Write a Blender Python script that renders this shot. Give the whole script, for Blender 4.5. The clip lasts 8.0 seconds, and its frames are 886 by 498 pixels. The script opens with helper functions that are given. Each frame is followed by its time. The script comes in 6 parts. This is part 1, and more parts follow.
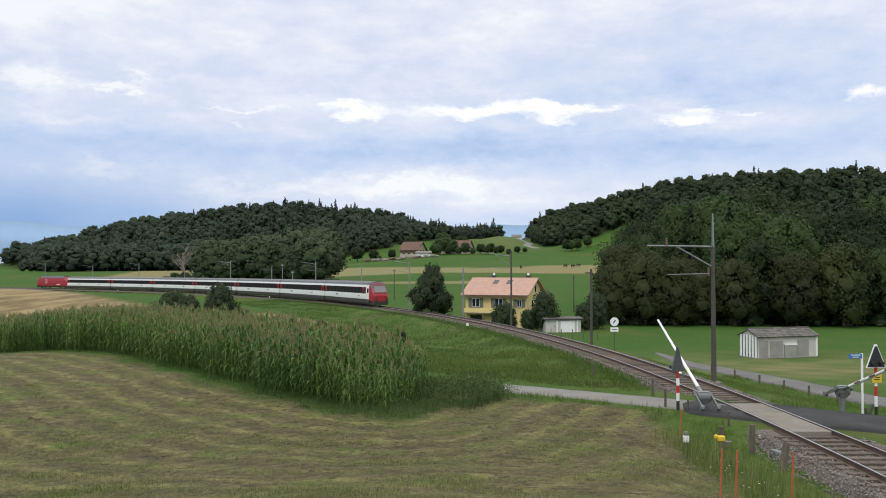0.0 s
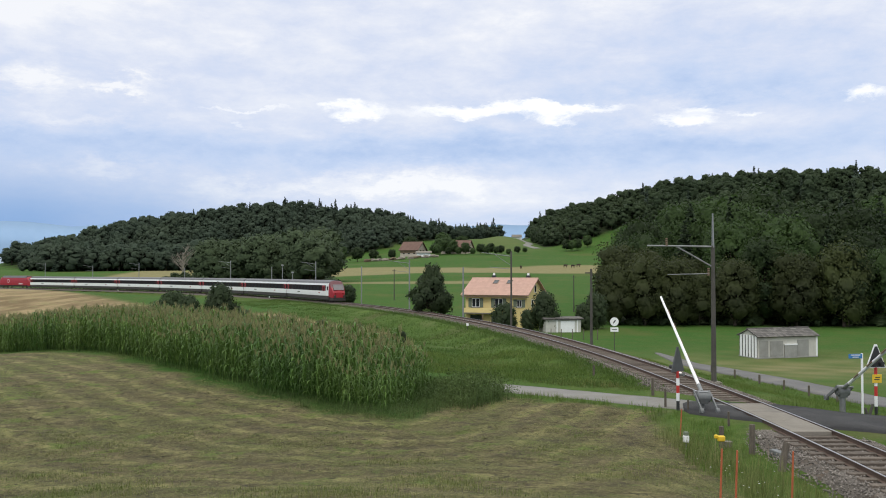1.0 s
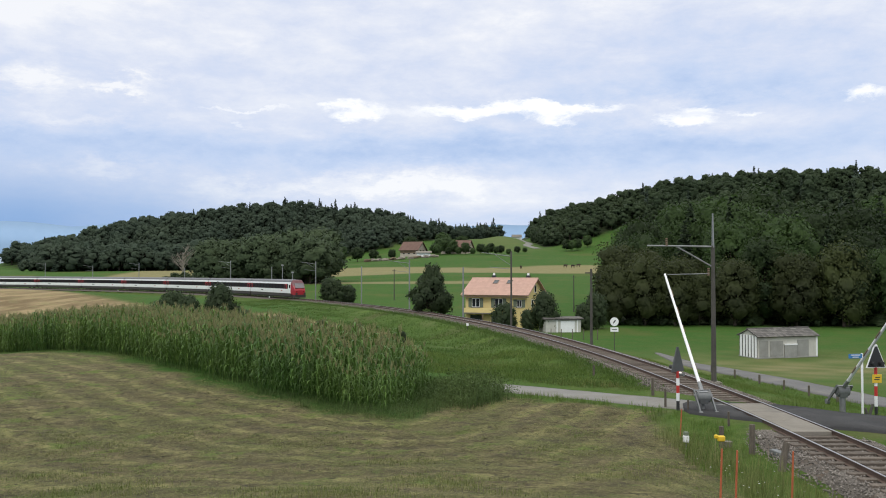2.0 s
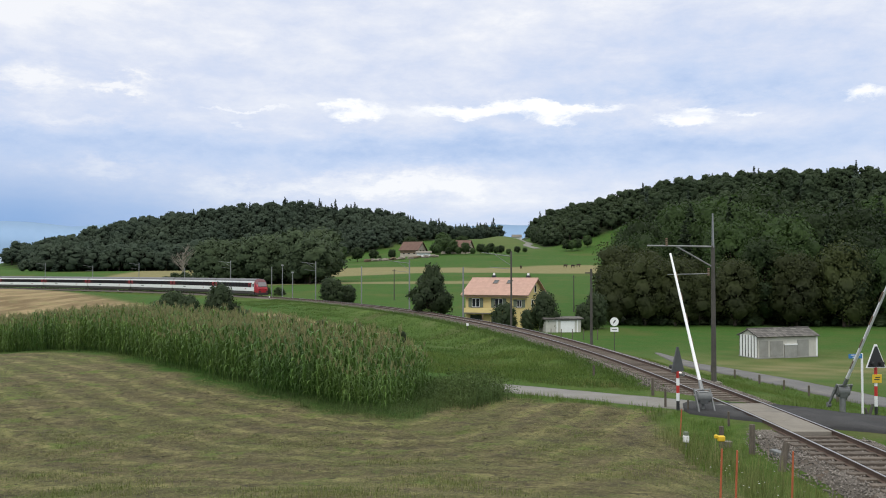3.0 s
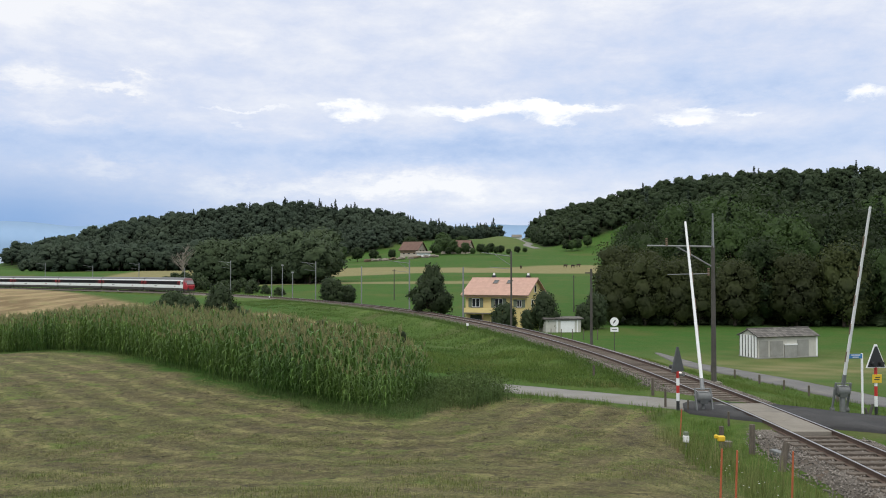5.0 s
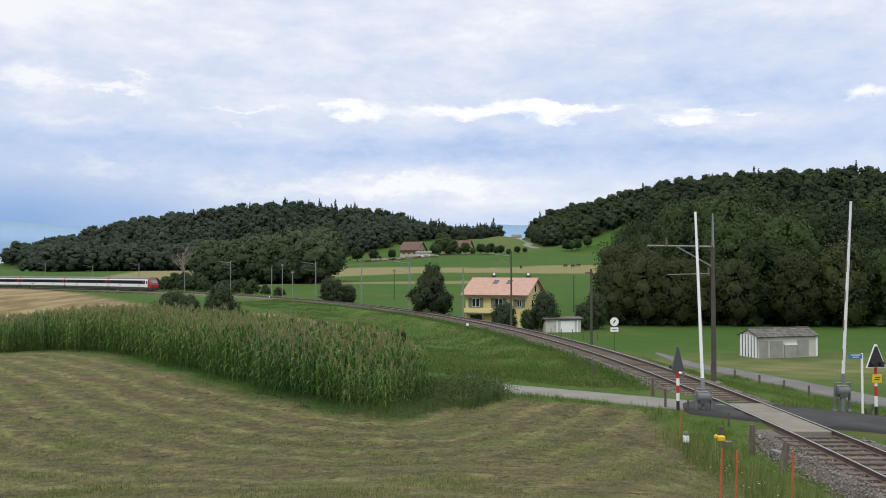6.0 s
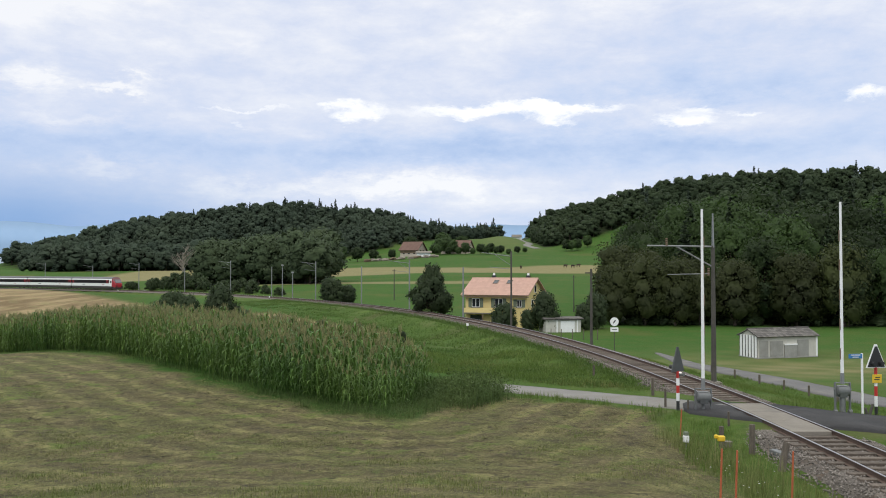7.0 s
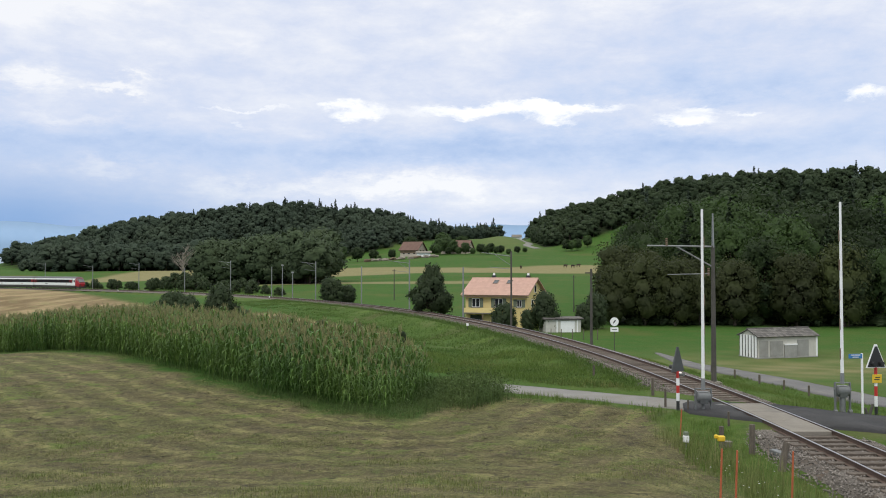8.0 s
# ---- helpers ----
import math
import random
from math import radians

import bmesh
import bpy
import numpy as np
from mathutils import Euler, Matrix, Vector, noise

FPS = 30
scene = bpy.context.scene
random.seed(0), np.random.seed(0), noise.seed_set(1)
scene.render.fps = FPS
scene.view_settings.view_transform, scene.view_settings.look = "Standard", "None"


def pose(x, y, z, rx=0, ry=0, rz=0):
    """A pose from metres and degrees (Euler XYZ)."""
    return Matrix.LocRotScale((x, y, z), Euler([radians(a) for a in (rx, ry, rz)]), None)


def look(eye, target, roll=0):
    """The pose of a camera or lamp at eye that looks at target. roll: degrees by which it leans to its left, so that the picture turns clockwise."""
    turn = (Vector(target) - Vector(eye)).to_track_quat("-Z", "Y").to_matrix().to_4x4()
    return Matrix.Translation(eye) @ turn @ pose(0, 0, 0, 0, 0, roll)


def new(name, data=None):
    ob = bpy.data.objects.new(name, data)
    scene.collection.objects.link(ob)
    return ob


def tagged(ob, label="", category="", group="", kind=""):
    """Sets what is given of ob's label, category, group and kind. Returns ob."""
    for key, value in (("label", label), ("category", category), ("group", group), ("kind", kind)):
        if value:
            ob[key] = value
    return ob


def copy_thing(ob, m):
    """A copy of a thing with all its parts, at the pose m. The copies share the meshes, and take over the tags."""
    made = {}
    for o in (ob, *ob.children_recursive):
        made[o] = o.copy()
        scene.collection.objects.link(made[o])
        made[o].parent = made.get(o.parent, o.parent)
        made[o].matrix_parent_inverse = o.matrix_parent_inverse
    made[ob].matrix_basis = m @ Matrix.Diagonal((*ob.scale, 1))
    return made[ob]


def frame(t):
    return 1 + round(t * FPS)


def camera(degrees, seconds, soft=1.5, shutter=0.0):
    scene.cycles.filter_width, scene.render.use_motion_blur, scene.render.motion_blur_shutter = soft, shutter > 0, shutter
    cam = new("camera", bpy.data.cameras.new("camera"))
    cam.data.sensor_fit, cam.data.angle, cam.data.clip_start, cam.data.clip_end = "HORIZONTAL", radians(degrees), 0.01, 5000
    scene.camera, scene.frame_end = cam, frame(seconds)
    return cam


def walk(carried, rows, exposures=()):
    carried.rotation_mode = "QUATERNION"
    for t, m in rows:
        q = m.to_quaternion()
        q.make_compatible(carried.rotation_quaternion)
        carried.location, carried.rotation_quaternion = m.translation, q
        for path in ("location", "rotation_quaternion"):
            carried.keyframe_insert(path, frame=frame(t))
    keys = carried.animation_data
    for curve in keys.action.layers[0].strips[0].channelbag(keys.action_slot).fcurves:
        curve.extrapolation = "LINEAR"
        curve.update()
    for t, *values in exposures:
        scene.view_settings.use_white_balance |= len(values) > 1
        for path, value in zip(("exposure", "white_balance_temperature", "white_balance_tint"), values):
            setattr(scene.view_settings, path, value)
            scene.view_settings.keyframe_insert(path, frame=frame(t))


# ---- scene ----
import itertools

# camera: on the knoll of a mown field, 5.25 m above the rail heads
cam = camera(55.45, 8.0, soft=1.0)
EYE = (0.0, 0.0, 5.25)
AIM = (0.0, 100.0, 5.25 + 100 * 37 / 1492)
walk(cam, [(0.0, look(EYE, AIM)), (8.0, look(EYE, AIM))])

# ---------------------------------------------------------------- light
SUN_EL, SUN_AZ = 48.0, 205.0


def nd(tree, kind, **inputs):
    n = tree.nodes.new(kind)
    for k, v in inputs.items():
        key = int(k[1:]) if k[0] == "i" and k[1:].isdigit() else k
        if isinstance(v, bpy.types.NodeSocket):
            tree.links.new(v, n.inputs[key])
        else:
            n.inputs[key].default_value = v
    return n


def mth(tree, op, a, b=0.0, clamp=False):
    n = tree.nodes.new("ShaderNodeMath")
    n.operation, n.use_clamp = op, clamp
    for i, v in enumerate((a, b)):
        if isinstance(v, bpy.types.NodeSocket):
            tree.links.new(v, n.inputs[i])
        else:
            n.inputs[i].default_value = v
    return n.outputs[0]


def mixc(tree, fac, a, b, mode="MIX"):
    n = tree.nodes.new("ShaderNodeMix")
    n.data_type, n.blend_type = "RGBA", mode
    for i, v in ((0, fac), (6, a), (7, b)):
        if isinstance(v, bpy.types.NodeSocket):
            tree.links.new(v, n.inputs[i])
        else:
            n.inputs[i].default_value = v if i == 0 else (*v, 1.0)[:4]
    return n.outputs[2]


def ramp(tree, fac, stops):
    n = tree.nodes.new("ShaderNodeValToRGB")
    tree.links.new(fac, n.inputs[0])
    els = n.color_ramp.elements
    while len(els) < len(stops):
        els.new(0.5)
    for e, (p, c) in zip(els, stops):
        e.position, e.color = p, ((*c, 1.0) if len(c) == 3 else c)
    return n.outputs[0]


def make_world():
    world = bpy.data.worlds.new("overcast_sky")
    scene.world = world
    world.use_nodes = True
    t = world.node_tree
    t.nodes.clear()
    co = nd(t, "ShaderNodeTexCoord").outputs["Generated"]
    sep = nd(t, "ShaderNodeSeparateXYZ", i0=co)
    x, y, z = sep.outputs
    sky = t.nodes.new("ShaderNodeTexSky")
    sky.sky_type, sky.sun_disc = "NISHITA", False
    sky.sun_elevation, sky.sun_rotation = radians(SUN_EL), radians(SUN_AZ)
    clear = mixc(t, 1.0, sky.outputs[0], (0.10, 0.10, 0.10), "MULTIPLY")
    # stratocumulus: long flat rolls, shaded blue below and pale on top
    def noise_at(k, scale, detail, rough, out=0):
        vec = nd(t, "ShaderNodeCombineXYZ", i0=x, i1=y, i2=mth(t, "MULTIPLY", z, k)).outputs[0]
        return nd(t, "ShaderNodeTexNoise", Vector=vec, Scale=scale, Detail=detail, Roughness=rough, Distortion=0.15).outputs[out]
    rolls, wisps = noise_at(4.0, 3.4, 10.0, 0.58), noise_at(2.4, 13.0, 10.0, 0.66)
    ys = mth(t, "MAXIMUM", y, 0.05)
    ahead = mth(t, "GREATER_THAN", y, 0.0)

    def patches(rows, amp_u, amp_v, warp):
        ws = nd(t, "ShaderNodeSeparateXYZ", i0=warp)
        u = mth(t, "ADD", mth(t, "DIVIDE", x, ys), mth(t, "MULTIPLY", mth(t, "SUBTRACT", ws.outputs[0], 0.5), amp_u))
        v = mth(t, "ADD", mth(t, "DIVIDE", z, ys), mth(t, "MULTIPLY", mth(t, "SUBTRACT", ws.outputs[1], 0.5), amp_v))
        total = None
        for bu, bv, su, sv, amp in rows:
            a = mth(t, "POWER", mth(t, "DIVIDE", mth(t, "SUBTRACT", u, bu), su), 2.0)
            b = mth(t, "POWER", mth(t, "DIVIDE", mth(t, "SUBTRACT", v, bv), sv), 2.0)
            g = mth(t, "MULTIPLY", mth(t, "EXPONENT", mth(t, "MULTIPLY", mth(t, "ADD", a, b), -1.0)), amp)
            total = g if total is None else mth(t, "ADD", total, g)
        return mth(t, "MULTIPLY", total, ahead)
    ragged = noise_at(2.4, 17.0, 10.0, 0.68, 1)
    # deck heights: how pale the layer is at each height
    zz = mth(t, "ADD", mth(t, "MAXIMUM", z, 0.0), mth(t, "MULTIPLY", mth(t, "SUBTRACT", rolls, 0.5), 0.05))
    pale = ramp(t, zz, [(p_, (f_, f_, f_)) for p_, f_ in ((0.0, 0.34), (0.05, 0.30), (0.082, 0.62), (0.112, 0.46), (0.142, 0.16), (0.168, 0.42), (0.19, 0.52), (0.225, 0.60), (0.26, 0.74), (0.32, 0.80))])
    pale = mth(t, "ADD", pale, mth(t, "MULTIPLY", mth(t, "SUBTRACT", rolls, 0.5), 1.0))
    pale = mth(t, "ADD", pale, mth(t, "MULTIPLY", mth(t, "SUBTRACT", wisps, 0.5), 1.0))
    pale = mth(t, "ADD", pale, patches(BILLOWS, 0.20, 0.085, ragged), True)
    cloud = ramp(t, pale, [(0.0, (0.46, 0.60, 0.88)), (0.3, (0.60, 0.71, 0.94)), (0.6, (0.74, 0.80, 0.96)), (0.85, (0.88, 0.91, 1.0)), (1.0, (0.99, 1.0, 1.04))])
    # bright breaks of the cloud deck
    rift = patches(BREAKS, 0.14, 0.045, ragged)
    rift = nd(t, "ShaderNodeMapRange", i0=rift, i1=0.28, i2=0.85, i3=0.0, i4=1.0).outputs[0]
    cloud = mixc(t, rift, cloud, (1.12, 1.12, 1.12))
    # towards the zenith an overcast sky is brighter
    gain = mth(t, "ADD", 1.0, mth(t, "MULTIPLY", mth(t, "SUBTRACT", mth(t, "MAXIMUM", z, 0.34), 0.34), 1.65))
    cloud = mixc(t, 1.0, cloud, gain, "MULTIPLY")
    # the high deck, out of the haze, is a neutral white
    cloud = mixc(t, 1.0, cloud, ramp(t, z, [(0.33, (1.0, 1.0, 1.0)), (0.6, (1.02, 1.0, 0.89))]), "MULTIPLY")
    # thinner cover low over the lake side, where blue shows
    low = mth(t, "EXPONENT", mth(t, "MULTIPLY", mth(t, "POWER", mth(t, "DIVIDE", mth(t, "SUBTRACT", z, 0.05), 0.055), 2.0), -1.0))
    west = nd(t, "ShaderNodeMapRange", i0=x, i1=-0.12, i2=-0.44, i3=0.0, i4=0.95).outputs[0]
    cloud = mixc(t, mth(t, "MULTIPLY", low, west), cloud, (0.24, 0.42, 0.76))
    col = mixc(t, 0.9, clear, cloud)
    bg = nd(t, "ShaderNodeBackground", Color=col, Strength=1.0)
    out = t.nodes.new("ShaderNodeOutputWorld")
    t.links.new(bg.outputs[0], out.inputs[0])


def uv(px, py):
    return (px - 784) / 1492, (478 - py) / 1492


def spots_at(rows):
    return [(*uv(px, py), w / 1492, h / 1492, amp) for px, py, w, h, amp in rows]


BREAKS = spots_at(((835, 192, 135, 11, 0.9), (1010, 190, 105, 9, 0.9), (985, 208, 40, 11, 0.8), (826, 205, 28, 10, 0.6), (640, 206, 48, 15, 0.9), (600, 190, 30, 7, 0.6),
                   (1220, 212, 66, 11, 0.95), (1240, 192, 50, 8, 0.7), (1340, 197, 34, 6, 0.7), (1535, 163, 52, 12, 0.85), (430, 192, 100, 4, 0.6), (432, 215, 20, 7, 0.45)))
BILLOWS = spots_at(((40, 134, 60, 26, 0.5), (195, 146, 60, 10, 0.5), (180, 300, 90, 20, 0.42), (725, 326, 130, 22, 0.40), (420, 338, 90, 18, 0.34), (560, 328, 70, 16, 0.3),
                    (900, 200, 330, 30, 0.18), (1240, 205, 160, 30, 0.2), (60, 40, 330, 130, 0.16), (120, 215, 130, 10, 0.2), (830, 345, 160, 40, 0.15),
                    (1300, 70, 300, 60, -0.18), (760, 265, 500, 25, -0.16), (1250, 150, 260, 20, -0.14)))
make_world()
sun = new("sun", bpy.data.lights.new("sun", "SUN"))
sun.data.energy, sun.data.angle, sun.data.color = 0.95, radians(25), (1.0, 0.97, 0.92)
sun.matrix_world = look((0, 0, 0), (-math.sin(radians(SUN_AZ)) * math.cos(radians(SUN_EL)), -math.cos(radians(SUN_AZ)) * math.cos(radians(SUN_EL)), -math.sin(radians(SUN_EL))))
scene.view_settings.exposure = 0.0

# ---------------------------------------------------------------- materials
MATS = {}


def mat(name, c1, c2=None, scale=3.0, rough=0.7, metal=0.0, bump=0.0, fine=25.0, spots=None, island=0.0, per_object=0.0, trans=0.0, spec=None, stretch=None):
    """Two colours mixed by coarse and fine noise, with relief; spots: a third colour in blotches."""
    if name in MATS:
        return MATS[name]
    m = bpy.data.materials.new(name)
    m.use_nodes = True
    t = m.node_tree
    t.nodes.clear()
    co = nd(t, "ShaderNodeTexCoord").outputs["Object"]
    if stretch:
        mp = t.nodes.new("ShaderNodeMapping")
        mp.inputs["Scale"].default_value = stretch
        t.links.new(co, mp.inputs[0])
        co = mp.outputs[0]
    c2 = c2 or tuple(c * 0.8 for c in c1)
    a = nd(t, "ShaderNodeTexNoise", Vector=co, Scale=scale, Detail=5.0, Roughness=0.6).outputs[0]
    b = nd(t, "ShaderNodeTexNoise", Vector=co, Scale=fine, Detail=4.0, Roughness=0.6).outputs[0]
    f = mth(t, "ADD", mth(t, "MULTIPLY", a, 0.6), mth(t, "MULTIPLY", b, 0.4))
    f = nd(t, "ShaderNodeMapRange", i0=f, i1=0.36, i2=0.64).outputs[0]
    col = mixc(t, f, c1, c2)
    if spots:
        s = nd(t, "ShaderNodeTexNoise", Vector=co, Scale=scale * 0.4, Detail=6.0, Roughness=0.7).outputs[0]
        col = mixc(t, nd(t, "ShaderNodeMapRange", i0=s, i1=0.52, i2=0.68).outputs[0], col, spots)
    for amount, node, sock in ((island, "ShaderNodeNewGeometry", "Random Per Island"), (per_object, "ShaderNodeObjectInfo", "Random")):
        if amount:
            r = t.nodes.new(node).outputs[sock]
            k = mth(t, "ADD", 1.0 - amount, mth(t, "MULTIPLY", r, 2 * amount))
            col = mixc(t, 1.0, col, nd(t, "ShaderNodeCombineXYZ", i0=k, i1=k, i2=k).outputs[0], "MULTIPLY")
    p = nd(t, "ShaderNodeBsdfPrincipled", Roughness=rough, Metallic=metal)
    t.links.new(col, p.inputs["Base Color"])
    if spec is not None:
        p.inputs["Specular IOR Level"].default_value = spec
    if bump:
        bp = nd(t, "ShaderNodeBump", Height=f, Strength=min(bump, 1.0), Distance=0.02)
        t.links.new(bp.outputs[0], p.inputs["Normal"])
    sh = p.outputs[0]
    if trans:
        tr = nd(t, "ShaderNodeBsdfTranslucent", Color=col)
        ms = nd(t, "ShaderNodeMixShader", i0=trans, i1=sh, i2=tr.outputs[0])
        sh = ms.outputs[0]
    out = t.nodes.new("ShaderNodeOutputMaterial")
    t.links.new(sh, out.inputs[0])
    MATS[name] = m
    return m


def glow(name, color, strength):
    m = bpy.data.materials.new(name)
    m.use_nodes = True
    p = m.node_tree.nodes["Principled BSDF"]
    p.inputs["Base Color"].default_value = (*color, 1)
    p.inputs["Emission Color"].default_value = (*color, 1)
    p.inputs["Emission Strength"].default_value = strength
    return m


M_LEAF = mat("leaf_broad", (0.025, 0.049, 0.014), (0.048, 0.082, 0.021), 0.25, 0.6, island=0.03, per_object=0.45, trans=0.42, spec=0.25)
M_LEAF_WARM = mat("leaf_warm", (0.036, 0.049, 0.015), (0.062, 0.075, 0.022), 0.25, 0.6, island=0.03, per_object=0.3, trans=0.42, spec=0.25)
M_NEEDLE = mat("needles", (0.024, 0.042, 0.021), (0.042, 0.062, 0.03), 0.3, 0.65, island=0.10, per_object=0.3, trans=0.25, spec=0.2)
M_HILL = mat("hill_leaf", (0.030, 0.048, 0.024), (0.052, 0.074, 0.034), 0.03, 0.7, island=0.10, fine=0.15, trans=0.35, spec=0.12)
# far leaves and needles: aerial haze put into the colour, paler and bluer
M_FAR = mat("far_leaf_hazed", (0.046, 0.068, 0.047), (0.070, 0.095, 0.060), 0.02, 0.7, island=0.05, fine=0.12, trans=0.4, spec=0.12)
M_FARN = mat("far_needle_hazed", (0.036, 0.055, 0.039), (0.056, 0.078, 0.051), 0.02, 0.7, trans=0.12, island=0.05, fine=0.12, spec=0.15)
# belt leaves carry a little haze too, as a lighter base colour
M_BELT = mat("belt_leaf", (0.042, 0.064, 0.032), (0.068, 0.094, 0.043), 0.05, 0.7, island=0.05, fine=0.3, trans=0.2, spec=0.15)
M_BARK = mat("bark", (0.10, 0.075, 0.05), (0.05, 0.04, 0.03), 2.0, 0.9, bump=0.6)
M_DEAD = mat("dead_wood", (0.35, 0.31, 0.25), (0.2, 0.17, 0.14), 2.0, 0.9, bump=0.4)
M_MAIZE = mat("maize_leaf", (0.066, 0.138, 0.029), (0.14, 0.216, 0.05), 0.12, 0.52, island=0.30, fine=1.2, trans=0.34, spec=0.3)
M_TASSEL = mat("maize_tassel", (0.25, 0.24, 0.10), (0.17, 0.165, 0.068), 1.0, 0.8, island=0.3)
M_GRASS = mat("verge_grass", (0.082, 0.142, 0.026), (0.14, 0.195, 0.046), 0.35, 0.6, island=0.3, trans=0.25, spec=0.2, spots=(0.165, 0.165, 0.06))
M_BANK = mat("bank_grass", (0.062, 0.118, 0.022), (0.105, 0.158, 0.036), 0.25, 0.6, island=0.3, trans=0.25, spec=0.2)
M_WEED = mat("weed_leaf", (0.058, 0.10, 0.028), (0.105, 0.145, 0.046), 0.5, 0.65, island=0.35, trans=0.2, spec=0.2)
M_STEM = mat("seed_stem", (0.12, 0.165, 0.045), (0.20, 0.20, 0.08), 0.6, 0.7, island=0.35, trans=0.2, spec=0.15)
M_HAY = mat("cut_grass", (0.175, 0.165, 0.068), (0.072, 0.075, 0.03), 0.5, 0.8, island=0.55, spec=0.2)
M_BALLAST = mat("ballast", (0.08, 0.067, 0.055), (0.142, 0.122, 0.102), 3.0, 0.9, bump=1.0, fine=14.0, spots=(0.13, 0.092, 0.066))
M_STONE = mat("ballast_stone", (0.12, 0.104, 0.09), (0.225, 0.20, 0.175), 2.0, 0.9, island=0.45)
M_SLEEPER = mat("sleeper_wood", (0.16, 0.13, 0.104), (0.095, 0.075, 0.058), 1.5, 0.9, bump=0.6, per_object=0.2, stretch=(1, 6, 6))
M_RAIL = mat("rail_rust", (0.075, 0.046, 0.033), (0.11, 0.072, 0.052), 2.0, 0.8, bump=0.3)
M_RAILTOP = mat("rail_top", (0.45, 0.45, 0.46), (0.36, 0.35, 0.35), 1.0, 0.35, metal=0.9)
M_ASPHALT = mat("asphalt", (0.036, 0.036, 0.037), (0.064, 0.063, 0.063), 0.8, 0.9, bump=0.5, fine=60.0, spec=0.2, spots=(0.05, 0.048, 0.046))
M_LANE = mat("old_asphalt", (0.095, 0.092, 0.09), (0.145, 0.14, 0.135), 0.6, 0.9, bump=0.4, fine=40.0, spots=(0.19, 0.175, 0.15))
M_FIELDWAY = mat("field_road", (0.165, 0.158, 0.145), (0.23, 0.22, 0.20), 0.6, 0.9, bump=0.4, fine=30.0, spots=(0.17, 0.155, 0.12))
M_CONCRETE = mat("concrete", (0.165, 0.146, 0.118), (0.225, 0.202, 0.168), 1.0, 0.9, bump=0.5, fine=20.0, spots=(0.15, 0.135, 0.115))
M_WOOD = mat("grey_wood", (0.15, 0.125, 0.095), (0.075, 0.062, 0.05), 3.0, 0.9, bump=0.6, stretch=(4, 4, 0.6))
M_WHITE = mat("white_paint", (0.86, 0.86, 0.85), (0.77, 0.77, 0.76), 1.5, 0.5, fine=12.0)
M_RED = mat("red_paint", (0.50, 0.035, 0.03), (0.40, 0.03, 0.025), 2.0, 0.45)
M_BLACK = mat("black_paint", (0.02, 0.02, 0.022), (0.03, 0.03, 0.03), 2.0, 0.5)
M_GREY = mat("grey_paint", (0.165, 0.17, 0.168), (0.115, 0.12, 0.118), 2.5, 0.55, fine=15.0)
M_SIGNBACK = mat("sign_back", (0.085, 0.088, 0.088), (0.06, 0.062, 0.062), 2.5, 0.6, fine=15.0)
M_STEEL = mat("galvanised_steel", (0.30, 0.31, 0.31), (0.22, 0.22, 0.22), 2.0, 0.55, metal=0.5, fine=18.0)
M_MAST = mat("weathered_mast", (0.052, 0.047, 0.039), (0.085, 0.078, 0.066), 1.2, 0.75, fine=9.0)
M_BLUE = mat("sign_blue", (0.03, 0.15, 0.36), (0.04, 0.18, 0.40), 2.0, 0.45)
M_YELLOW = mat("yellow_plastic", (0.75, 0.50, 0.03), (0.68, 0.44, 0.03), 3.0, 0.5)
M_ORANGE = mat("orange_stake", (0.48, 0.125, 0.05), (0.34, 0.085, 0.035), 3.0, 0.6)
M_PLASTER = mat("yellow_plaster", (0.74, 0.6, 0.27), (0.66, 0.52, 0.22), 0.6, 0.9, bump=0.2)
M_TILE = mat("roof_tile", (0.39, 0.23, 0.18), (0.49, 0.315, 0.245), 0.5, 0.85, per_object=0.07, fine=6.0)
M_TILE_OLD = mat("roof_tile_old", (0.105, 0.06, 0.046), (0.155, 0.092, 0.07), 0.4, 0.9, fine=3.0, per_object=0.15)
M_SLATE = mat("fibre_cement", (0.05, 0.045, 0.042), (0.115, 0.105, 0.096), 1.6, 0.9, bump=0.6, per_object=0.4, spots=(0.17, 0.16, 0.14))
M_SHEDWALL = mat("stained_concrete", (0.56, 0.545, 0.49), (0.44, 0.425, 0.375), 1.0, 0.9, bump=0.3, spots=(0.36, 0.35, 0.32))
M_SHEDGREY = mat("grey_panel", (0.34, 0.335, 0.31), (0.24, 0.235, 0.215), 1.2, 0.9, bump=0.3, spots=(0.25, 0.24, 0.22))
M_TRAINGLASS = mat("tinted_glass", (0.012, 0.012, 0.014), (0.02, 0.02, 0.022), 1.0, 0.4, spec=0.04)
M_CROWN = mat("cab_crown", (0.15, 0.045, 0.05), (0.12, 0.04, 0.045), 0.6, 0.45)
# base colour lightened to a pinkish grey for the sky's reflection
M_SCREEN = mat("windscreen_sky_grey", (0.10, 0.085, 0.09), (0.14, 0.12, 0.125), 1.0, 0.15, spec=1.0)
M_GLASS = mat("dark_glass", (0.02, 0.024, 0.028), (0.03, 0.034, 0.038), 1.0, 0.12, spec=0.6)
M_SHUTTER = mat("shutter_green", (0.15, 0.18, 0.125), (0.12, 0.145, 0.1), 3.0, 0.7)
M_CARWHITE = mat("coach_white", (0.8, 0.8, 0.78), (0.72, 0.72, 0.7), 0.5, 0.4, fine=4.0)
M_CARRED = mat("coach_red", (0.36, 0.014, 0.024), (0.3, 0.011, 0.02), 0.6, 0.4)
M_BAND = mat("window_band", (0.026, 0.016, 0.017), (0.036, 0.024, 0.024), 0.8, 0.6, spec=0.04)
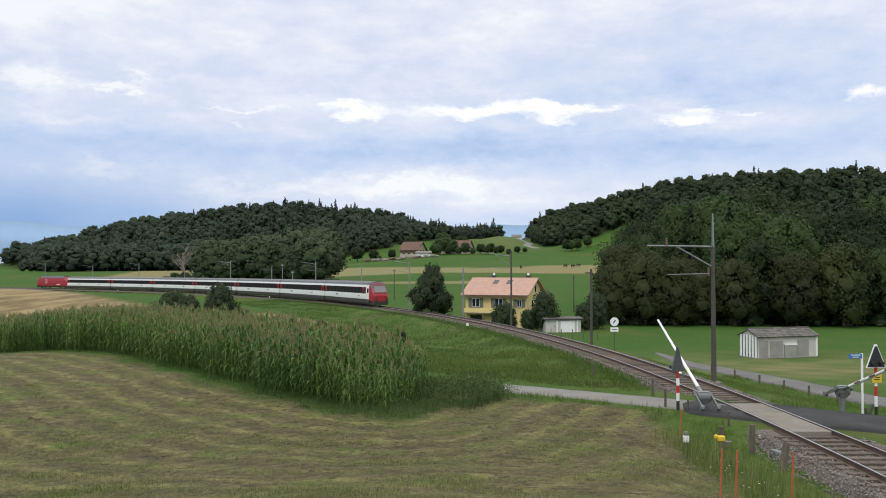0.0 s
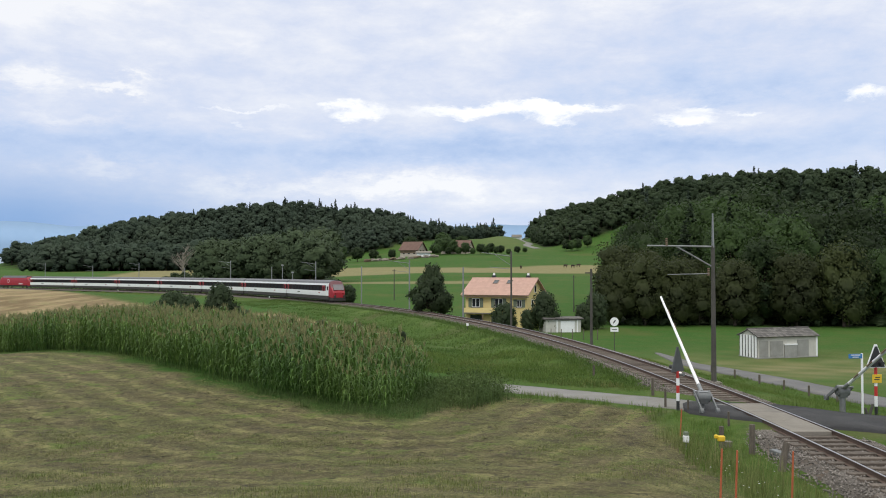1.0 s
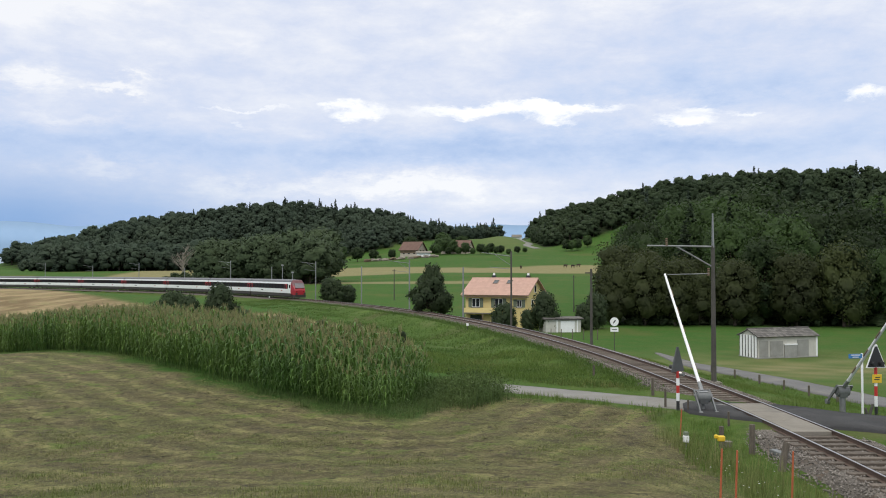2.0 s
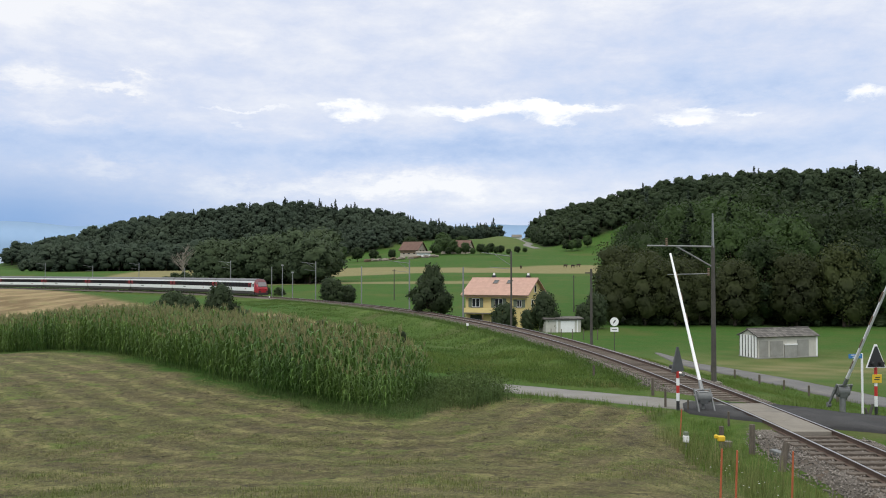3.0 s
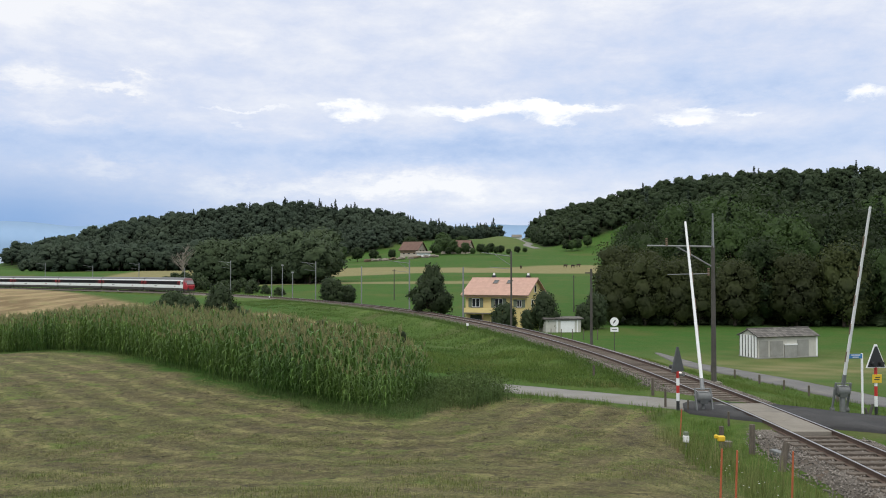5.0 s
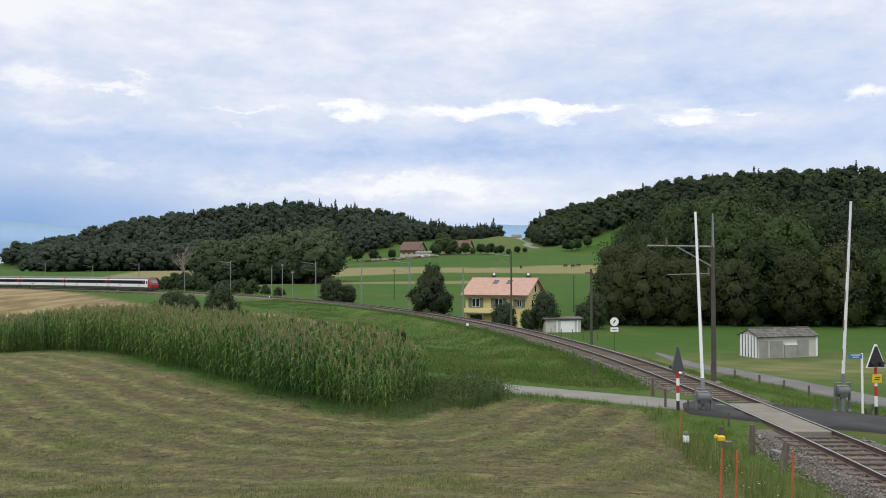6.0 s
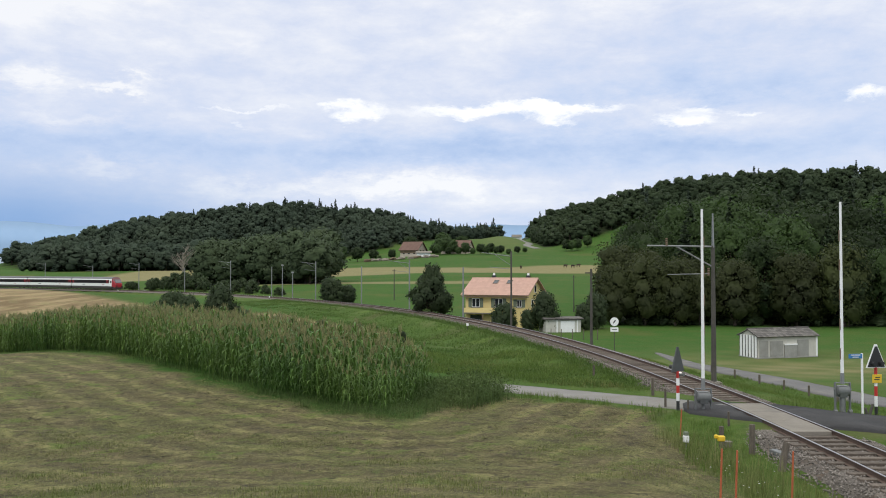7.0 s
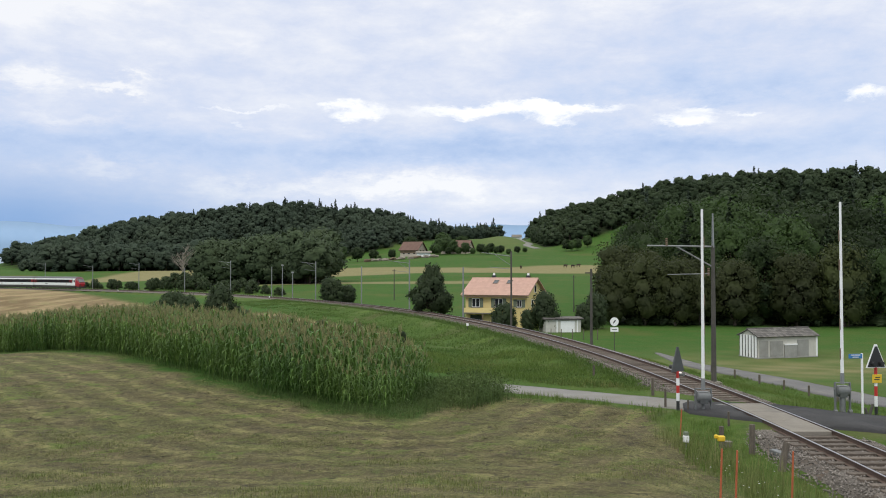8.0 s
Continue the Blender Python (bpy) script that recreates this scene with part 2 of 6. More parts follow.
M_ROOF = mat("coach_roof", (0.13, 0.13, 0.135), (0.095, 0.095, 0.1), 0.6, 0.6, fine=5.0)
M_UNDER = mat("underframe", (0.035, 0.032, 0.03), (0.055, 0.048, 0.04), 1.5, 0.8)
M_BARNWOOD = mat("barn_boards", (0.20, 0.14, 0.095), (0.13, 0.09, 0.06), 0.8, 0.9)
M_FARMWALL = mat("farm_plaster", (0.52, 0.45, 0.37), (0.42, 0.36, 0.30), 0.4, 0.9)
M_SIGNAL = glow("signal_lamp", (1.0, 0.93, 0.85), 1.2)
M_REDLAMP = mat("red_lens", (0.22, 0.015, 0.012), (0.16, 0.01, 0.01), 5.0, 0.25)
M_FLOWER = mat("white_petals", (0.75, 0.75, 0.72), (0.65, 0.65, 0.6), 5.0, 0.7)
M_SHRUB = mat("shrub_leaf", (0.03, 0.05, 0.02), (0.052, 0.078, 0.028), 0.4, 0.6, island=0.2, per_object=0.2, trans=0.3, spec=0.25)
M_TARP = mat("white_tarp", (0.7, 0.7, 0.7), (0.6, 0.6, 0.62), 1.0, 0.5)
M_COW = mat("cattle_hide", (0.05, 0.03, 0.022), (0.03, 0.02, 0.016), 3.0, 0.8)

# ---------------------------------------------------------------- the railway's line in plan
KNOTS = [0.00422, 0.00395, 0.00347, 0.00307, 0.0029, 0.00297, 0.00304, 0.00303, 0.00301]
TS = np.arange(-110.0, 640.0, 1.0)
_k = np.interp(TS, np.arange(9) * 45.0 - 30, KNOTS)
_th = np.concatenate([[0.0], np.cumsum((_k[1:] + _k[:-1]) / 2)])
_th += 1.57401 - np.interp(0, TS, _th)
_x, _y = np.cumsum(np.cos(_th)), np.cumsum(np.sin(_th))
_x += 12.03 - np.interp(0, TS, _x)
_y += 27.98 - np.interp(0, TS, _y)
_z = np.cumsum(np.interp(TS, [-110, -30, 60, 150, 370], [0.0, -0.00021, -0.00613, -0.00257, -0.00031]))
_z -= np.interp(0, TS, _z)


def rail_at(s, off=0.0, up=0.0):
    """The point of the line at s metres, off to the left of its heading (the camera's side), up over the rail heads; and the heading."""
    th = float(np.interp(s, TS, _th))
    return Vector((float(np.interp(s, TS, _x)) - math.sin(th) * off, float(np.interp(s, TS, _y)) + math.cos(th) * off,
                   float(np.interp(s, TS, _z)) + up)), th


def line_off(X, Y):
    """Signed distance from the line (positive on the camera's side), the rail height there, and s."""
    X, Y = np.asarray(X, float), np.asarray(Y, float)
    sh = X.shape
    X, Y = X.ravel(), Y.ravel()
    o, zt, ss = np.empty_like(X), np.empty_like(X), np.empty_like(X)
    px, py, pt, pz, ps = _x[::2], _y[::2], _th[::2], _z[::2], TS[::2]
    for a in range(0, len(X), 20000):
        dx, dy = X[a:a + 20000, None] - px, Y[a:a + 20000, None] - py
        i = np.argmin(dx * dx + dy * dy, axis=1)
        r = np.arange(len(i))
        dx, dy = dx[r, i], dy[r, i]
        o[a:a + 20000] = -np.sin(pt[i]) * dx + np.cos(pt[i]) * dy
        along = np.cos(pt[i]) * dx + np.sin(pt[i]) * dy
        end = (i == 0) | (i == len(px) - 1)
        far = np.where(end, np.hypot(dx, dy) * np.sign(o[a:a + 20000]), o[a:a + 20000])
        o[a:a + 20000] = far
        zt[a:a + 20000], ss[a:a + 20000] = pz[i], ps[i] + np.clip(along, -1, 1)
    return o.reshape(sh), zt.reshape(sh), ss.reshape(sh)


def sstep(a, b, x):
    t = np.clip((np.asarray(x, float) - a) / (b - a), 0, 1)
    return t * t * (3 - 2 * t)


def bump2(X, Y, cx, cy, sx, sy):
    return np.exp(-((X - cx) / sx) ** 2 - ((Y - cy) / sy) ** 2)


MAIZE = [(-2.0, 31.9), (-5.0, 34.6), (-8.7, 39.0), (-15.8, 48.7), (-24, 58), (-44, 74), (-54, 83), (-46, 89), (-33, 80), (-20.5, 65.5), (-10, 54.5), (-3.5, 43.5), (-0.3, 37.5)]
ROAD = [(-25, 94), (-15, 77), (-9, 63), (-4.5, 52), (-0.5, 44.6), (3.2, 40.2), (7.0, 36.9), (9.5, 34.1), (12.0, 31.4), (15.5, 29.3), (21, 27.6), (30, 26.5), (70, 24)]


def inside(poly, X, Y):
    X, Y = np.asarray(X, float), np.asarray(Y, float)
    c = np.zeros(X.shape, bool)
    for (x0, y0), (x1, y1) in zip(poly, poly[1:] + poly[:1]):
        hit = ((y0 > Y) != (y1 > Y)) & (X < (x1 - x0) * (Y - y0) / ((y1 - y0) or 1e-9) + x0)
        c ^= hit
    return c


def edge_dist(poly, X, Y, closed=True):
    X, Y = np.asarray(X, float), np.asarray(Y, float)
    best = np.full(X.shape, 1e9)
    for (x0, y0), (x1, y1) in zip(poly, poly[1:] + (poly[:1] if closed else [])):
        ex, ey = x1 - x0, y1 - y0
        if ex == 0 and ey == 0:
            continue
        k = np.clip(((X - x0) * ex + (Y - y0) * ey) / (ex * ex + ey * ey), 0, 1)
        best = np.minimum(best, np.hypot(X - x0 - k * ex, Y - y0 - k * ey))
    return best


PROFILE_Y = [-80, 34, 48, 62, 80, 135, 170, 200, 260, 360, 500, 620, 800, 1000, 1500, 5000]
PROFILE_Z = [-0.6, -0.6, -1.8, -2.4, -3.3, -3.4, -2.6, -1.0, 1.2, 5.0, 14.5, 24, 32, 30, 10, -10]


WEST_X, WEST_Z = [-460, -375, -345, -319, -274, -227, -170, -119, -70, -39, -2, 30, 60], [-9, -7, 3, 16, 29, 39, 46, 49, 45, 39, 29, 30, 35]
EAST_X, EAST_Z = [60, 73, 92, 118, 144, 167, 197, 223, 250, 268, 380, 600], [38, 35, 42, 48, 54, 58, 58, 59, 55, 51, 49, 35]


def height(X, Y):
    """The ground's height; one function for the sheet and for all that stands on it."""
    X, Y = np.asarray(X, float), np.asarray(Y, float)
    o, zt, s = line_off(X, Y)
    # camera's side: the mown knoll, the hollow with the maize, the stubble mound
    d = np.hypot(np.where(X > 0, X * 1.5, X * 0.75), np.where(Y > 0, Y, Y * 0.3))
    near = -0.35 + 3.95 * np.exp(-(d / 16.0) ** 2)
    near -= 1.95 * sstep(-20, -46, X) * sstep(40, 74, Y)
    near -= 0.75 * sstep(40, 56, Y) * sstep(-10, 3, X)
    near -= 0.8 * sstep(60, 90, Y) * sstep(-24, -14, X)
    near -= 1.2 * sstep(72, 120, Y)
    near += 5.2 * bump2(X, Y, -105, 165, 66, 54)
    near += 0.05 * np.sin(X * 0.9 + Y * 0.4) * np.sin(Y * 0.7 - X * 0.3)
    # the far side: a meadow in the hollow, then slopes up to the woods
    rise = np.interp(Y + 6 * np.sin(X / 40.0), PROFILE_Y, PROFILE_Z)
    left = sstep(20, -160, X)
    flat = np.interp(Y, [-80, 150, 300, 345, 415, 600, 900, 1500, 5000], [-0.6, -2.0, -1.4, 0.6, 4.4, 5.0, 5.0, 0.0, -12.0])
    far = rise * (1 - left) + flat * left
    # wooded ridges: crest heights along x, each with its own foot and back slope
    w = sstep(540, 690, Y) * (1 - sstep(730, 1050, Y)) * sstep(74, 40, X)
    far = far * (1 - w) + np.interp(X, WEST_X, WEST_Z) * w
    crest = np.interp(X, [60, 120, 170, 260, 500], [735, 660, 600, 510, 470])
    w = sstep(crest - 200, crest - 10, Y) * (1 - sstep(crest + 60, crest + 380, Y)) * sstep(62, 84, X)
    far = far * (1 - w) + np.interp(X, EAST_X, EAST_Z) * w
    far += 0.4 * np.sin(X / 17.0 + 1) * np.sin(Y / 23.0) * sstep(150, 260, Y)
    base = np.where(o > 0, near, far)
    # the line's bank: formation under the ballast, then an even batter
    a = np.abs(o)
    w = np.where(o > 0, sstep(2.2, 7.5, a), sstep(3.1, 9.0, a))
    z = (zt - np.where(o > 0, 0.46, 0.80)) * (1 - w) + base * w
    # the road's ramps up to the crossing
    rd = edge_dist(ROAD, X, Y, False)
    w = sstep(5.0, 2.0, rd) * sstep(13, 6, a)
    return z * (1 - w) + (zt - 0.12 - 0.03 * np.maximum(a - 2, 0)) * w


def hgt(x, y):
    return float(height(np.array([x]), np.array([y]))[0])


# ---------------------------------------------------------------- builders
def part(name, bm, material, parent=None, label="", smooth=False):
    me = bpy.data.meshes.new(name)
    bm.to_mesh(me)
    bm.free()
    me.materials.append(material)
    if smooth:
        me.polygons.foreach_set("use_smooth", [True] * len(me.polygons))
    ob = new(name, me)
    if parent:
        ob.parent = parent
    if label:
        ob["label"] = label
    return ob


def share(name, ob, m, parent):
    """Another object on the same mesh."""
    o = new(name, ob.data)
    o.parent = parent
    o.matrix_basis = m
    return o


def empty(name, m=None, label="", category="", group="", kind=""):
    ob = new(name)
    ob.empty_display_size = 0.2
    if m is not None:
        ob.matrix_basis = m
    return tagged(ob, label, category, group, kind)


def box(bm, lo, hi, m=None, bevel=0.0):
    lo, hi = Vector(lo), Vector(hi)
    r = bmesh.ops.create_cube(bm, size=1.0)
    vs = r["verts"]
    for v in vs:
        v.co = Vector([(lo[i] + hi[i]) / 2 + v.co[i] * (hi[i] - lo[i]) for i in range(3)])
    if bevel:
        es = list({e for v in vs for e in v.link_edges})
        g = bmesh.ops.bevel(bm, geom=es, offset=bevel, segments=1, affect="EDGES", profile=0.7)
        vs = list({v for f in g["faces"] for v in f.verts} | {v for v in vs if v.is_valid})
    if m is not None:
        bmesh.ops.transform(bm, matrix=m, verts=[v for v in vs if v.is_valid])
    return bm


def tube(bm, p0, p1, r0, r1=None, n=8):
    p0, p1 = Vector(p0), Vector(p1)
    d = p1 - p0
    q = d.to_track_quat("Z", "Y").to_matrix().to_4x4()
    bmesh.ops.create_cone(bm, cap_ends=True, segments=n, radius1=r0, radius2=r0 if r1 is None else r1, depth=d.length,
                          matrix=Matrix.Translation((p0 + p1) / 2) @ q)
    return bm


def prism(bm, outline, axis, a, b):
    """An outline of (u, v) drawn out along axis from a to b."""
    def pt(u, v, w):
        return {"x": (w, u, v), "y": (u, w, v), "z": (u, v, w)}[axis]
    v0 = [bm.verts.new(pt(u, v, a)) for u, v in outline]
    v1 = [bm.verts.new(pt(u, v, b)) for u, v in outline]
    n = len(outline)
    bm.faces.new(v0)
    bm.faces.new(v1[::-1])
    for i in range(n):
        bm.faces.new((v0[i], v1[i], v1[(i + 1) % n], v0[(i + 1) % n]))
    bmesh.ops.recalc_face_normals(bm, faces=bm.faces)
    return bm


def B():
    return bmesh.new()


def np_mesh(name, V, F, mats, fm=None, smooth=False, normals=None):
    """A mesh from arrays of vertices and triangles, with a material index for each triangle."""
    me = bpy.data.meshes.new(name)
    me.vertices.add(len(V))
    me.vertices.foreach_set("co", np.asarray(V, np.float32).ravel())
    me.loops.add(F.size)
    me.loops.foreach_set("vertex_index", np.asarray(F, np.int32).ravel())
    k = F.shape[1]
    me.polygons.add(len(F))
    me.polygons.foreach_set("loop_start", np.arange(0, F.size, k, dtype=np.int32))
    for m in mats:
        me.materials.append(m)
    if fm is not None:
        me.polygons.foreach_set("material_index", np.asarray(fm, np.int32))
    if smooth:
        me.polygons.foreach_set("use_smooth", np.ones(len(F), bool))
    me.update(calc_edges=True)
    if normals is not None:
        at = me.attributes.new("custom_normal", "FLOAT_VECTOR", "POINT")
        at.data.foreach_set("vector", np.asarray(normals, np.float32).ravel())
    return me


def scatter(name, temps, pos, rot, scl, pick, mats, squash=None):
    """One joined mesh out of many placed copies of small templates (V, F, material index per face, and normals if they have any)."""
    VS, FS, MS, NS, base = [], [], [], [], 0
    for ti, (V, F, M, *N) in enumerate(temps):
        idx = np.where(pick == ti)[0]
        if not len(idx):
            continue
        c, s = np.cos(rot[idx]), np.sin(rot[idx])
        k = scl[idx]
        x = (V[None, :, 0] * c[:, None] - V[None, :, 1] * s[:, None]) * k[:, None]
        y = (V[None, :, 0] * s[:, None] + V[None, :, 1] * c[:, None]) * k[:, None]
        z = V[None, :, 2] * (k if squash is None else k * squash[idx])[:, None] + np.zeros_like(x)
        P = np.stack([x + pos[idx, 0, None], y + pos[idx, 1, None], z + pos[idx, 2, None]], -1).reshape(-1, 3)
        FF = (F[None] + (np.arange(len(idx)) * len(V))[:, None, None]).reshape(-1, F.shape[1]) + base
        VS.append(P), FS.append(FF), MS.append(np.tile(M, len(idx)))
        if N:
            n = N[0]
            NS.append(np.stack([n[None, :, 0] * c[:, None] - n[None, :, 1] * s[:, None], n[None, :, 0] * s[:, None] + n[None, :, 1] * c[:, None],
                                np.broadcast_to(n[None, :, 2], x.shape)], -1).reshape(-1, 3))
        base += len(P)
    return new(name, np_mesh(name, np.concatenate(VS), np.concatenate(FS), mats, np.concatenate(MS), normals=np.concatenate(NS) if NS else None))


# ---------------------------------------------------------------- ground
def graded(lo, hi, fine, centre, growth):
    out, step, p = [centre], fine, centre
    while p < hi:
        step = max(fine, abs(p - centre) * growth)
        p += step
        out.append(p)
    p = centre
    neg = []
    while p > lo:
        step = max(fine, abs(p - centre) * growth)
        p -= step
        neg.append(p)
    return np.array(neg[::-1] + out)


def make_ground():
    xs = graded(-4500, 4500, 0.5, 4.0, 0.036)
    ys = graded(-300, 4900, 0.5, 26.0, 0.020)
    X, Y = np.meshgrid(xs, ys)
    Z = height(X, Y)
    rough = np.random.RandomState(3).normal(0, 1, Z.shape)
    o, zt, s = line_off(X, Y)
    edge = edge_dist(MAIZE, X, Y)
    inm = inside(MAIZE, X, Y)
    rim = 4.05 + 0.07 * np.clip(30 - Y, -4, 14)
    mown = (o > 0) * sstep(rim - 0.5, rim + 0.4, o + 0.3 * np.sin(Y * 0.8) + 0.2 * np.sin(Y * 2.3 + X)) * (1 - sstep(85, 100, Y)) * sstep(0.2, 1.2, np.where(inm, 0, edge) + 0.4 * np.sin(X * 1.7))
    # beyond the maize corner and past the road: uncut verge
    beyond = sstep(1.0, 1.6, (X - 1.5) * 0.62 + (Y - 36.6) * 0.78 + 0.25 * np.sin(X * 1.9))
    behind = sstep(0, 1, inside([(-62, 92), (-50, 106), (-36, 94), (-21.7, 72), (-10, 56), (-3.5, 44.5), (0.5, 39), (4.5, 38.5), (60, 10), (200, 150), (-60, 300)], X, Y).astype(float))
    mown = mown * (1 - np.clip(beyond * (X > -1), 0, 1)) * (1 - behind * (Y > 38))
    Z = Z + rough * 0.02 * mown * (Y < 60)
    stub = (o > 9) * (Y > 88) * sstep(-1.5, 1.5, -69.0 + (165 - Y) * 1.02 - X + 0.8 * np.sin(Y / 9.0))
    dry = (o < -12) * (bandmask(Y + 0.10 * X + 5 * np.sin(X / 13.0), 332, 386) * (X > -148) * (X < 150) * sstep(-20, 5, o * -1 - 60) + bandmask(Y, 262, 276) * (X < 12) * (X > -60) * 0.9)
    dry = np.clip(dry + (o < -8) * bandmask(Y, 338, 420) * (X < -62) * (X > -150), 0, 1)
    dry = np.clip(dry + (o < -7) * 0.95 * bump2(X, Y, 32, 71, 18, 14) * (0.62 + 0.38 * np.sin(X * 0.9 + np.sin(Y * 0.6)) * np.sin(Y * 0.8 + X * 0.2)), 0, 1)
    dry = np.clip(dry + 0.3 * bump2(X, Y, 44, 610, 22, 80), 0, 1)
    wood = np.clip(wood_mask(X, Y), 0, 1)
    lush = sstep(16, 3, np.abs(o)) * (1 - mown)
    # the mower's lines: round the maize on one part of the field, straight along the railway on the other
    along = sstep(-0.6, 1.6, X + 0.6 * np.sin(Y * 0.5)) * sstep(42, 38, Y)
    nx, ny = len(xs), len(ys)
    I = np.arange(nx * ny).reshape(ny, nx)
    F = np.stack([I[:-1, :-1], I[:-1, 1:], I[1:, 1:], I[1:, :-1]], -1).reshape(-1, 4)
    me = np_mesh("ground", np.stack([X, Y, Z], -1).reshape(-1, 3), F, [ground_material()], smooth=True)
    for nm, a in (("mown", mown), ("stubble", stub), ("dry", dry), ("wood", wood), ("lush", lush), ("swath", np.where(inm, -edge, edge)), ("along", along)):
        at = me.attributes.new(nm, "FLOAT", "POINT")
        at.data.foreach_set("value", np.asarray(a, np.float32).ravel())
    tagged(new("ground", me), "mown hay field, green meadows and stubble slopes", "ground", kind="structure")


def bandmask(v, a, b):
    return sstep(a - 2, a + 2, v) * sstep(b + 2, b - 2, v)


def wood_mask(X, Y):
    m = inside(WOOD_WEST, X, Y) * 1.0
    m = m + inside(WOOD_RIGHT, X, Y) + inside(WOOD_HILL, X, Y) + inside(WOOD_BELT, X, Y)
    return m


WOOD_WEST = [(-330, 660), (-312, 600), (-282, 565), (-200, 530), (-75, 545), (-20, 600), (8, 645), (38, 690), (50, 740), (40, 830), (-345, 830)]
WOOD_RIGHT = [(26, 150), (30, 134), (55, 129), (100, 128), (160, 120), (160, 190), (60, 200), (34, 178)]
WOOD_HILL = [(74, 700), (66, 620), (66, 560), (100, 555), (125, 560), (135, 520), (200, 400), (420, 330), (520, 600), (380, 900), (120, 900), (70, 790)]
WOOD_BELT = [(-84, 290), (-42, 268), (-38, 290), (-60, 320), (-90, 332)]


def ground_material():
    m = bpy.data.materials.new("ground")
    m.use_nodes = True
    t = m.node_tree
    t.nodes.clear()
    co = nd(t, "ShaderNodeTexCoord").outputs["Object"]

    def at(name):
        n = t.nodes.new("ShaderNodeAttribute")
        n.attribute_name = name
        return n.outputs["Fac"]

    def noise_(scale, detail=5.0, rough=0.6, vec=None):
        return nd(t, "ShaderNodeTexNoise", Vector=vec or co, Scale=scale, Detail=detail, Roughness=rough).outputs[0]

    def rng(v, a, b, c=0.0, d=1.0):
        return nd(t, "ShaderNodeMapRange", i0=v, i1=a, i2=b, i3=c, i4=d).outputs[0]
    n_big, n_mid, n_fine, n_tiny = noise_(0.02, 4), noise_(0.35), noise_(3.0, 6, 0.7), noise_(22.0, 4, 0.7)
    # meadow
    meadow = mixc(t, rng(n_big, 0.35, 0.65), (0.036, 0.100, 0.0145), (0.049, 0.114, 0.020))
    meadow = mixc(t, rng(n_mid, 0.4, 0.7), meadow, (0.066, 0.106, 0.024))
    meadow = mixc(t, rng(n_fine, 0.45, 0.75), meadow, (0.036, 0.072, 0.013))
    meadow = mixc(t, rng(noise_(0.045, 5, 0.65), 0.52, 0.70, 0.0, 0.7), meadow, (0.098, 0.104, 0.031))
    lush = mixc(t, rng(n_fine, 0.35, 0.65), (0.046, 0.088, 0.015), (0.080, 0.126, 0.026))
    lush = mixc(t, rng(n_mid, 0.52, 0.72), lush, (0.105, 0.135, 0.042))
    lush = mixc(t, rng(noise_(0.11, 5, 0.65), 0.54, 0.66, 0.0, 0.75), lush, (0.105, 0.100, 0.046))
    lush = mixc(t, rng(noise_(0.19, 4, 0.6), 0.56, 0.68, 0.0, 0.7), lush, (0.105, 0.160, 0.030))
    col = mixc(t, at("lush"), meadow, lush)
    # mown hay field: swaths that follow the maize's edge, drying cut grass, bare patches
    def lines(v):
        return mth(t, "SINE", mth(t, "MULTIPLY", mth(t, "ADD", v, mth(t, "MULTIPLY", n_mid, 1.0)), 2 * math.pi / 1.9))
    sep = nd(t, "ShaderNodeSeparateXYZ", i0=co)
    straight = mth(t, "SUBTRACT", mth(t, "MULTIPLY", sep.outputs[0], 0.9), mth(t, "MULTIPLY", sep.outputs[1], 0.44))
    on = at("along")
    sw = mth(t, "ADD", mth(t, "MULTIPLY", lines(at("swath")), mth(t, "SUBTRACT", 1.0, on)), mth(t, "MULTIPLY", lines(straight), on))
    sw = mth(t, "ADD", mth(t, "MULTIPLY", sw, 0.46), mth(t, "MULTIPLY", mth(t, "SUBTRACT", noise_(0.7, 6, 0.72), 0.5), 1.7))
    n_flek, n_mat, n_patch = noise_(11.0, 7, 0.95), noise_(1.4, 6, 0.75), noise_(0.22, 5, 0.65)
    hay = mixc(t, rng(n_mat, 0.36, 0.64), (0.092, 0.078, 0.042), (0.185, 0.158, 0.078))
    hay = mixc(t, rng(n_patch, 0.46, 0.62, 0.0, 0.8), hay, (0.115, 0.13, 0.042))
    hay = mixc(t, rng(sw, 0.25, 0.80, 0.0, 0.9), hay, (0.29, 0.272, 0.11))
    hay = mixc(t, rng(sw, -0.20, -0.70, 0.0, 0.75), hay, (0.068, 0.060, 0.036))
    hay = mixc(t, rng(noise_(0.55, 6, 0.75), 0.53, 0.64, 0.0, 0.9), hay, (0.105, 0.155, 0.030))
    hay = mixc(t, rng(noise_(2.6, 6, 0.8), 0.53, 0.60, 0.0, 0.9), hay, (0.048, 0.043, 0.029))
    hay = mixc(t, rng(n_flek, 0.51, 0.58, 0.0, 0.85), hay, (0.050, 0.045, 0.028))
    hay = mixc(t, rng(n_flek, 0.45, 0.38, 0.0, 0.7), hay, (0.27, 0.25, 0.125))
    col = mixc(t, at("mown"), col, hay)
    # stubble, with its drill rows
    mp = t.nodes.new("ShaderNodeMapping")
    mp.inputs["Scale"].default_value, mp.inputs["Rotation"].default_value = (0.26, 0.010, 1.0), (0, 0, radians(-38))
    t.links.new(co, mp.inputs[0])
    rows_ = noise_(1.0, 4, 0.6, mp.outputs[0])
    stub = mixc(t, rng(rows_, 0.43, 0.57), (0.165, 0.120, 0.064), (0.30, 0.228, 0.125))
    stub = mixc(t, rng(n_mid, 0.5, 0.75), stub, (0.21, 0.19, 0.085))
    col = mixc(t, at("stubble"), col, stub)
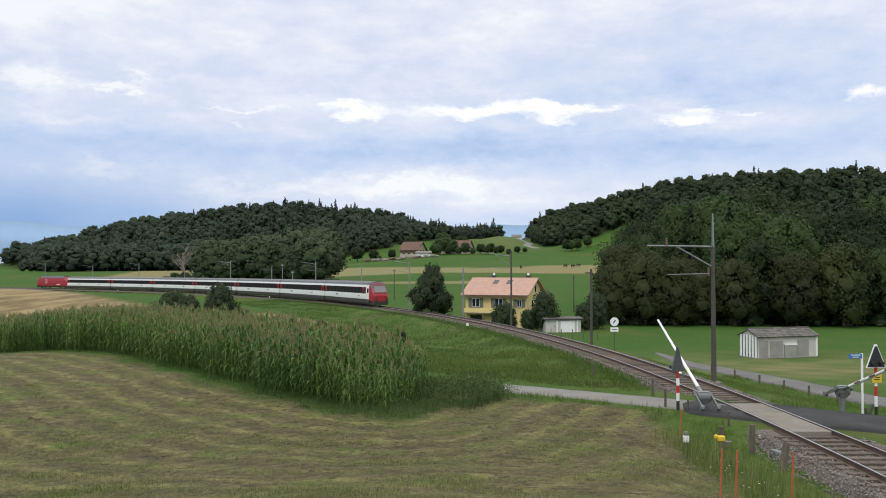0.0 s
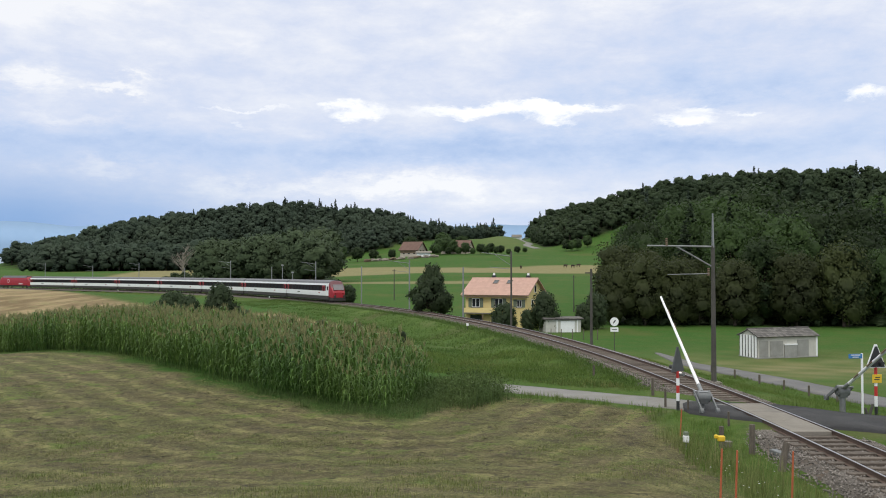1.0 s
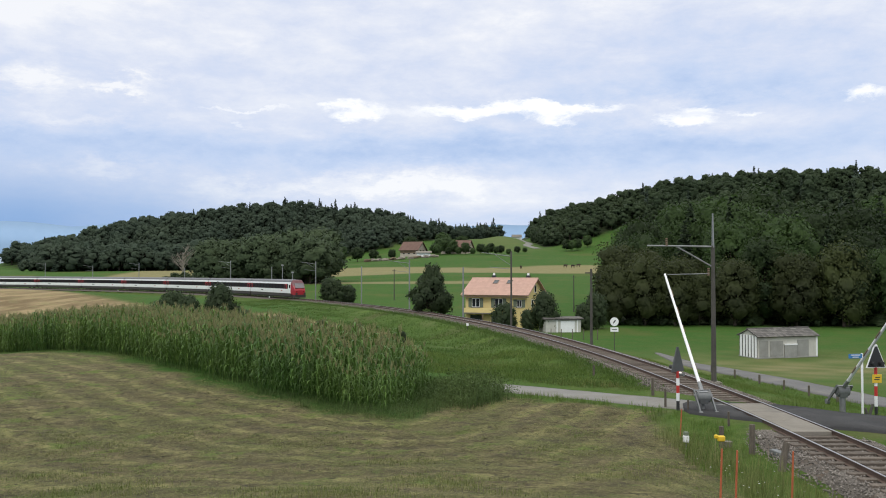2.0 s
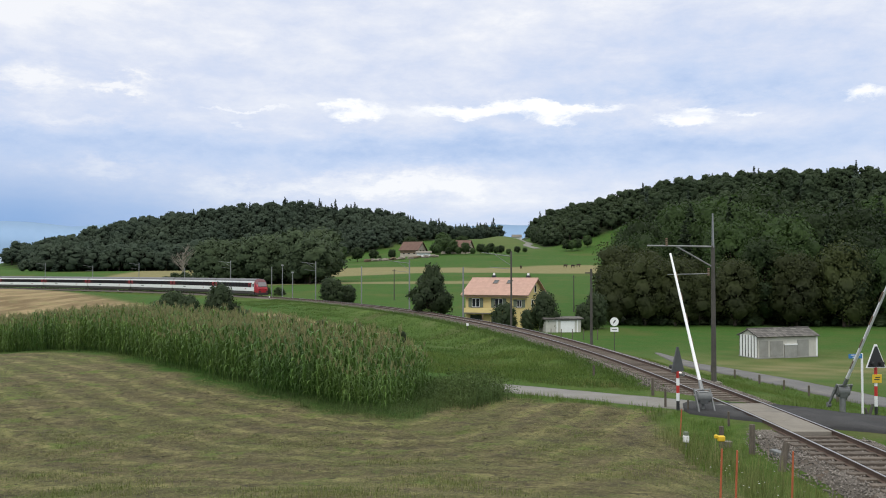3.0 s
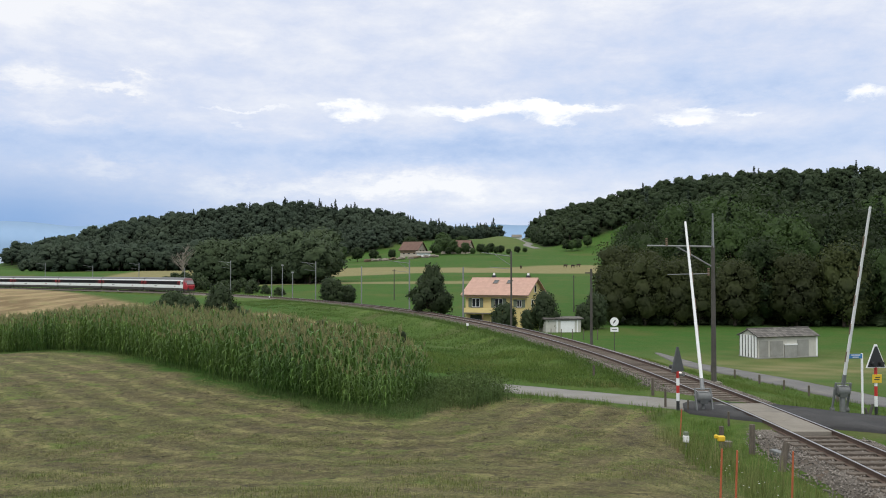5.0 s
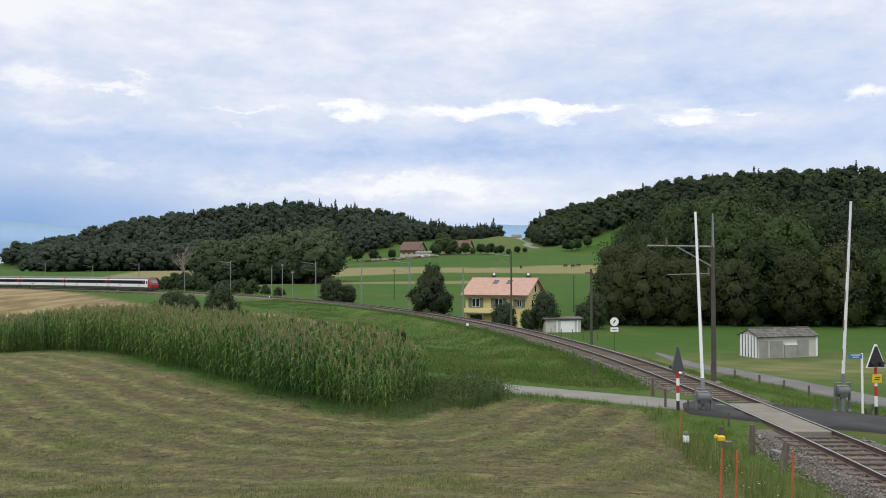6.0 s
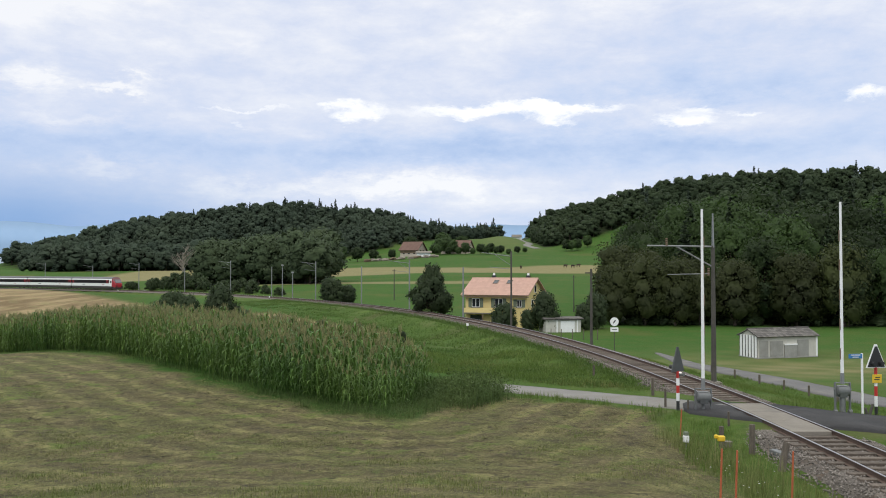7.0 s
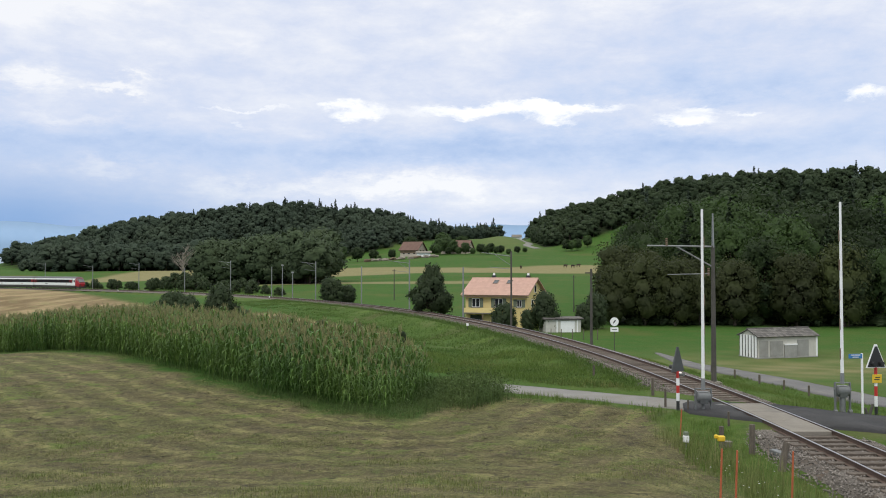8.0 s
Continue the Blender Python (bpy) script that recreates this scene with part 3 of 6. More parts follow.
    dry = mixc(t, rng(n_mid, 0.3, 0.7), (0.225, 0.195, 0.10), (0.175, 0.168, 0.072))
    col = mixc(t, at("dry"), col, dry)
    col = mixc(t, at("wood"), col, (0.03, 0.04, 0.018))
    p = nd(t, "ShaderNodeBsdfPrincipled", Roughness=0.95)
    p.inputs["Specular IOR Level"].default_value = 0.1
    t.links.new(col, p.inputs["Base Color"])
    hsum = mth(t, "ADD", n_fine, mth(t, "MULTIPLY", n_tiny, 0.5))
    bp = nd(t, "ShaderNodeBump", Height=hsum, Strength=0.9, Distance=0.08)
    t.links.new(bp.outputs[0], p.inputs["Normal"])
    out = t.nodes.new("ShaderNodeOutputMaterial")
    t.links.new(p.outputs[0], out.inputs[0])
    return m


make_ground()


def make_distance():
    """Far horizon shore and mountain ridge, kilometres away, with haze painted into their colours."""
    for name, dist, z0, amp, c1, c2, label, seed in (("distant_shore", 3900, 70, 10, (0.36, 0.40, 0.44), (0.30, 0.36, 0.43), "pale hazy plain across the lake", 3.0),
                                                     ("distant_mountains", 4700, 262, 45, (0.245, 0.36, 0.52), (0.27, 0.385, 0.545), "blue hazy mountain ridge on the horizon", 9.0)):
        bm = B()
        prev = None
        for i in range(121):
            a = radians(-75 + 150 * i / 120)
            top = z0 + amp * noise.noise((i * 0.11, seed, 0)) + amp * 0.4 * noise.noise((i * 0.5, seed, 4))
            rows = [(dist, -60.0), (dist + 60, top * 0.5), (dist + 160, top), (dist + 260, -60.0)]
            ring = [bm.verts.new((math.sin(a) * r, math.cos(a) * r, z)) for r, z in rows]
            if prev:
                for j in range(3):
                    bm.faces.new((prev[j], ring[j], ring[j + 1], prev[j + 1]))
            prev = ring
        bmesh.ops.recalc_face_normals(bm, faces=bm.faces)
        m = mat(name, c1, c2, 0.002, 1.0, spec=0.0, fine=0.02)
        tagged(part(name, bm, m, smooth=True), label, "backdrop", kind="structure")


make_distance()


# ---------------------------------------------------------------- railway line, road, lane
def sweep(bm, outline, s0, s1, step=2.0, closed=True):
    """An outline of (offset, height) drawn along the line."""
    prev = None
    n = max(2, int((s1 - s0) / step) + 1)
    for s in np.linspace(s0, s1, n):
        ring = [bm.verts.new(rail_at(s, o, z)[0]) for o, z in outline]
        if prev:
            for i in range(len(outline) if closed else len(outline) - 1):
                j = (i + 1) % len(outline)
                bm.faces.new((prev[i], ring[i], ring[j], prev[j]))
        prev = ring
    bmesh.ops.recalc_face_normals(bm, faces=bm.faces)
    return bm


def make_track():
    track = empty("railway_track", label="single railway track with rusty rails on wooden sleepers in grey ballast", category="railway track", kind="structure")
    bm = sweep(B(), [(2.0, -0.55), (1.45, -0.22), (1.0, -0.20), (0.6, -0.225), (0, -0.24), (-0.6, -0.225), (-1.0, -0.20), (-1.65, -0.22), (-3.1, -0.85)], -100, 620, 0.5, False)
    rnd = random.Random(5)
    for v in bm.verts:
        v.co.z += rnd.uniform(-0.03, 0.03)
    part("ballast_bed", bm, M_BALLAST, track, "grey-brown crushed stone", True)
    for off in (0.7525, -0.7525):
        bm = sweep(B(), [(off - 0.075, -0.172), (off + 0.075, -0.172), (off + 0.012, -0.14), (off + 0.012, -0.045), (off + 0.034, -0.03), (off + 0.034, -0.004), (off - 0.034, -0.004), (off - 0.034, -0.03), (off - 0.012, -0.045), (off - 0.012, -0.14)], -100, 620, 1.5)
        rail = part("rail", bm, M_RAIL, track, "rust-brown steel rail")
        bm = sweep(B(), [(off + 0.032, -0.003), (off - 0.032, -0.003), (off - 0.028, 0.002), (off + 0.028, 0.002)], -100, 620, 1.5)
        part("running_surface", bm, M_RAILTOP, rail, "polished steel rail head")
    return track


TRACK = make_track()


def ribbon_height(x, y):
    o, zt, s = (float(a[0]) for a in line_off(np.array([x]), np.array([y])))
    w = float(sstep(1.2, 3.0, abs(o)))
    return (zt - 0.02) * (1 - w) + (hgt(x, y) + 0.06) * w


def smooth_line(pts, step=0.6):
    P = np.array(pts, float)
    t = np.concatenate([[0], np.cumsum(np.hypot(*np.diff(P, axis=0).T))])
    u = np.arange(0, t[-1], step)
    x, y = np.interp(u, t, P[:, 0]), np.interp(u, t, P[:, 1])
    k = np.ones(9) / 9
    x, y = (np.convolve(np.pad(a, 4, mode="edge"), k, "valid") for a in (x, y))
    return np.stack([x, y], -1)


def ribbon(name, pts, half, material, label, category, skip=None, height_of=ribbon_height, wob=0.06, taper=0.0):
    P = smooth_line(pts)
    T = np.gradient(P, axis=0)
    T /= np.linalg.norm(T, axis=1)[:, None]
    bm = B()
    prev = None
    rnd = random.Random(len(name))
    for i, ((x, y), (tx, ty)) in enumerate(zip(P, T)):
        if skip and skip(x, y):
            prev = None
            continue
        ring = []
        hw = (half + rnd.uniform(-wob, wob)) * (min(1.0, 0.15 + (len(P) - 1 - i) * 0.6 / taper) if taper else 1.0)
        for k in (-1.0, -0.5, 0.0, 0.5, 1.0):
            a, b = x - ty * k * hw, y + tx * k * hw
            ring.append(Vector((a, b, height_of(a, b) + 0.02 * (1 - k * k))))
        row = [bm.verts.new(ring[0] - Vector((0, 0, 0.5)))] + [bm.verts.new(c) for c in ring] + [bm.verts.new(ring[-1] - Vector((0, 0, 0.5)))]
        if prev:
            for j in range(len(row) - 1):
                bm.faces.new((prev[j], row[j], row[j + 1], prev[j + 1]))
        prev = row
    bmesh.ops.recalc_face_normals(bm, faces=bm.faces)
    ob = part(name, bm, material, smooth=True)
    return tagged(ob, label, category, kind="structure")


def crossing_side(x, y):
    o = float(line_off(np.array([x]), np.array([y]))[0][0])
    return o


ribbon("road", [(1.4, 41.8), (3.0, 39.9), (6.8, 36.6), (9.9, 33.35), (11.2, 32.0)], 1.02, M_FIELDWAY, "pale worn field road of old asphalt", "road", height_of=lambda x, y: ribbon_height(x, y) - 0.035)
ribbon("crossing_road", [(70, 24), (30, 26.5), (21, 27.6), (15.5, 29.3), (12.0, 31.4), (10.5, 33.1), (8.9, 34.8)], 1.95, M_ASPHALT, "dark asphalt road over the level crossing", "road", taper=2.2,
       height_of=lambda x, y: ribbon_height(x, y) + 0.01 - 0.10 * (abs(crossing_side(x, y)) < 0.9))
ribbon("lane", [(25, 20), (23.6, 36), (23.3, 44), (23.0, 56), (22.6, 68), (22.2, 78), (22.0, 88)], 1.5, M_LANE, "narrow grey asphalt lane beside the meadow", "lane",
       height_of=lambda x, y: hgt(x, y) + 0.04, taper=20.0)


def make_far_road():
    ribbon("hill_lane", [(62, 545), (57, 575), (62, 600), (60, 640), (62, 680), (66, 720)], 2.6, M_FIELDWAY, "pale lane winding up the far meadow", "lane", height_of=lambda x, y: hgt(x, y) + 0.15)


make_far_road()


def make_sleepers():
    bm = box(B(), (-0.12, -1.25, -0.24), (0.12, 1.25, -0.145), bevel=0.012)
    first = None
    for i in range(300):
        s = -34 + i * 0.62
        if -0.5 < s < 5.5:
            continue
        c, th = rail_at(s)
        m = Matrix.Translation(c) @ Matrix.Rotation(th, 4, "Z")
        if first is None:
            first = part("sleeper", bm, M_SLEEPER, TRACK)
            first.matrix_basis = m
        else:
            share("sleeper", first, m, TRACK)
    bm = B()
    for i in range(300, 900):
        c, th = rail_at(-34 + i * 0.62)
        box(bm, (-0.12, -1.25, -0.24), (0.12, 1.25, -0.145), Matrix.Translation(c) @ Matrix.Rotation(th, 4, "Z"))
    tagged(part("distant_sleepers", bm, M_SLEEPER, TRACK), kind="stuff")
    # concrete slabs between the rails at the crossing
    for k in range(3):
        s0 = -0.35 + k * 1.95
        bm = B()
        c, th = rail_at(s0 + 0.975)
        box(bm, (-0.968, -0.66, -0.2), (0.968, 0.66, -0.012), Matrix.Translation(c) @ Matrix.Rotation(th, 4, "Z"), bevel=0.02)
        part("crossing_slab", bm, M_CONCRETE, TRACK, "worn concrete crossing slab")


make_sleepers()


def stone_template(rs):
    V = np.array([(1, 0, 0), (-1, 0, 0), (0, 1, 0), (0, -1, 0), (0, 0, 1), (0, 0, -1)], float) * rs.uniform(0.6, 1.2, (6, 1))
    F = np.array([(0, 2, 4), (2, 1, 4), (1, 3, 4), (3, 0, 4), (2, 0, 5), (1, 2, 5), (3, 1, 5), (0, 3, 5)])
    return V, F, np.zeros(8, int)


def make_stones():
    rs = np.random.RandomState(8)
    temps = [stone_template(rs) for _ in range(6)]
    n = 40000
    s = np.where(rs.rand(n) < 0.75, rs.uniform(-16, 26, n), rs.uniform(26, 60, n))
    o = np.where(rs.rand(n) < 0.35, rs.uniform(-0.65, 0.65, n), rs.choice([-1, 1], n) * rs.uniform(0.85, 2.6, n))
    o = np.where((o < -2.0) & (rs.rand(n) < 0.6), o * rs.uniform(1.0, 1.3, n), o)
    keep = ~((s > -0.5) & (s < 5.7) & (np.abs(o) < 0.8))
    th, x, y = (np.interp(s, TS, a) for a in (_th, _x, _y))
    keep &= (edge_dist(ROAD, x - np.sin(th) * o, y + np.cos(th) * o, False) > 2.25) | (np.abs(o) < 0.8)
    keep &= ~((s > 14) & (o > 1.6))
    s, o = s[keep], o[keep]
    th, x, y, z = (np.interp(s, TS, a) for a in (_th, _x, _y, _z))
    zz = z + np.interp(np.abs(o), [0, 0.9, 1.6, 2.35, 2.8], [-0.245, -0.205, -0.215, -0.50, -0.6])
    zz = np.where(o < -1.6, z - 0.22 - (-o - 1.65) * 0.434, zz)
    pos = np.stack([x - np.sin(th) * o, y + np.cos(th) * o, zz + 0.01], -1)
    ob = scatter("ballast_stones", temps, pos, rs.uniform(0, 6.28, len(s)), rs.uniform(0.020, 0.050, len(s)), rs.randint(0, 6, len(s)), [M_STONE])
    tagged(ob, "loose grey crushed stones of the ballast", "ballast", kind="stuff")


make_stones()


# ---------------------------------------------------------------- plants
def cone_np(p0, p1, r0, r1, n=5):
    p0, p1 = np.array(p0, float), np.array(p1, float)
    d = (p1 - p0) / (np.linalg.norm(p1 - p0) + 1e-9)
    a = np.cross(d, (0.3, 0.9, 0.2))
    a /= np.linalg.norm(a) + 1e-9
    b = np.cross(d, a)
    ang = np.arange(n) * 2 * np.pi / n
    ring = np.cos(ang)[:, None] * a + np.sin(ang)[:, None] * b
    V = np.concatenate([p0 + ring * r0, p1 + ring * r1])
    F = []
    for i in range(n):
        j = (i + 1) % n
        F += [(i, j, n + j), (i, n + j, n + i)]
    return V, np.array(F)


def join_np(parts):
    VS, FS, b = [], [], 0
    for V, F in parts:
        VS.append(V), FS.append(F + b)
        b += len(V)
    return np.concatenate(VS), np.concatenate(FS)


def leaves_np(rs, P, N, size, jitter=0.42, aspect=0.7):
    """Folded leaf clumps at the points P, facing about N."""
    n = len(P)
    N = N + rs.normal(0, jitter, N.shape)
    N /= np.linalg.norm(N, axis=1)[:, None] + 1e-9
    A = np.cross(N, rs.normal(0, 1, N.shape))
    A /= np.linalg.norm(A, axis=1)[:, None] + 1e-9
    Bv = np.cross(N, A)
    k = np.reshape(size, (-1, 1)) * rs.uniform(0.55, 1.3, (n, 1))
    fold = N * k * rs.uniform(0.05, 0.5, (n, 1)) * min(1.0, jitter / 0.3)
    V = np.stack([P - A * k, P + Bv * k * aspect - fold, P + A * k * rs.uniform(0.7, 1.3, (n, 1)), P - Bv * k * aspect - fold], 1).reshape(-1, 3)
    b = np.arange(n)[:, None] * 4
    F = np.concatenate([b + np.array([[0, 2, 1]]), b + np.array([[0, 3, 2]])], 1).reshape(-1, 3)
    return V, F


def ball_np(level):
    """A ball of unit radius: twenty triangles, or eighty."""
    g = (1 + 5 ** 0.5) / 2
    V = [(-1, g, 0), (1, g, 0), (-1, -g, 0), (1, -g, 0), (0, -1, g), (0, 1, g), (0, -1, -g), (0, 1, -g), (g, 0, -1), (g, 0, 1), (-g, 0, -1), (-g, 0, 1)]
    V = [Vector(v).normalized() for v in V]
    F = [(a, b, c) for a, b, c in itertools.permutations(range(12), 3) if a < b and a < c and all((V[i] - V[j]).length < 1.1 for i, j in ((a, b), (b, c), (a, c))) and (V[b] - V[a]).cross(V[c] - V[a]).dot(V[a]) > 0]
    for _ in range(level):
        cut, G = {}, []

        def mid(i, j):
            key = (min(i, j), max(i, j))
            if key not in cut:
                cut[key] = len(V)
                V.append(((V[i] + V[j]) / 2).normalized())
            return cut[key]
        for a, b, c in F:
            ab, bc, ca = mid(a, b), mid(b, c), mid(c, a)
            G += [(a, ab, ca), (b, bc, ab), (c, ca, bc), (ab, bc, ca)]
        F = G
    return np.array([tuple(v) for v in V]), np.array(F)


BALLS = [ball_np(0), ball_np(1)]


def broad_tree(seed, h, rad, clumps, size, trunk=0.25, squat=0.8, lobes=15, cone=0.38, lump=0.43, jitter=0.42, core=1, full=(0.36, 0.72)):
    """Trunk with limbs, and a crown of leaf clumps on uneven lobes."""
    rs = np.random.RandomState(seed)
    base = h * trunk
    parts = [cone_np((0, 0, -0.4), (rs.uniform(-.2, .2), rs.uniform(-.2, .2), h * 0.55), h * 0.022, h * 0.012, 6)]
    P, N, cores, CP, CN = [], [], [], [], []
    BV, BF = BALLS[core]
    for i in range(lobes):
        a = i * 2.4 + rs.uniform(-.4, .4)
        lv = (i + 0.5) / lobes
        zc = base + (h - base) * (0.16 + 0.72 * lv)
        env = rad * math.sqrt(max(0.05, 1 - ((lv - cone) / (1.04 - cone)) ** 2))
        rr = env * rs.uniform(0.35, 1.0 - 0.62 * lump)
        c = np.array((math.cos(a) * rr, math.sin(a) * rr, zc))
        parts.append(cone_np((0, 0, zc * 0.55), c, h * 0.010, h * 0.004, 4))
        lr = np.array((1, 1, squat)) * rad * lump * rs.uniform(0.75, 1.2)
        m = clumps // lobes
        d = rs.normal(0, 1, (m, 3))
        d[:, 2] += 0.25
        d /= np.linalg.norm(d, axis=1)[:, None]
        P.append(c + d * lr * rs.uniform(0.52, 1.14, (m, 1)))
        N.append(d)
        cores.append((c + BV * lr * rs.uniform(*full, (len(BV), 1)), BF))
        CP.append(cores[-1][0]), CN.append(BV)
    P, N = np.concatenate(P), np.concatenate(N)
    mid = base + (h - base) * 0.35
    V, F = join_np(cores + [leaves_np(rs, P, N, size, jitter)])
    return join_np(parts), (V, F, np.concatenate([crown_normals(np.concatenate(CP), np.concatenate(CN), mid, 0.3), np.repeat(crown_normals(P, N, mid, 0.3), 4, axis=0)]))


def crown_normals(P, N, mid, own):
    """Shading normals that follow the lobes and the whole crown."""
    C = P - (0, 0, mid)
    C = C / (np.linalg.norm(C, axis=1)[:, None] + 1e-9)
    D = N * own + C * 0.75 + (0, 0, 0.15)
    return D / (np.linalg.norm(D, axis=1)[:, None] + 1e-9)


def conifer(seed, h, rad, clumps, size):
    rs = np.random.RandomState(seed)
    parts = [cone_np((0, 0, -0.4), (0, 0, h * 0.97), h * 0.016, 0.03, 6)]
    k = rs.uniform(0.10, 0.985, clumps) ** 0.9
    whorl = np.round(k * h / 0.9) * 0.9 / h
    k = np.clip(whorl + rs.normal(0, 0.006, clumps), 0.08, 0.99)
    a = rs.randint(0, 9, clumps) * 0.698 + whorl * 37 + rs.normal(0, 0.16, clumps)
    R = rad * (1 - k) ** 0.8 * (0.75 + 0.3 * np.sin(a * 3 + whorl * 50))
    f = rs.uniform(0.25, 1.0, clumps) ** 0.6
    r = R * f
    P = np.stack([np.cos(a) * r, np.sin(a) * r, k * h - r * 0.28], -1)
    N = np.stack([np.cos(a) * 0.5, np.sin(a) * 0.5, np.ones(clumps) * 0.8], -1)
    return join_np(parts), (*leaves_np(rs, P, N, size * (0.35 + 0.75 * (1 - k)), 0.4, 0.55), np.repeat(crown_normals(P, N, h * 0.25, 0.3), 4, axis=0))


def tree_thing(name, built, leaf, label, category="tree", group="", bark=None):
    (tv, tf), (cv, cf, cn) = built
    ob = empty(name, label=label, category=category, group=group)
    a = new("trunk", np_mesh("trunk", tv, tf, [bark or M_BARK]))
    a.parent = ob
    c = new("crown", np_mesh("crown", cv, cf, [leaf], normals=cn))
    c.parent = ob
    return ob


USED = set()


def plant(ob, x, y, k=1.0, kz=None, rz=0.0, sink=0.0):
    m = Matrix.Translation((x, y, hgt(x, y) - sink)) @ Matrix.Rotation(rz, 4, "Z") @ Matrix.Diagonal((k, k, kz or k, 1))
    if ob.name not in USED:
        USED.add(ob.name)
        ob.matrix_basis = m
        return ob
    keep = ob.scale.copy()
    ob.scale = (1, 1, 1)
    o = copy_thing(ob, m)
    ob.scale = keep
    return o


def make_near_wood():
    G = "wood behind the meadow"
    L = "tall broadleaved tree with dense dark green summer foliage"
    kinds = [tree_thing("broadleaf_tree", broad_tree(10 + i, 17, 5.4, 7000, 0.25, 0.03, 1.0, 30, 0.36, 0.44, 0.34), M_LEAF, L, group=G) for i in range(4)]
    warm = [tree_thing("broadleaf_tree", broad_tree(30 + i, 14, 5.2, 6200, 0.24, 0.0, 0.95, 28, 0.34, 0.44, 0.34), M_LEAF_WARM, "rounded broadleaved tree with yellowish green leaves at the wood edge", group=G) for i in range(2)]
    pine = [tree_thing("conifer_tree", conifer(40 + i, 20, 4.6, 3800, 0.8), M_NEEDLE, "tall dark conifer among broadleaved trees", group=G) for i in range(2)]
    rs = random.Random(4)
    fringe = tree_thing("shrub", broad_tree(55, 4.2, 2.8, 2000, 0.2, 0.0, 0.9, 20, 0.2, 0.36, 0.3), M_SHRUB, "leafy shrub in the shade of the wood edge", "shrub", "wood edge shrubs")
    x = 30.0
    while x < 96:
        plant(fringe, x, 132.2 - 0.06 * (x - 30) + rs.uniform(-1.2, 1.8), rs.uniform(0.5, 0.9), rs.uniform(0.3, 0.6), rs.uniform(0, 6.28), 0.2)
        x += rs.uniform(3.5, 9.0)
    # rows along the wood's edge, then deeper
    for row, (y0, hk) in enumerate(((134, 0.80), (142, 1.0), (153, 1.14), (168, 1.27))):
        x = 33.0 + row * 1.5
        while x < 112 - 6 * row:
            w = rs.random()
            y = y0 + rs.uniform(-3, 3) - 0.06 * (x - 30)
            t = rs.choice(warm) if x < 46 and row < 2 and w < 0.8 else rs.choice(pine) if w > 0.86 and row else rs.choice(kinds)
            k = hk * (0.86 if t in pine else 1.0) * rs.uniform(0.86, 1.12) * (0.80 + 0.25 * float(sstep(28, 62, x)))
            plant(t, x, y, k * rs.uniform(0.95, 1.1), k, rs.uniform(0, 6.28), 0.3)
            x += rs.uniform(5.0, 7.5) * (1 + 0.1 * row)
    # tall dark conifers that stand over the broadleaved crowns
    for i, (x, y, k) in enumerate(((50, 147, 0.98), (54, 158, 1.1), (63, 150, 0.95), (68, 160, 0.92), (82, 158, 1.1), (47, 160, 1.05), (58, 168, 1.2))):
        plant(pine[i % 2], x, y, k, k, x, 0.3)
    # olive-leaved trees at the wood's open corner
    for i, (x, y, k) in enumerate(((27.5, 132.5, 0.72), (31.5, 131.5, 0.80), (29.0, 139, 0.95), (36.0, 131.0, 0.78), (54, 129, 0.85), (61, 128.5, 0.95))):
        plant(warm[i % 2], x, y, k, k, x, 0.3)
    for i, t in enumerate(kinds + warm):
        plant(t, 37.0 + 9.5 * i, 158 + 3 * (i % 2), 1.0, 1.1, i, 0.3)


make_near_wood()


def far_template(built, leaf):
    """One joined template of a tree: trunk on the bark's slot, crown on the leaf's slot."""
    (tv, tf), (cv, cf, cn) = built
    tn = tv * (1, 1, 0) + (1e-4, 0, 0)
    tn /= np.linalg.norm(tn, axis=1)[:, None]
    V, F = join_np([(tv, tf), (cv, cf)])
    return V, F, np.concatenate([np.full(len(tf), 2), np.full(len(cf), leaf)]), np.concatenate([tn, cn])


FAR_T = [far_template(broad_tree(70 + i, 15.5 + i % 3, 5.6 + 0.3 * (i % 2), 260, 1.0, 0.03, 0.9, 10, 0.36, 0.5, 0.3, 0, (0.62, 0.95)), 0) for i in range(5)]
FAR_T += [far_template(conifer(80 + i, 17.5 + 1.3 * i, 5.2, 230, 1.9), 1) for i in range(4)]
BELT_T = [far_template(broad_tree(90 + i, 16.0, 6.2, 2100, 0.46, 0.03, 0.85, 22, 0.36, 0.46, 0.36, 1, (0.42, 0.78)), 0) for i in range(5)]


def far_wood(name, label, pts, conif, seed, kmin=0.75, kmax=1.15, temps=None, leaf=None, wide=1.3):
    """conif: the share of conifers, or a function that gives it from x and y."""
    rs = np.random.RandomState(seed)
    pts = np.array(pts)
    n = len(pts)
    conif = conif(pts[:, 0], pts[:, 1]) if callable(conif) else conif
    z = height(pts[:, 0], pts[:, 1])
    pick = np.where(rs.rand(n) < conif, rs.randint(5, 9, n), rs.randint(0, 5, n))
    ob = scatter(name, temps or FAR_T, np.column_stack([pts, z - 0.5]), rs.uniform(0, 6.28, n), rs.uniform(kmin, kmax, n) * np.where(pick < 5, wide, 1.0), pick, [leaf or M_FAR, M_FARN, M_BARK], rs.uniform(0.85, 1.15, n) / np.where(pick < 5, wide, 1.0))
    tagged(ob, label, "wood", kind="stuff")


def fill(test, x0, x1, y0, y1, step, seed):
    rs = np.random.RandomState(seed)
    X, Y = np.meshgrid(np.arange(x0, x1, step), np.arange(y0, y1, step))
    X, Y = X + rs.uniform(-.45, .45, X.shape) * step, Y + rs.uniform(-.45, .45, Y.shape) * step
    k = test(X, Y)
    return np.stack([X[k], Y[k]], -1)


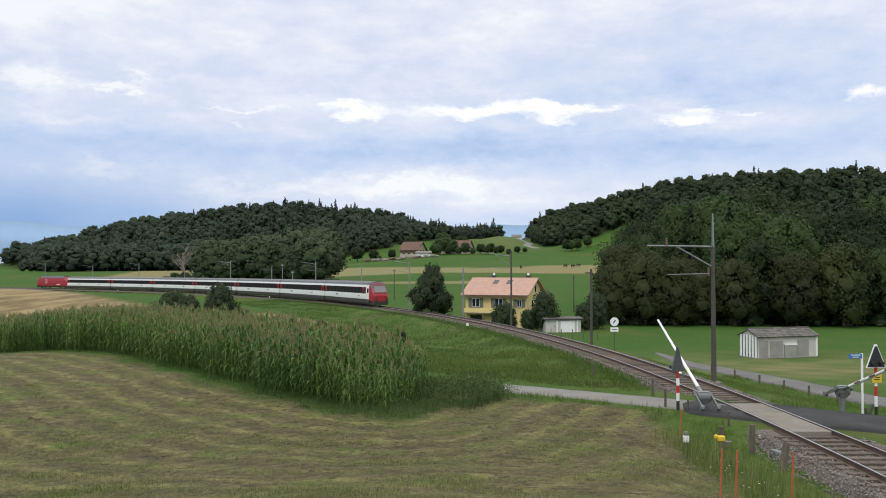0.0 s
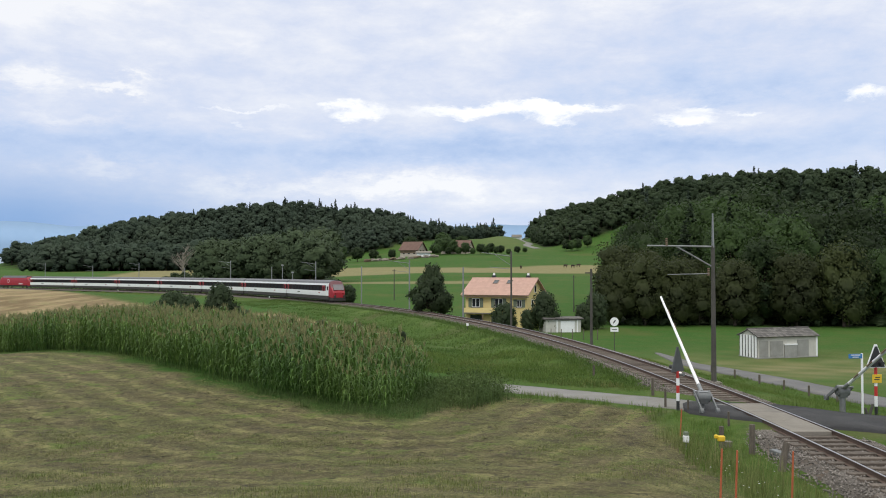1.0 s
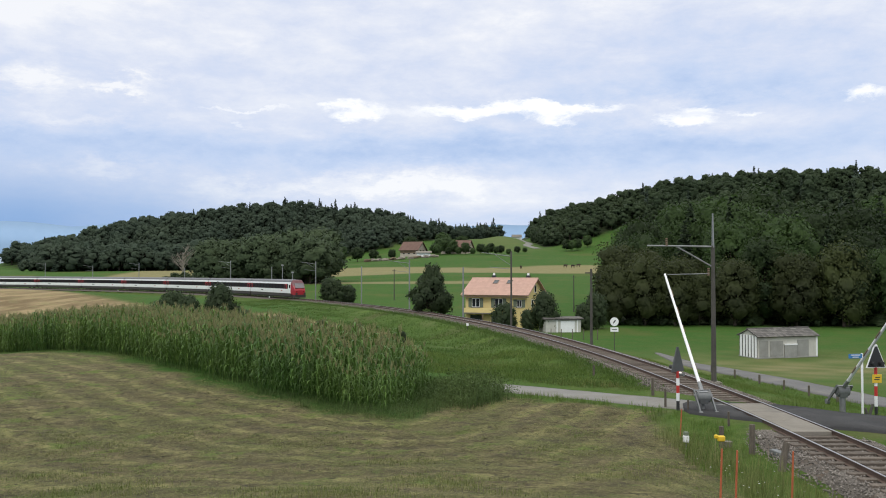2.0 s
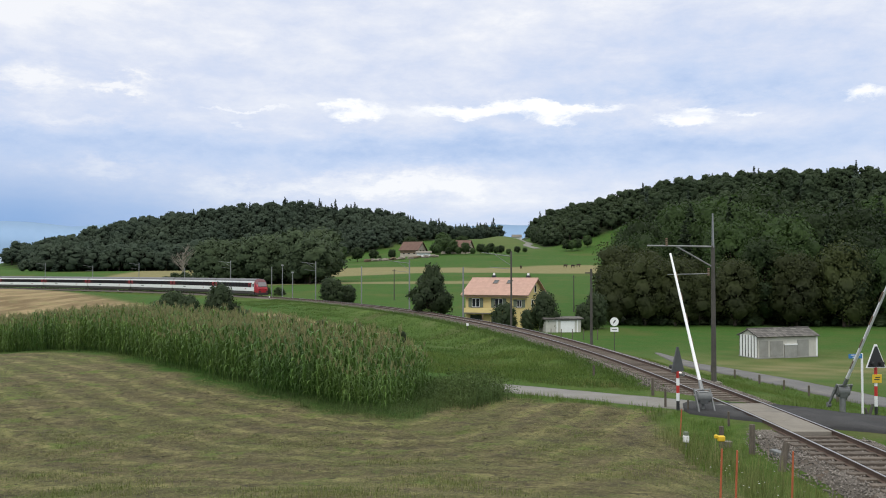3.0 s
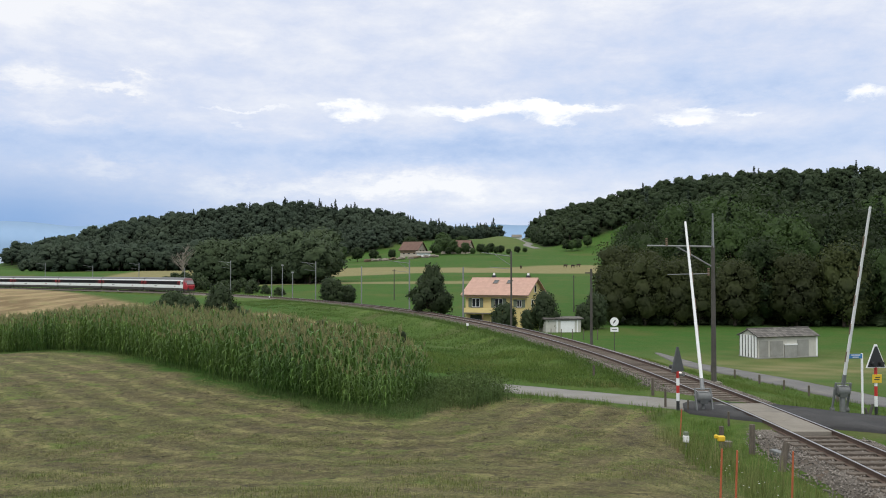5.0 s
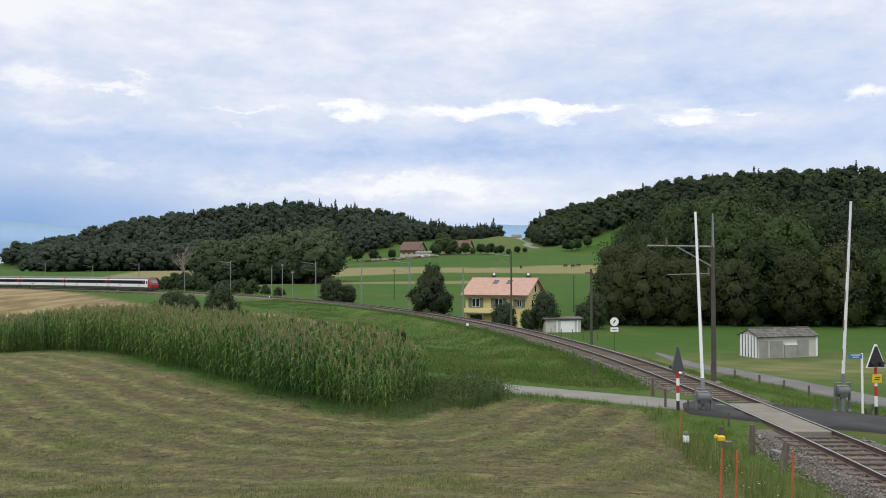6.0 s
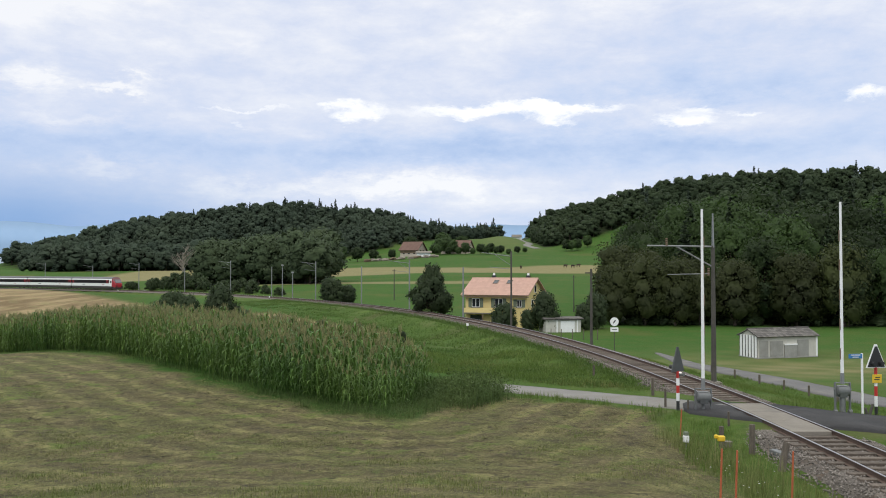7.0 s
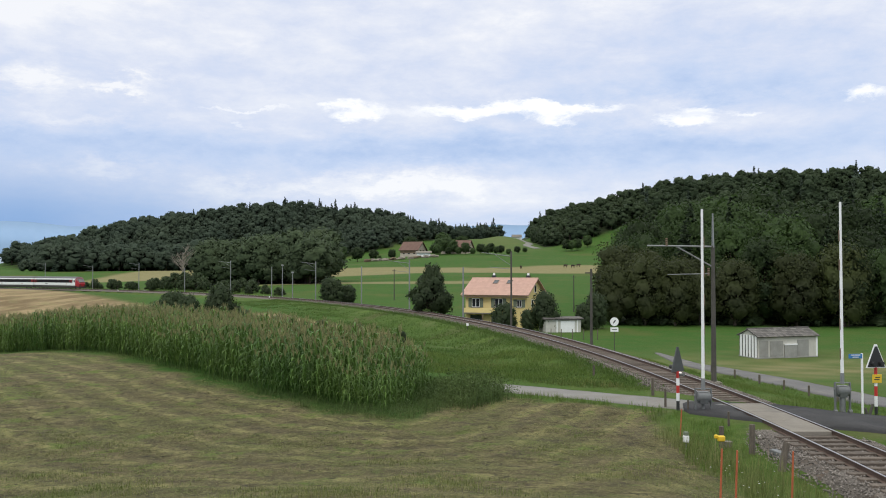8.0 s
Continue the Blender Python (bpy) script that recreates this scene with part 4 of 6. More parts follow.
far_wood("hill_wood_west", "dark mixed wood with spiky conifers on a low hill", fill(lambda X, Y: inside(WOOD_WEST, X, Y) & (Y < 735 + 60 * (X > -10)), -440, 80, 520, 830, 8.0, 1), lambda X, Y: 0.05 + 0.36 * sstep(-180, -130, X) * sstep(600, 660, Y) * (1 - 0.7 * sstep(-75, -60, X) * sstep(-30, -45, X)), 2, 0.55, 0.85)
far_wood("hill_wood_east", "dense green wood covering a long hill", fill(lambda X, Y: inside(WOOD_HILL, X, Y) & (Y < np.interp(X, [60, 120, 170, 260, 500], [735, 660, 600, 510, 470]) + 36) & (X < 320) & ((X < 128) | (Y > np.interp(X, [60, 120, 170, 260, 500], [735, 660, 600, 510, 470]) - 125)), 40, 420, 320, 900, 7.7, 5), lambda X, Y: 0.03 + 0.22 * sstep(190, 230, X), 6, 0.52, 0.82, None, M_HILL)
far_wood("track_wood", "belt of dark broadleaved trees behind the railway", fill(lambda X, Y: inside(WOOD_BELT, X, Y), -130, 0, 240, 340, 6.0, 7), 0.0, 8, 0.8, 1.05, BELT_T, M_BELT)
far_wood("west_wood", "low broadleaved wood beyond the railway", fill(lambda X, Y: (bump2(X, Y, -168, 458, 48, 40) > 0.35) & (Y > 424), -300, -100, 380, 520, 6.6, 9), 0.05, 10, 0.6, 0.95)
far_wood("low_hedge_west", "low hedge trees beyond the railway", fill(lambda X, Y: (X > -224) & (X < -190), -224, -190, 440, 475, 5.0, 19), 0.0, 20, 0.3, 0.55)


# ---------------------------------------------------------------- maize
def maize_template(seed):
    rs = np.random.RandomState(seed)
    h = rs.uniform(2.3, 2.7)
    V, F = cone_np((0, 0, 0), (rs.uniform(-.08, .08), rs.uniform(-.08, .08), h), 0.02, 0.01, 3)
    parts, M = [(V, F)], [np.zeros(len(F), int)]
    for i in range(11):
        z = 0.25 + (h - 0.45) * i / 11
        a = (i % 2) * np.pi + rs.normal(0, 0.35) + seed
        L = rs.uniform(0.45, 0.75) * (1.0 - 0.35 * abs(i / 11 - 0.5))
        w = 0.046
        d, side = np.array((np.cos(a), np.sin(a), 0)), np.array((-np.sin(a), np.cos(a), 0))
        rise = rs.uniform(0.5, 0.9)
        pts = [np.array((0, 0, z)), d * L * 0.38 + (0, 0, z + rise * 0.75), d * L * 0.78 + (0, 0, z + rise * 0.7), d * L * 1.05 + (0, 0, z + rise * 0.7 - L * rs.uniform(0.15, 0.5))]
        ww = [0.02, w, w * 0.8, 0.004]
        V = np.concatenate([[p - side * q, p + side * q] for p, q in zip(pts, ww)])
        F = np.array([(2 * j + a1, 2 * j + b1, 2 * j + c1) for j in range(3) for a1, b1, c1 in ((0, 1, 3), (0, 3, 2))])
        parts.append((V, F)), M.append(np.zeros(len(F), int))
    for i in range(5):
        a = i * 1.6 + seed
        sp = 0.11 if i else 0.0
        V, F = cone_np((0, 0, h - 0.05), (np.cos(a) * sp, np.sin(a) * sp, h + rs.uniform(0.24, 0.42)), 0.017, 0.010, 3)
        parts.append((V, F)), M.append(np.ones(len(F), int))
    V, F = join_np(parts)
    return V, F, np.concatenate(M)


def make_maize():
    temps = [maize_template(i) for i in range(8)]
    rs = np.random.RandomState(21)
    # drill rows 0.75 m apart run along the field's front edge
    u, v = np.meshgrid(np.arange(-120, 120, 0.75), np.arange(-120, 120, 0.24))
    a = radians(-47)
    X = u * -math.sin(a) + v * math.cos(a) + rs.normal(0, 0.05, u.shape)
    Y = u * math.cos(a) + v * math.sin(a) + rs.normal(0, 0.05, u.shape)
    k = inside(MAIZE, X, Y) & (rs.rand(*X.shape) < 0.93)
    X, Y = X[k], Y[k]
    d = edge_dist(MAIZE, X, Y)
    keep = (Y < 105) & ((d < 3.0) | (rs.rand(len(X)) < 0.55))
    X, Y, d = X[keep], Y[keep], d[keep]
    scl = rs.uniform(0.86, 1.1, len(X)) * (0.78 + 0.22 * sstep(0, 1.2, d)) * (0.74 + 0.26 * sstep(33, 41, Y - 0.55 * X))
    pos = np.column_stack([X, Y, height(X, Y) - 0.03])
    ob = scatter("maize_field", temps, pos, rs.uniform(0, 6.28, len(X)), scl, rs.randint(0, 8, len(X)), [M_MAIZE, M_TASSEL])
    tagged(ob, "field of tall green maize with pale tassels", "maize", kind="stuff")


make_maize()


def blade_template(rs, n, spread, hh, w):
    parts = []
    for _ in range(n):
        x, y = rs.uniform(-spread, spread, 2)
        a, l, k = rs.uniform(0, 6.28), rs.uniform(0.1, 0.5) * hh, hh * rs.uniform(0.6, 1.2)
        s = np.array((np.cos(a + 1.57), np.sin(a + 1.57), 0)) * w
        p0, p1, p2 = np.array((x, y, -0.03)), np.array((x + np.cos(a) * l * .4, y + np.sin(a) * l * .4, k * .65)), np.array((x + np.cos(a) * l, y + np.sin(a) * l, k))
        parts.append((np.array([p0 - s, p0 + s, p1 + s * .7, p1 - s * .7, p2]), np.array([(0, 1, 2), (0, 2, 3), (3, 2, 4)])))
    V, F = join_np(parts)
    return V, F, np.zeros(len(F), int)


def lying_template(rs, n, spread, hh):
    parts = []
    for _ in range(n):
        x, y, z = *rs.uniform(-spread, spread, 2), rs.uniform(0.0, hh)
        a, l, w = rs.uniform(0, 6.28), rs.uniform(0.06, 0.19), rs.uniform(0.005, 0.011)
        d, s = np.array((np.cos(a), np.sin(a), rs.uniform(-0.15, 0.35))) * l, np.array((-np.sin(a), np.cos(a), 0.3)) * w
        p = np.array((x, y, z))
        parts.append((np.array([p - s, p + s, p + d]), np.array([(0, 1, 2)])))
    V, F = join_np(parts)
    return V, F, np.zeros(len(F), int)


def herb_template(rs, n, spread, hh, size):
    P = np.column_stack([rs.normal(0, spread, n), rs.normal(0, spread, n), rs.uniform(0.05, 1.0, n) ** 0.8 * hh])
    N = np.column_stack([P[:, 0] * 2, P[:, 1] * 2, np.full(n, 0.6)])
    V, F = leaves_np(rs, P, N, size, 0.5, 0.45)
    return V, F, np.zeros(len(F), int)


def make_grass():
    rs = np.random.RandomState(31)
    # tufts on the verge between the mown field and the line, and round the crossing
    temps = [blade_template(rs, 8, 0.17, 0.22, 0.0065) for _ in range(8)]
    n = 44000
    X, Y = rs.uniform(-4, 30, n), rs.uniform(16, 62, n)
    o, zt, s = line_off(X, Y)
    road = edge_dist(ROAD, X, Y, False)
    lane = np.abs(X - 23.3)
    inm = inside(MAIZE, X, Y)
    side = (o > 2.2) & (o < 4.3 + 0.07 * np.clip(30 - Y, -4, 14) + 0.3 * np.sin(Y * 0.8 + 1)) & (Y < 35)
    past = (o > 2.1) & ((X - 1.5) * 0.62 + (Y - 36.4) * 0.78 > np.where(X > 2.5, 1.5, 0.3))
    over = (o < -3.15) & (lane > 1.8) & (X < 22)
    k = (side | past | over) & (road > np.where(X > 9, 2.6, 1.75)) & ~inm
    X, Y, o = X[k], Y[k], o[k]
    pos = np.column_stack([X, Y, height(X, Y)])
    scl = rs.uniform(0.45, 1.15, len(X)) * (1 + 0.5 * np.sin(X * 1.1) * np.sin(Y * 0.8)) * np.where(X > 8.5, 0.7, 1.0)
    tagged(scatter("verge_grass", temps, pos, rs.uniform(0, 6.28, len(X)), scl, rs.randint(0, 8, len(X)), [M_GRASS]), "tufts of long green verge grass", "grass", kind="stuff")
    # tall seeding stems among the stakes and posts
    temps = [blade_template(rs, 7, 0.14, 0.55, 0.0045) for _ in range(5)]
    n = 650
    X, Y = rs.normal(7.6, 0.9, n), rs.uniform(16.5, 28.5, n)
    o, zt, s = line_off(X, Y)
    k = (o > 2.5) & (o < 5.0)
    X, Y = X[k], Y[k]
    pos = np.column_stack([X, Y, height(X, Y)])
    tagged(scatter("seeding_grass", temps, pos, rs.uniform(0, 6.28, len(X)), rs.uniform(0.5, 1.2, len(X)), rs.randint(0, 5, len(X)), [M_STEM]), "tall thin grass stems gone to seed", "grass", kind="stuff")
    # coarser tufts on the bank between the maize and the line
    temps = [herb_template(rs, 11, 0.32, 0.14, 0.05) if i % 3 == 0 else blade_template(rs, 7, 0.40, 0.17, 0.017) for i in range(6)]
    n = 32000
    s = 12 + 150 * rs.rand(n) ** 1.5
    o = np.where(rs.rand(n) < 0.16, rs.uniform(1.5, 2.4, n), rs.uniform(2.1, 16, n))
    th, x, y = (np.interp(s, TS, a) for a in (_th, _x, _y))
    X, Y = x - np.sin(th) * o, y + np.cos(th) * o
    k = ~inside(MAIZE, X, Y) & (edge_dist(ROAD, X, Y, False) > 2.0) & (Y > 38)
    k &= np.sin(X * 0.55 + 2 * np.sin(Y * 0.21)) * np.sin(Y * 0.43) + rs.normal(0, 0.8, n) > 0.15
    k |= (o < 2.4) & (Y > 40) & (s > 14)
    zb = np.interp(s, TS, _z) - 0.24 - np.maximum(o - 1.45, 0) * 0.6
    zg = np.where(o < 2.1, np.maximum(height(X, Y), zb), height(X, Y))
    X, Y, zg = X[k], Y[k], zg[k]
    pos = np.column_stack([X, Y, zg])
    tagged(scatter("bank_grass", temps, pos, rs.uniform(0, 6.28, len(X)), rs.uniform(0.5, 1.3, len(X)), rs.randint(0, 6, len(X)), [M_BANK]), "rough tufted grass on the railway bank", "grass", kind="stuff")
    # tall weeds along the maize's front edge and round its corner
    temps = [herb_template(rs, 34, 0.26, 0.56, 0.03) if i % 3 else blade_template(rs, 12, 0.24, 0.50, 0.008) for i in range(6)]
    n = 42000
    X, Y = rs.uniform(-30, 6, n), rs.uniform(29, 62, n)
    d = np.where(inside(MAIZE, X, Y), -1, 1) * edge_dist(MAIZE, X, Y)
    road = edge_dist(ROAD, X, Y, False)
    near = sstep(-13, -1, X)
    corner = bump2(X, Y, 1.3, 36.9, 2.3, 2.8)
    k = (d > -0.6) & (d < 0.25 + 0.8 * near + 3.2 * corner) & (road > 1.7) & (Y < 47 - 0.5 * X)
    corner = corner[k]
    X, Y, near = X[k], Y[k], near[k]
    pos = np.column_stack([X, Y, height(X, Y)])
    tagged(scatter("field_edge_weeds", temps, pos, rs.uniform(0, 6.28, len(X)), rs.uniform(0.35, 1.0, len(X)) * (0.35 + 0.40 * near + 1.65 * corner), rs.randint(0, 6, len(X)), [M_WEED]), "tall green weeds at the edge of the maize", "weeds", kind="stuff")
    # cut grass lying on the mown field
    temps = [lying_template(rs, 14, 0.26, 0.04) for _ in range(10)]
    n = 26000
    Y = 9 + 34 * rs.rand(n) ** 1.4
    X = (rs.uniform(-0.58, 0.5, n)) * (Y + 2)
    o, zt, s = line_off(X, Y)
    d = np.where(inside(MAIZE, X, Y), -1, edge_dist(MAIZE, X, Y))
    k = (o > 4.3) & (d > 0.2) & ((X - 1.5) * 0.62 + (Y - 36.6) * 0.78 < 1.3)
    k &= rs.rand(n) < 0.2 + 0.8 * (np.sin(d * 3.307) > 0.1)
    X, Y = X[k], Y[k]
    pos = np.column_stack([X, Y, height(X, Y)])
    tagged(scatter("cut_grass", temps, pos, rs.uniform(0, 6.28, len(X)), rs.uniform(0.6, 1.4, len(X)) * np.clip(Y / 26, 0.4, 1.0), rs.randint(0, 10, len(X)), [M_HAY]), "dry cut grass lying in swaths", "hay", kind="stuff")
    # short regrowth standing in patches between the cut grass
    temps = [blade_template(rs, 7, 0.12, 0.065, 0.0045) for _ in range(6)]
    n = 24000
    Y = 9 + 20 * rs.rand(n) ** 1.2
    X = rs.uniform(-0.58, 0.45, n) * (Y + 2)
    o, zt, s = line_off(X, Y)
    k = (o > 4.6) & ~inside(MAIZE, X, Y) & (np.sin(X * 0.9 + 1.7 * np.sin(Y * 0.45)) * np.sin(Y * 0.8 + np.sin(X * 0.6)) + rs.normal(0, 0.35, n) > 0.45)
    X, Y = X[k], Y[k]
    pos = np.column_stack([X, Y, height(X, Y)])
    tagged(scatter("regrowth", temps, pos, rs.uniform(0, 6.28, len(X)), rs.uniform(0.5, 1.3, len(X)), rs.randint(0, 6, len(X)), [M_STEM]), "short yellow-green regrowth on the mown field", "grass", kind="stuff")


make_grass()


# ---------------------------------------------------------------- level crossing
def make_barrier(x, y, z, length, turn, label, leg):
    """A lifting barrier; its arm's resting line is +x in its own space, turned by turn about z."""
    ob = empty("level_crossing_barrier", Matrix.Translation((x, y, z)) @ Matrix.Rotation(turn, 4, "Z"), label, "barrier", "crossing barriers")
    bm = tube(B(), (0, 0, -1.15), (0, 0, -0.2), leg, leg * 0.9, 12)
    box(bm, (-leg - 0.06, -leg - 0.06, -1.2), (leg + 0.06, leg + 0.06, -1.1), bevel=0.02)
    part("pedestal", bm, M_GREY, ob)
    bm = tube(B(), (0, -0.23, -0.05), (0, 0.23, -0.05), 0.205, 0.205, 24)
    for sy in (-1, 1):
        tube(bm, (0, sy * 0.231, -0.05), (0, sy * 0.255, -0.05), 0.17, 0.14, 20)
    prism(bm, [(-0.13, -0.31), (0.13, -0.31), (0.19, -0.12), (-0.19, -0.12)], "y", -0.15, 0.15)
    part("drive_housing", bm, M_GREY, ob, "grey cast drum housing")
    part("lid", box(B(), (-0.11, -0.17, 0.135), (0.11, 0.17, 0.165), bevel=0.012), M_STEEL, ob, "flat cover plate")
    part("axle", tube(B(), (0, -0.35, 0), (0, 0.35, 0), 0.045, 0.045, 10), M_STEEL, ob)
    arm = empty("arm")
    arm.parent = ob
    part("boom", tube(B(), (0.62, 0, 0), (length, 0, 0), 0.066, 0.045, 12), M_WHITE, arm, "white painted boom")
    bm = tube(B(), (0.22, 0, 0), (0.66, 0, 0), 0.082, 0.075, 10)
    box(bm, (0.24, -0.32, -0.02), (0.29, 0.32, 0.02), bevel=0.01)
    part("socket", bm, M_STEEL, arm, "grey steel boom socket with a cross bar")
    for sy in (-0.295, 0.295):
        bm = prism(B(), [(0.29, 0.04), (0.0, 0.07), (-0.70, 0.05), (-0.96, 0.07), (-1.02, 0.0), (-0.96, -0.08), (-0.70, -0.05), (0.0, -0.07), (0.29, -0.04)], "y", sy - 0.025, sy + 0.025)
        part("counterweight_arm", bm, M_GREY, arm, "flat grey lever")
        bm = tube(B(), (-0.90, sy - 0.065, -0.01), (-0.90, sy + 0.065, -0.01), 0.105, 0.105, 16)
        part("counterweight", bm, M_GREY, arm)
    for k in range(5):
        xx = 1.2 + k * (length - 1.6) / 5
        bm = box(B(), (xx, -0.082, -0.03), (xx + 0.45, -0.05, 0.03), bevel=0.008)
        part("reflector_strip", bm, M_BARNWOOD, arm, "faded dark red reflective strip")
    return arm


BARRIERS = [make_barrier(9.9, 32.2, 0.47, 7.1, radians(90), "white level crossing barrier with grey counterweights, rising", 0.075),
            make_barrier(16.05, 34.0, 0.45, 7.55, radians(-90), "white level crossing barrier across the asphalt road, rising", 0.12)]


def striped_post(x, y, z0, z1, ob):
    cuts = [0.0, 0.29, 0.48, 0.66, 0.83, 1.0]
    for i in range(5):
        a, b = z0 + (z1 - z0) * cuts[i], z0 + (z1 - z0) * cuts[i + 1]
        bm = tube(B(), (x, y, a), (x, y, b), 0.062, 0.062, 14)
        part("post_band", bm, (M_BLACK, M_WHITE, M_RED, M_WHITE, M_RED)[i], ob, ("black", "white", "red", "white", "red")[i] + " painted band of the post")


def tri_outline(w, h):
    return [(-w / 2, 0), (w / 2, 0), (w / 2 - 0.02, 0.07), (0.05, h), (-0.05, h), (-w / 2 + 0.02, 0.07)]


def make_signal(x, y, turn, label, back):
    g = hgt(x, y)
    top = 1.35 - (0 if back else 0.05)
    ob = empty("crossing_signal", Matrix.Translation((x, y, 0)) @ Matrix.Rotation(turn, 4, "Z"), label, "crossing signal", "crossing signals")
    striped_post(0, 0, g - 0.1, top, ob)
    bm = prism(B(), [(u, top - 0.02 + v) for u, v in tri_outline(0.86, 0.95)], "y", -0.03, 0.01)
    part("board_rim", bm, M_WHITE if not back else M_SIGNBACK, ob, "white rimmed triangular board")
    bm = prism(B(), [(u, top + 0.018 + v) for u, v in tri_outline(0.76, 0.83)], "y", -0.045, -0.031)
    part("board_face", bm, M_BLACK, ob, "black face of the triangular board")
    for lx in (-0.17, 0.17):
        bm = tube(B(), (lx, -0.05, top + 0.17), (lx, -0.22, top + 0.17), 0.075, 0.085, 12)
        part("lamp_hood", bm, M_BLACK, ob)
        bm = tube(B(), (lx, -0.052, top + 0.17), (lx, -0.075, top + 0.17), 0.06, 0.06, 12)
        part("lens", bm, M_REDLAMP, ob, "unlit red lens")
    return ob, top


def make_signals():
    ob, top = make_signal(17.55, 34.3, 0.15, "triangular black crossing signal on a red and white post", False)
    bm = box(B(), (-0.21, -0.085, top - 0.62), (0.21, -0.065, top - 0.28), bevel=0.01)
    part("notice", bm, M_YELLOW, ob, "yellow notice plate")
    bm = box(B(), (-0.13, -0.090, top - 0.5), (0.10, -0.086, top - 0.46), Matrix.Rotation(0.0, 4, "Y"))
    box(bm, (-0.08, -0.090, top - 0.42), (0.13, -0.086, top - 0.38))
    part("notice_bar", bm, M_BLACK, ob)
    ob, top = make_signal(9.05, 32.6, radians(-138), "crossing signal seen from behind on a red and white post", True)
    bm = tube(B(), (-0.02, 0.06, top - 0.12), (-0.02, 0.26, top - 0.12), 0.05, 0.065, 12)
    part("bell", bm, M_GREY, ob)
    bm = bmesh.new()
    bmesh.ops.create_uvsphere(bm, u_segments=10, v_segments=8, radius=0.06, matrix=Matrix.Translation((-0.16, 0.0, top - 0.10)))
    part("control_lamp", bm, M_SIGNAL, ob, "small lit white control lamp")
    # street sign
    x, y = 16.75, 33.8
    g = hgt(x, y)
    ob = empty("street_sign", Matrix.Translation((x, y, 0)) @ Matrix.Rotation(0.1, 4, "Z"), "blue street name sign on a white post", "street sign")
    part("post", tube(B(), (0, 0, g - 0.1), (0, 0, 1.92), 0.045, 0.045, 10), M_WHITE, ob)
    plate = part("plate", box(B(), (-0.60, -0.07, 1.72), (-0.03, -0.05, 1.90), bevel=0.008), M_BLUE, ob, "blue enamel plate")
    for z, w in ((1.855, 0.40), (1.775, 0.26)):
        part("text_bar", box(B(), (-0.31 - w / 2, -0.075, z - 0.014), (-0.31 + w / 2, -0.071, z + 0.014)), M_WHITE, plate)
    # leaning stump beside the street sign
    x, y = 16.75, 33.35
    g = hgt(x, y)
    for lean, h in ((0.16, 0.66), (-0.14, 0.5)):
        tagged(part("wooden_stump", tube(B(), (x - lean * 0.3, y, g - 0.1), (x + lean, y - 0.05, g + h), 0.075, 0.05, 8), M_MAST), "short leaning dark wooden stump in the grass", "stump", "leaning stumps")
    # kilometre and whistle board
    x, y = 14.6, 72.0
    g = hgt(x, y)
    ob = empty("railway_board", Matrix.Translation((x, y, 0)), "white round railway board above a small white plate", "railway sign")
    part("post", tube(B(), (0, 0, g - 0.1), (0, 0, 1.15), 0.035, 0.035, 8), M_MAST, ob)
    part("disc", tube(B(), (0, -0.04, 0.84), (0, -0.07, 0.84), 0.37, 0.37, 24), M_WHITE, ob)
    part("symbol", box(B(), (-0.05, -0.078, 0.68), (0.05, -0.073, 1.0), Matrix.Translation((0, 0, 0.84)) @ Matrix.Rotation(0.6, 4, "Y") @ Matrix.Translation((0, 0, -0.84))), M_BLACK, ob)
    part("plate", box(B(), (-0.34, -0.06, -0.02), (0.34, -0.03, 0.36), bevel=0.01), M_WHITE, ob)
    part("text_bar", box(B(), (-0.22, -0.067, 0.14), (0.22, -0.063, 0.21)), M_GREY, ob)


make_signals()


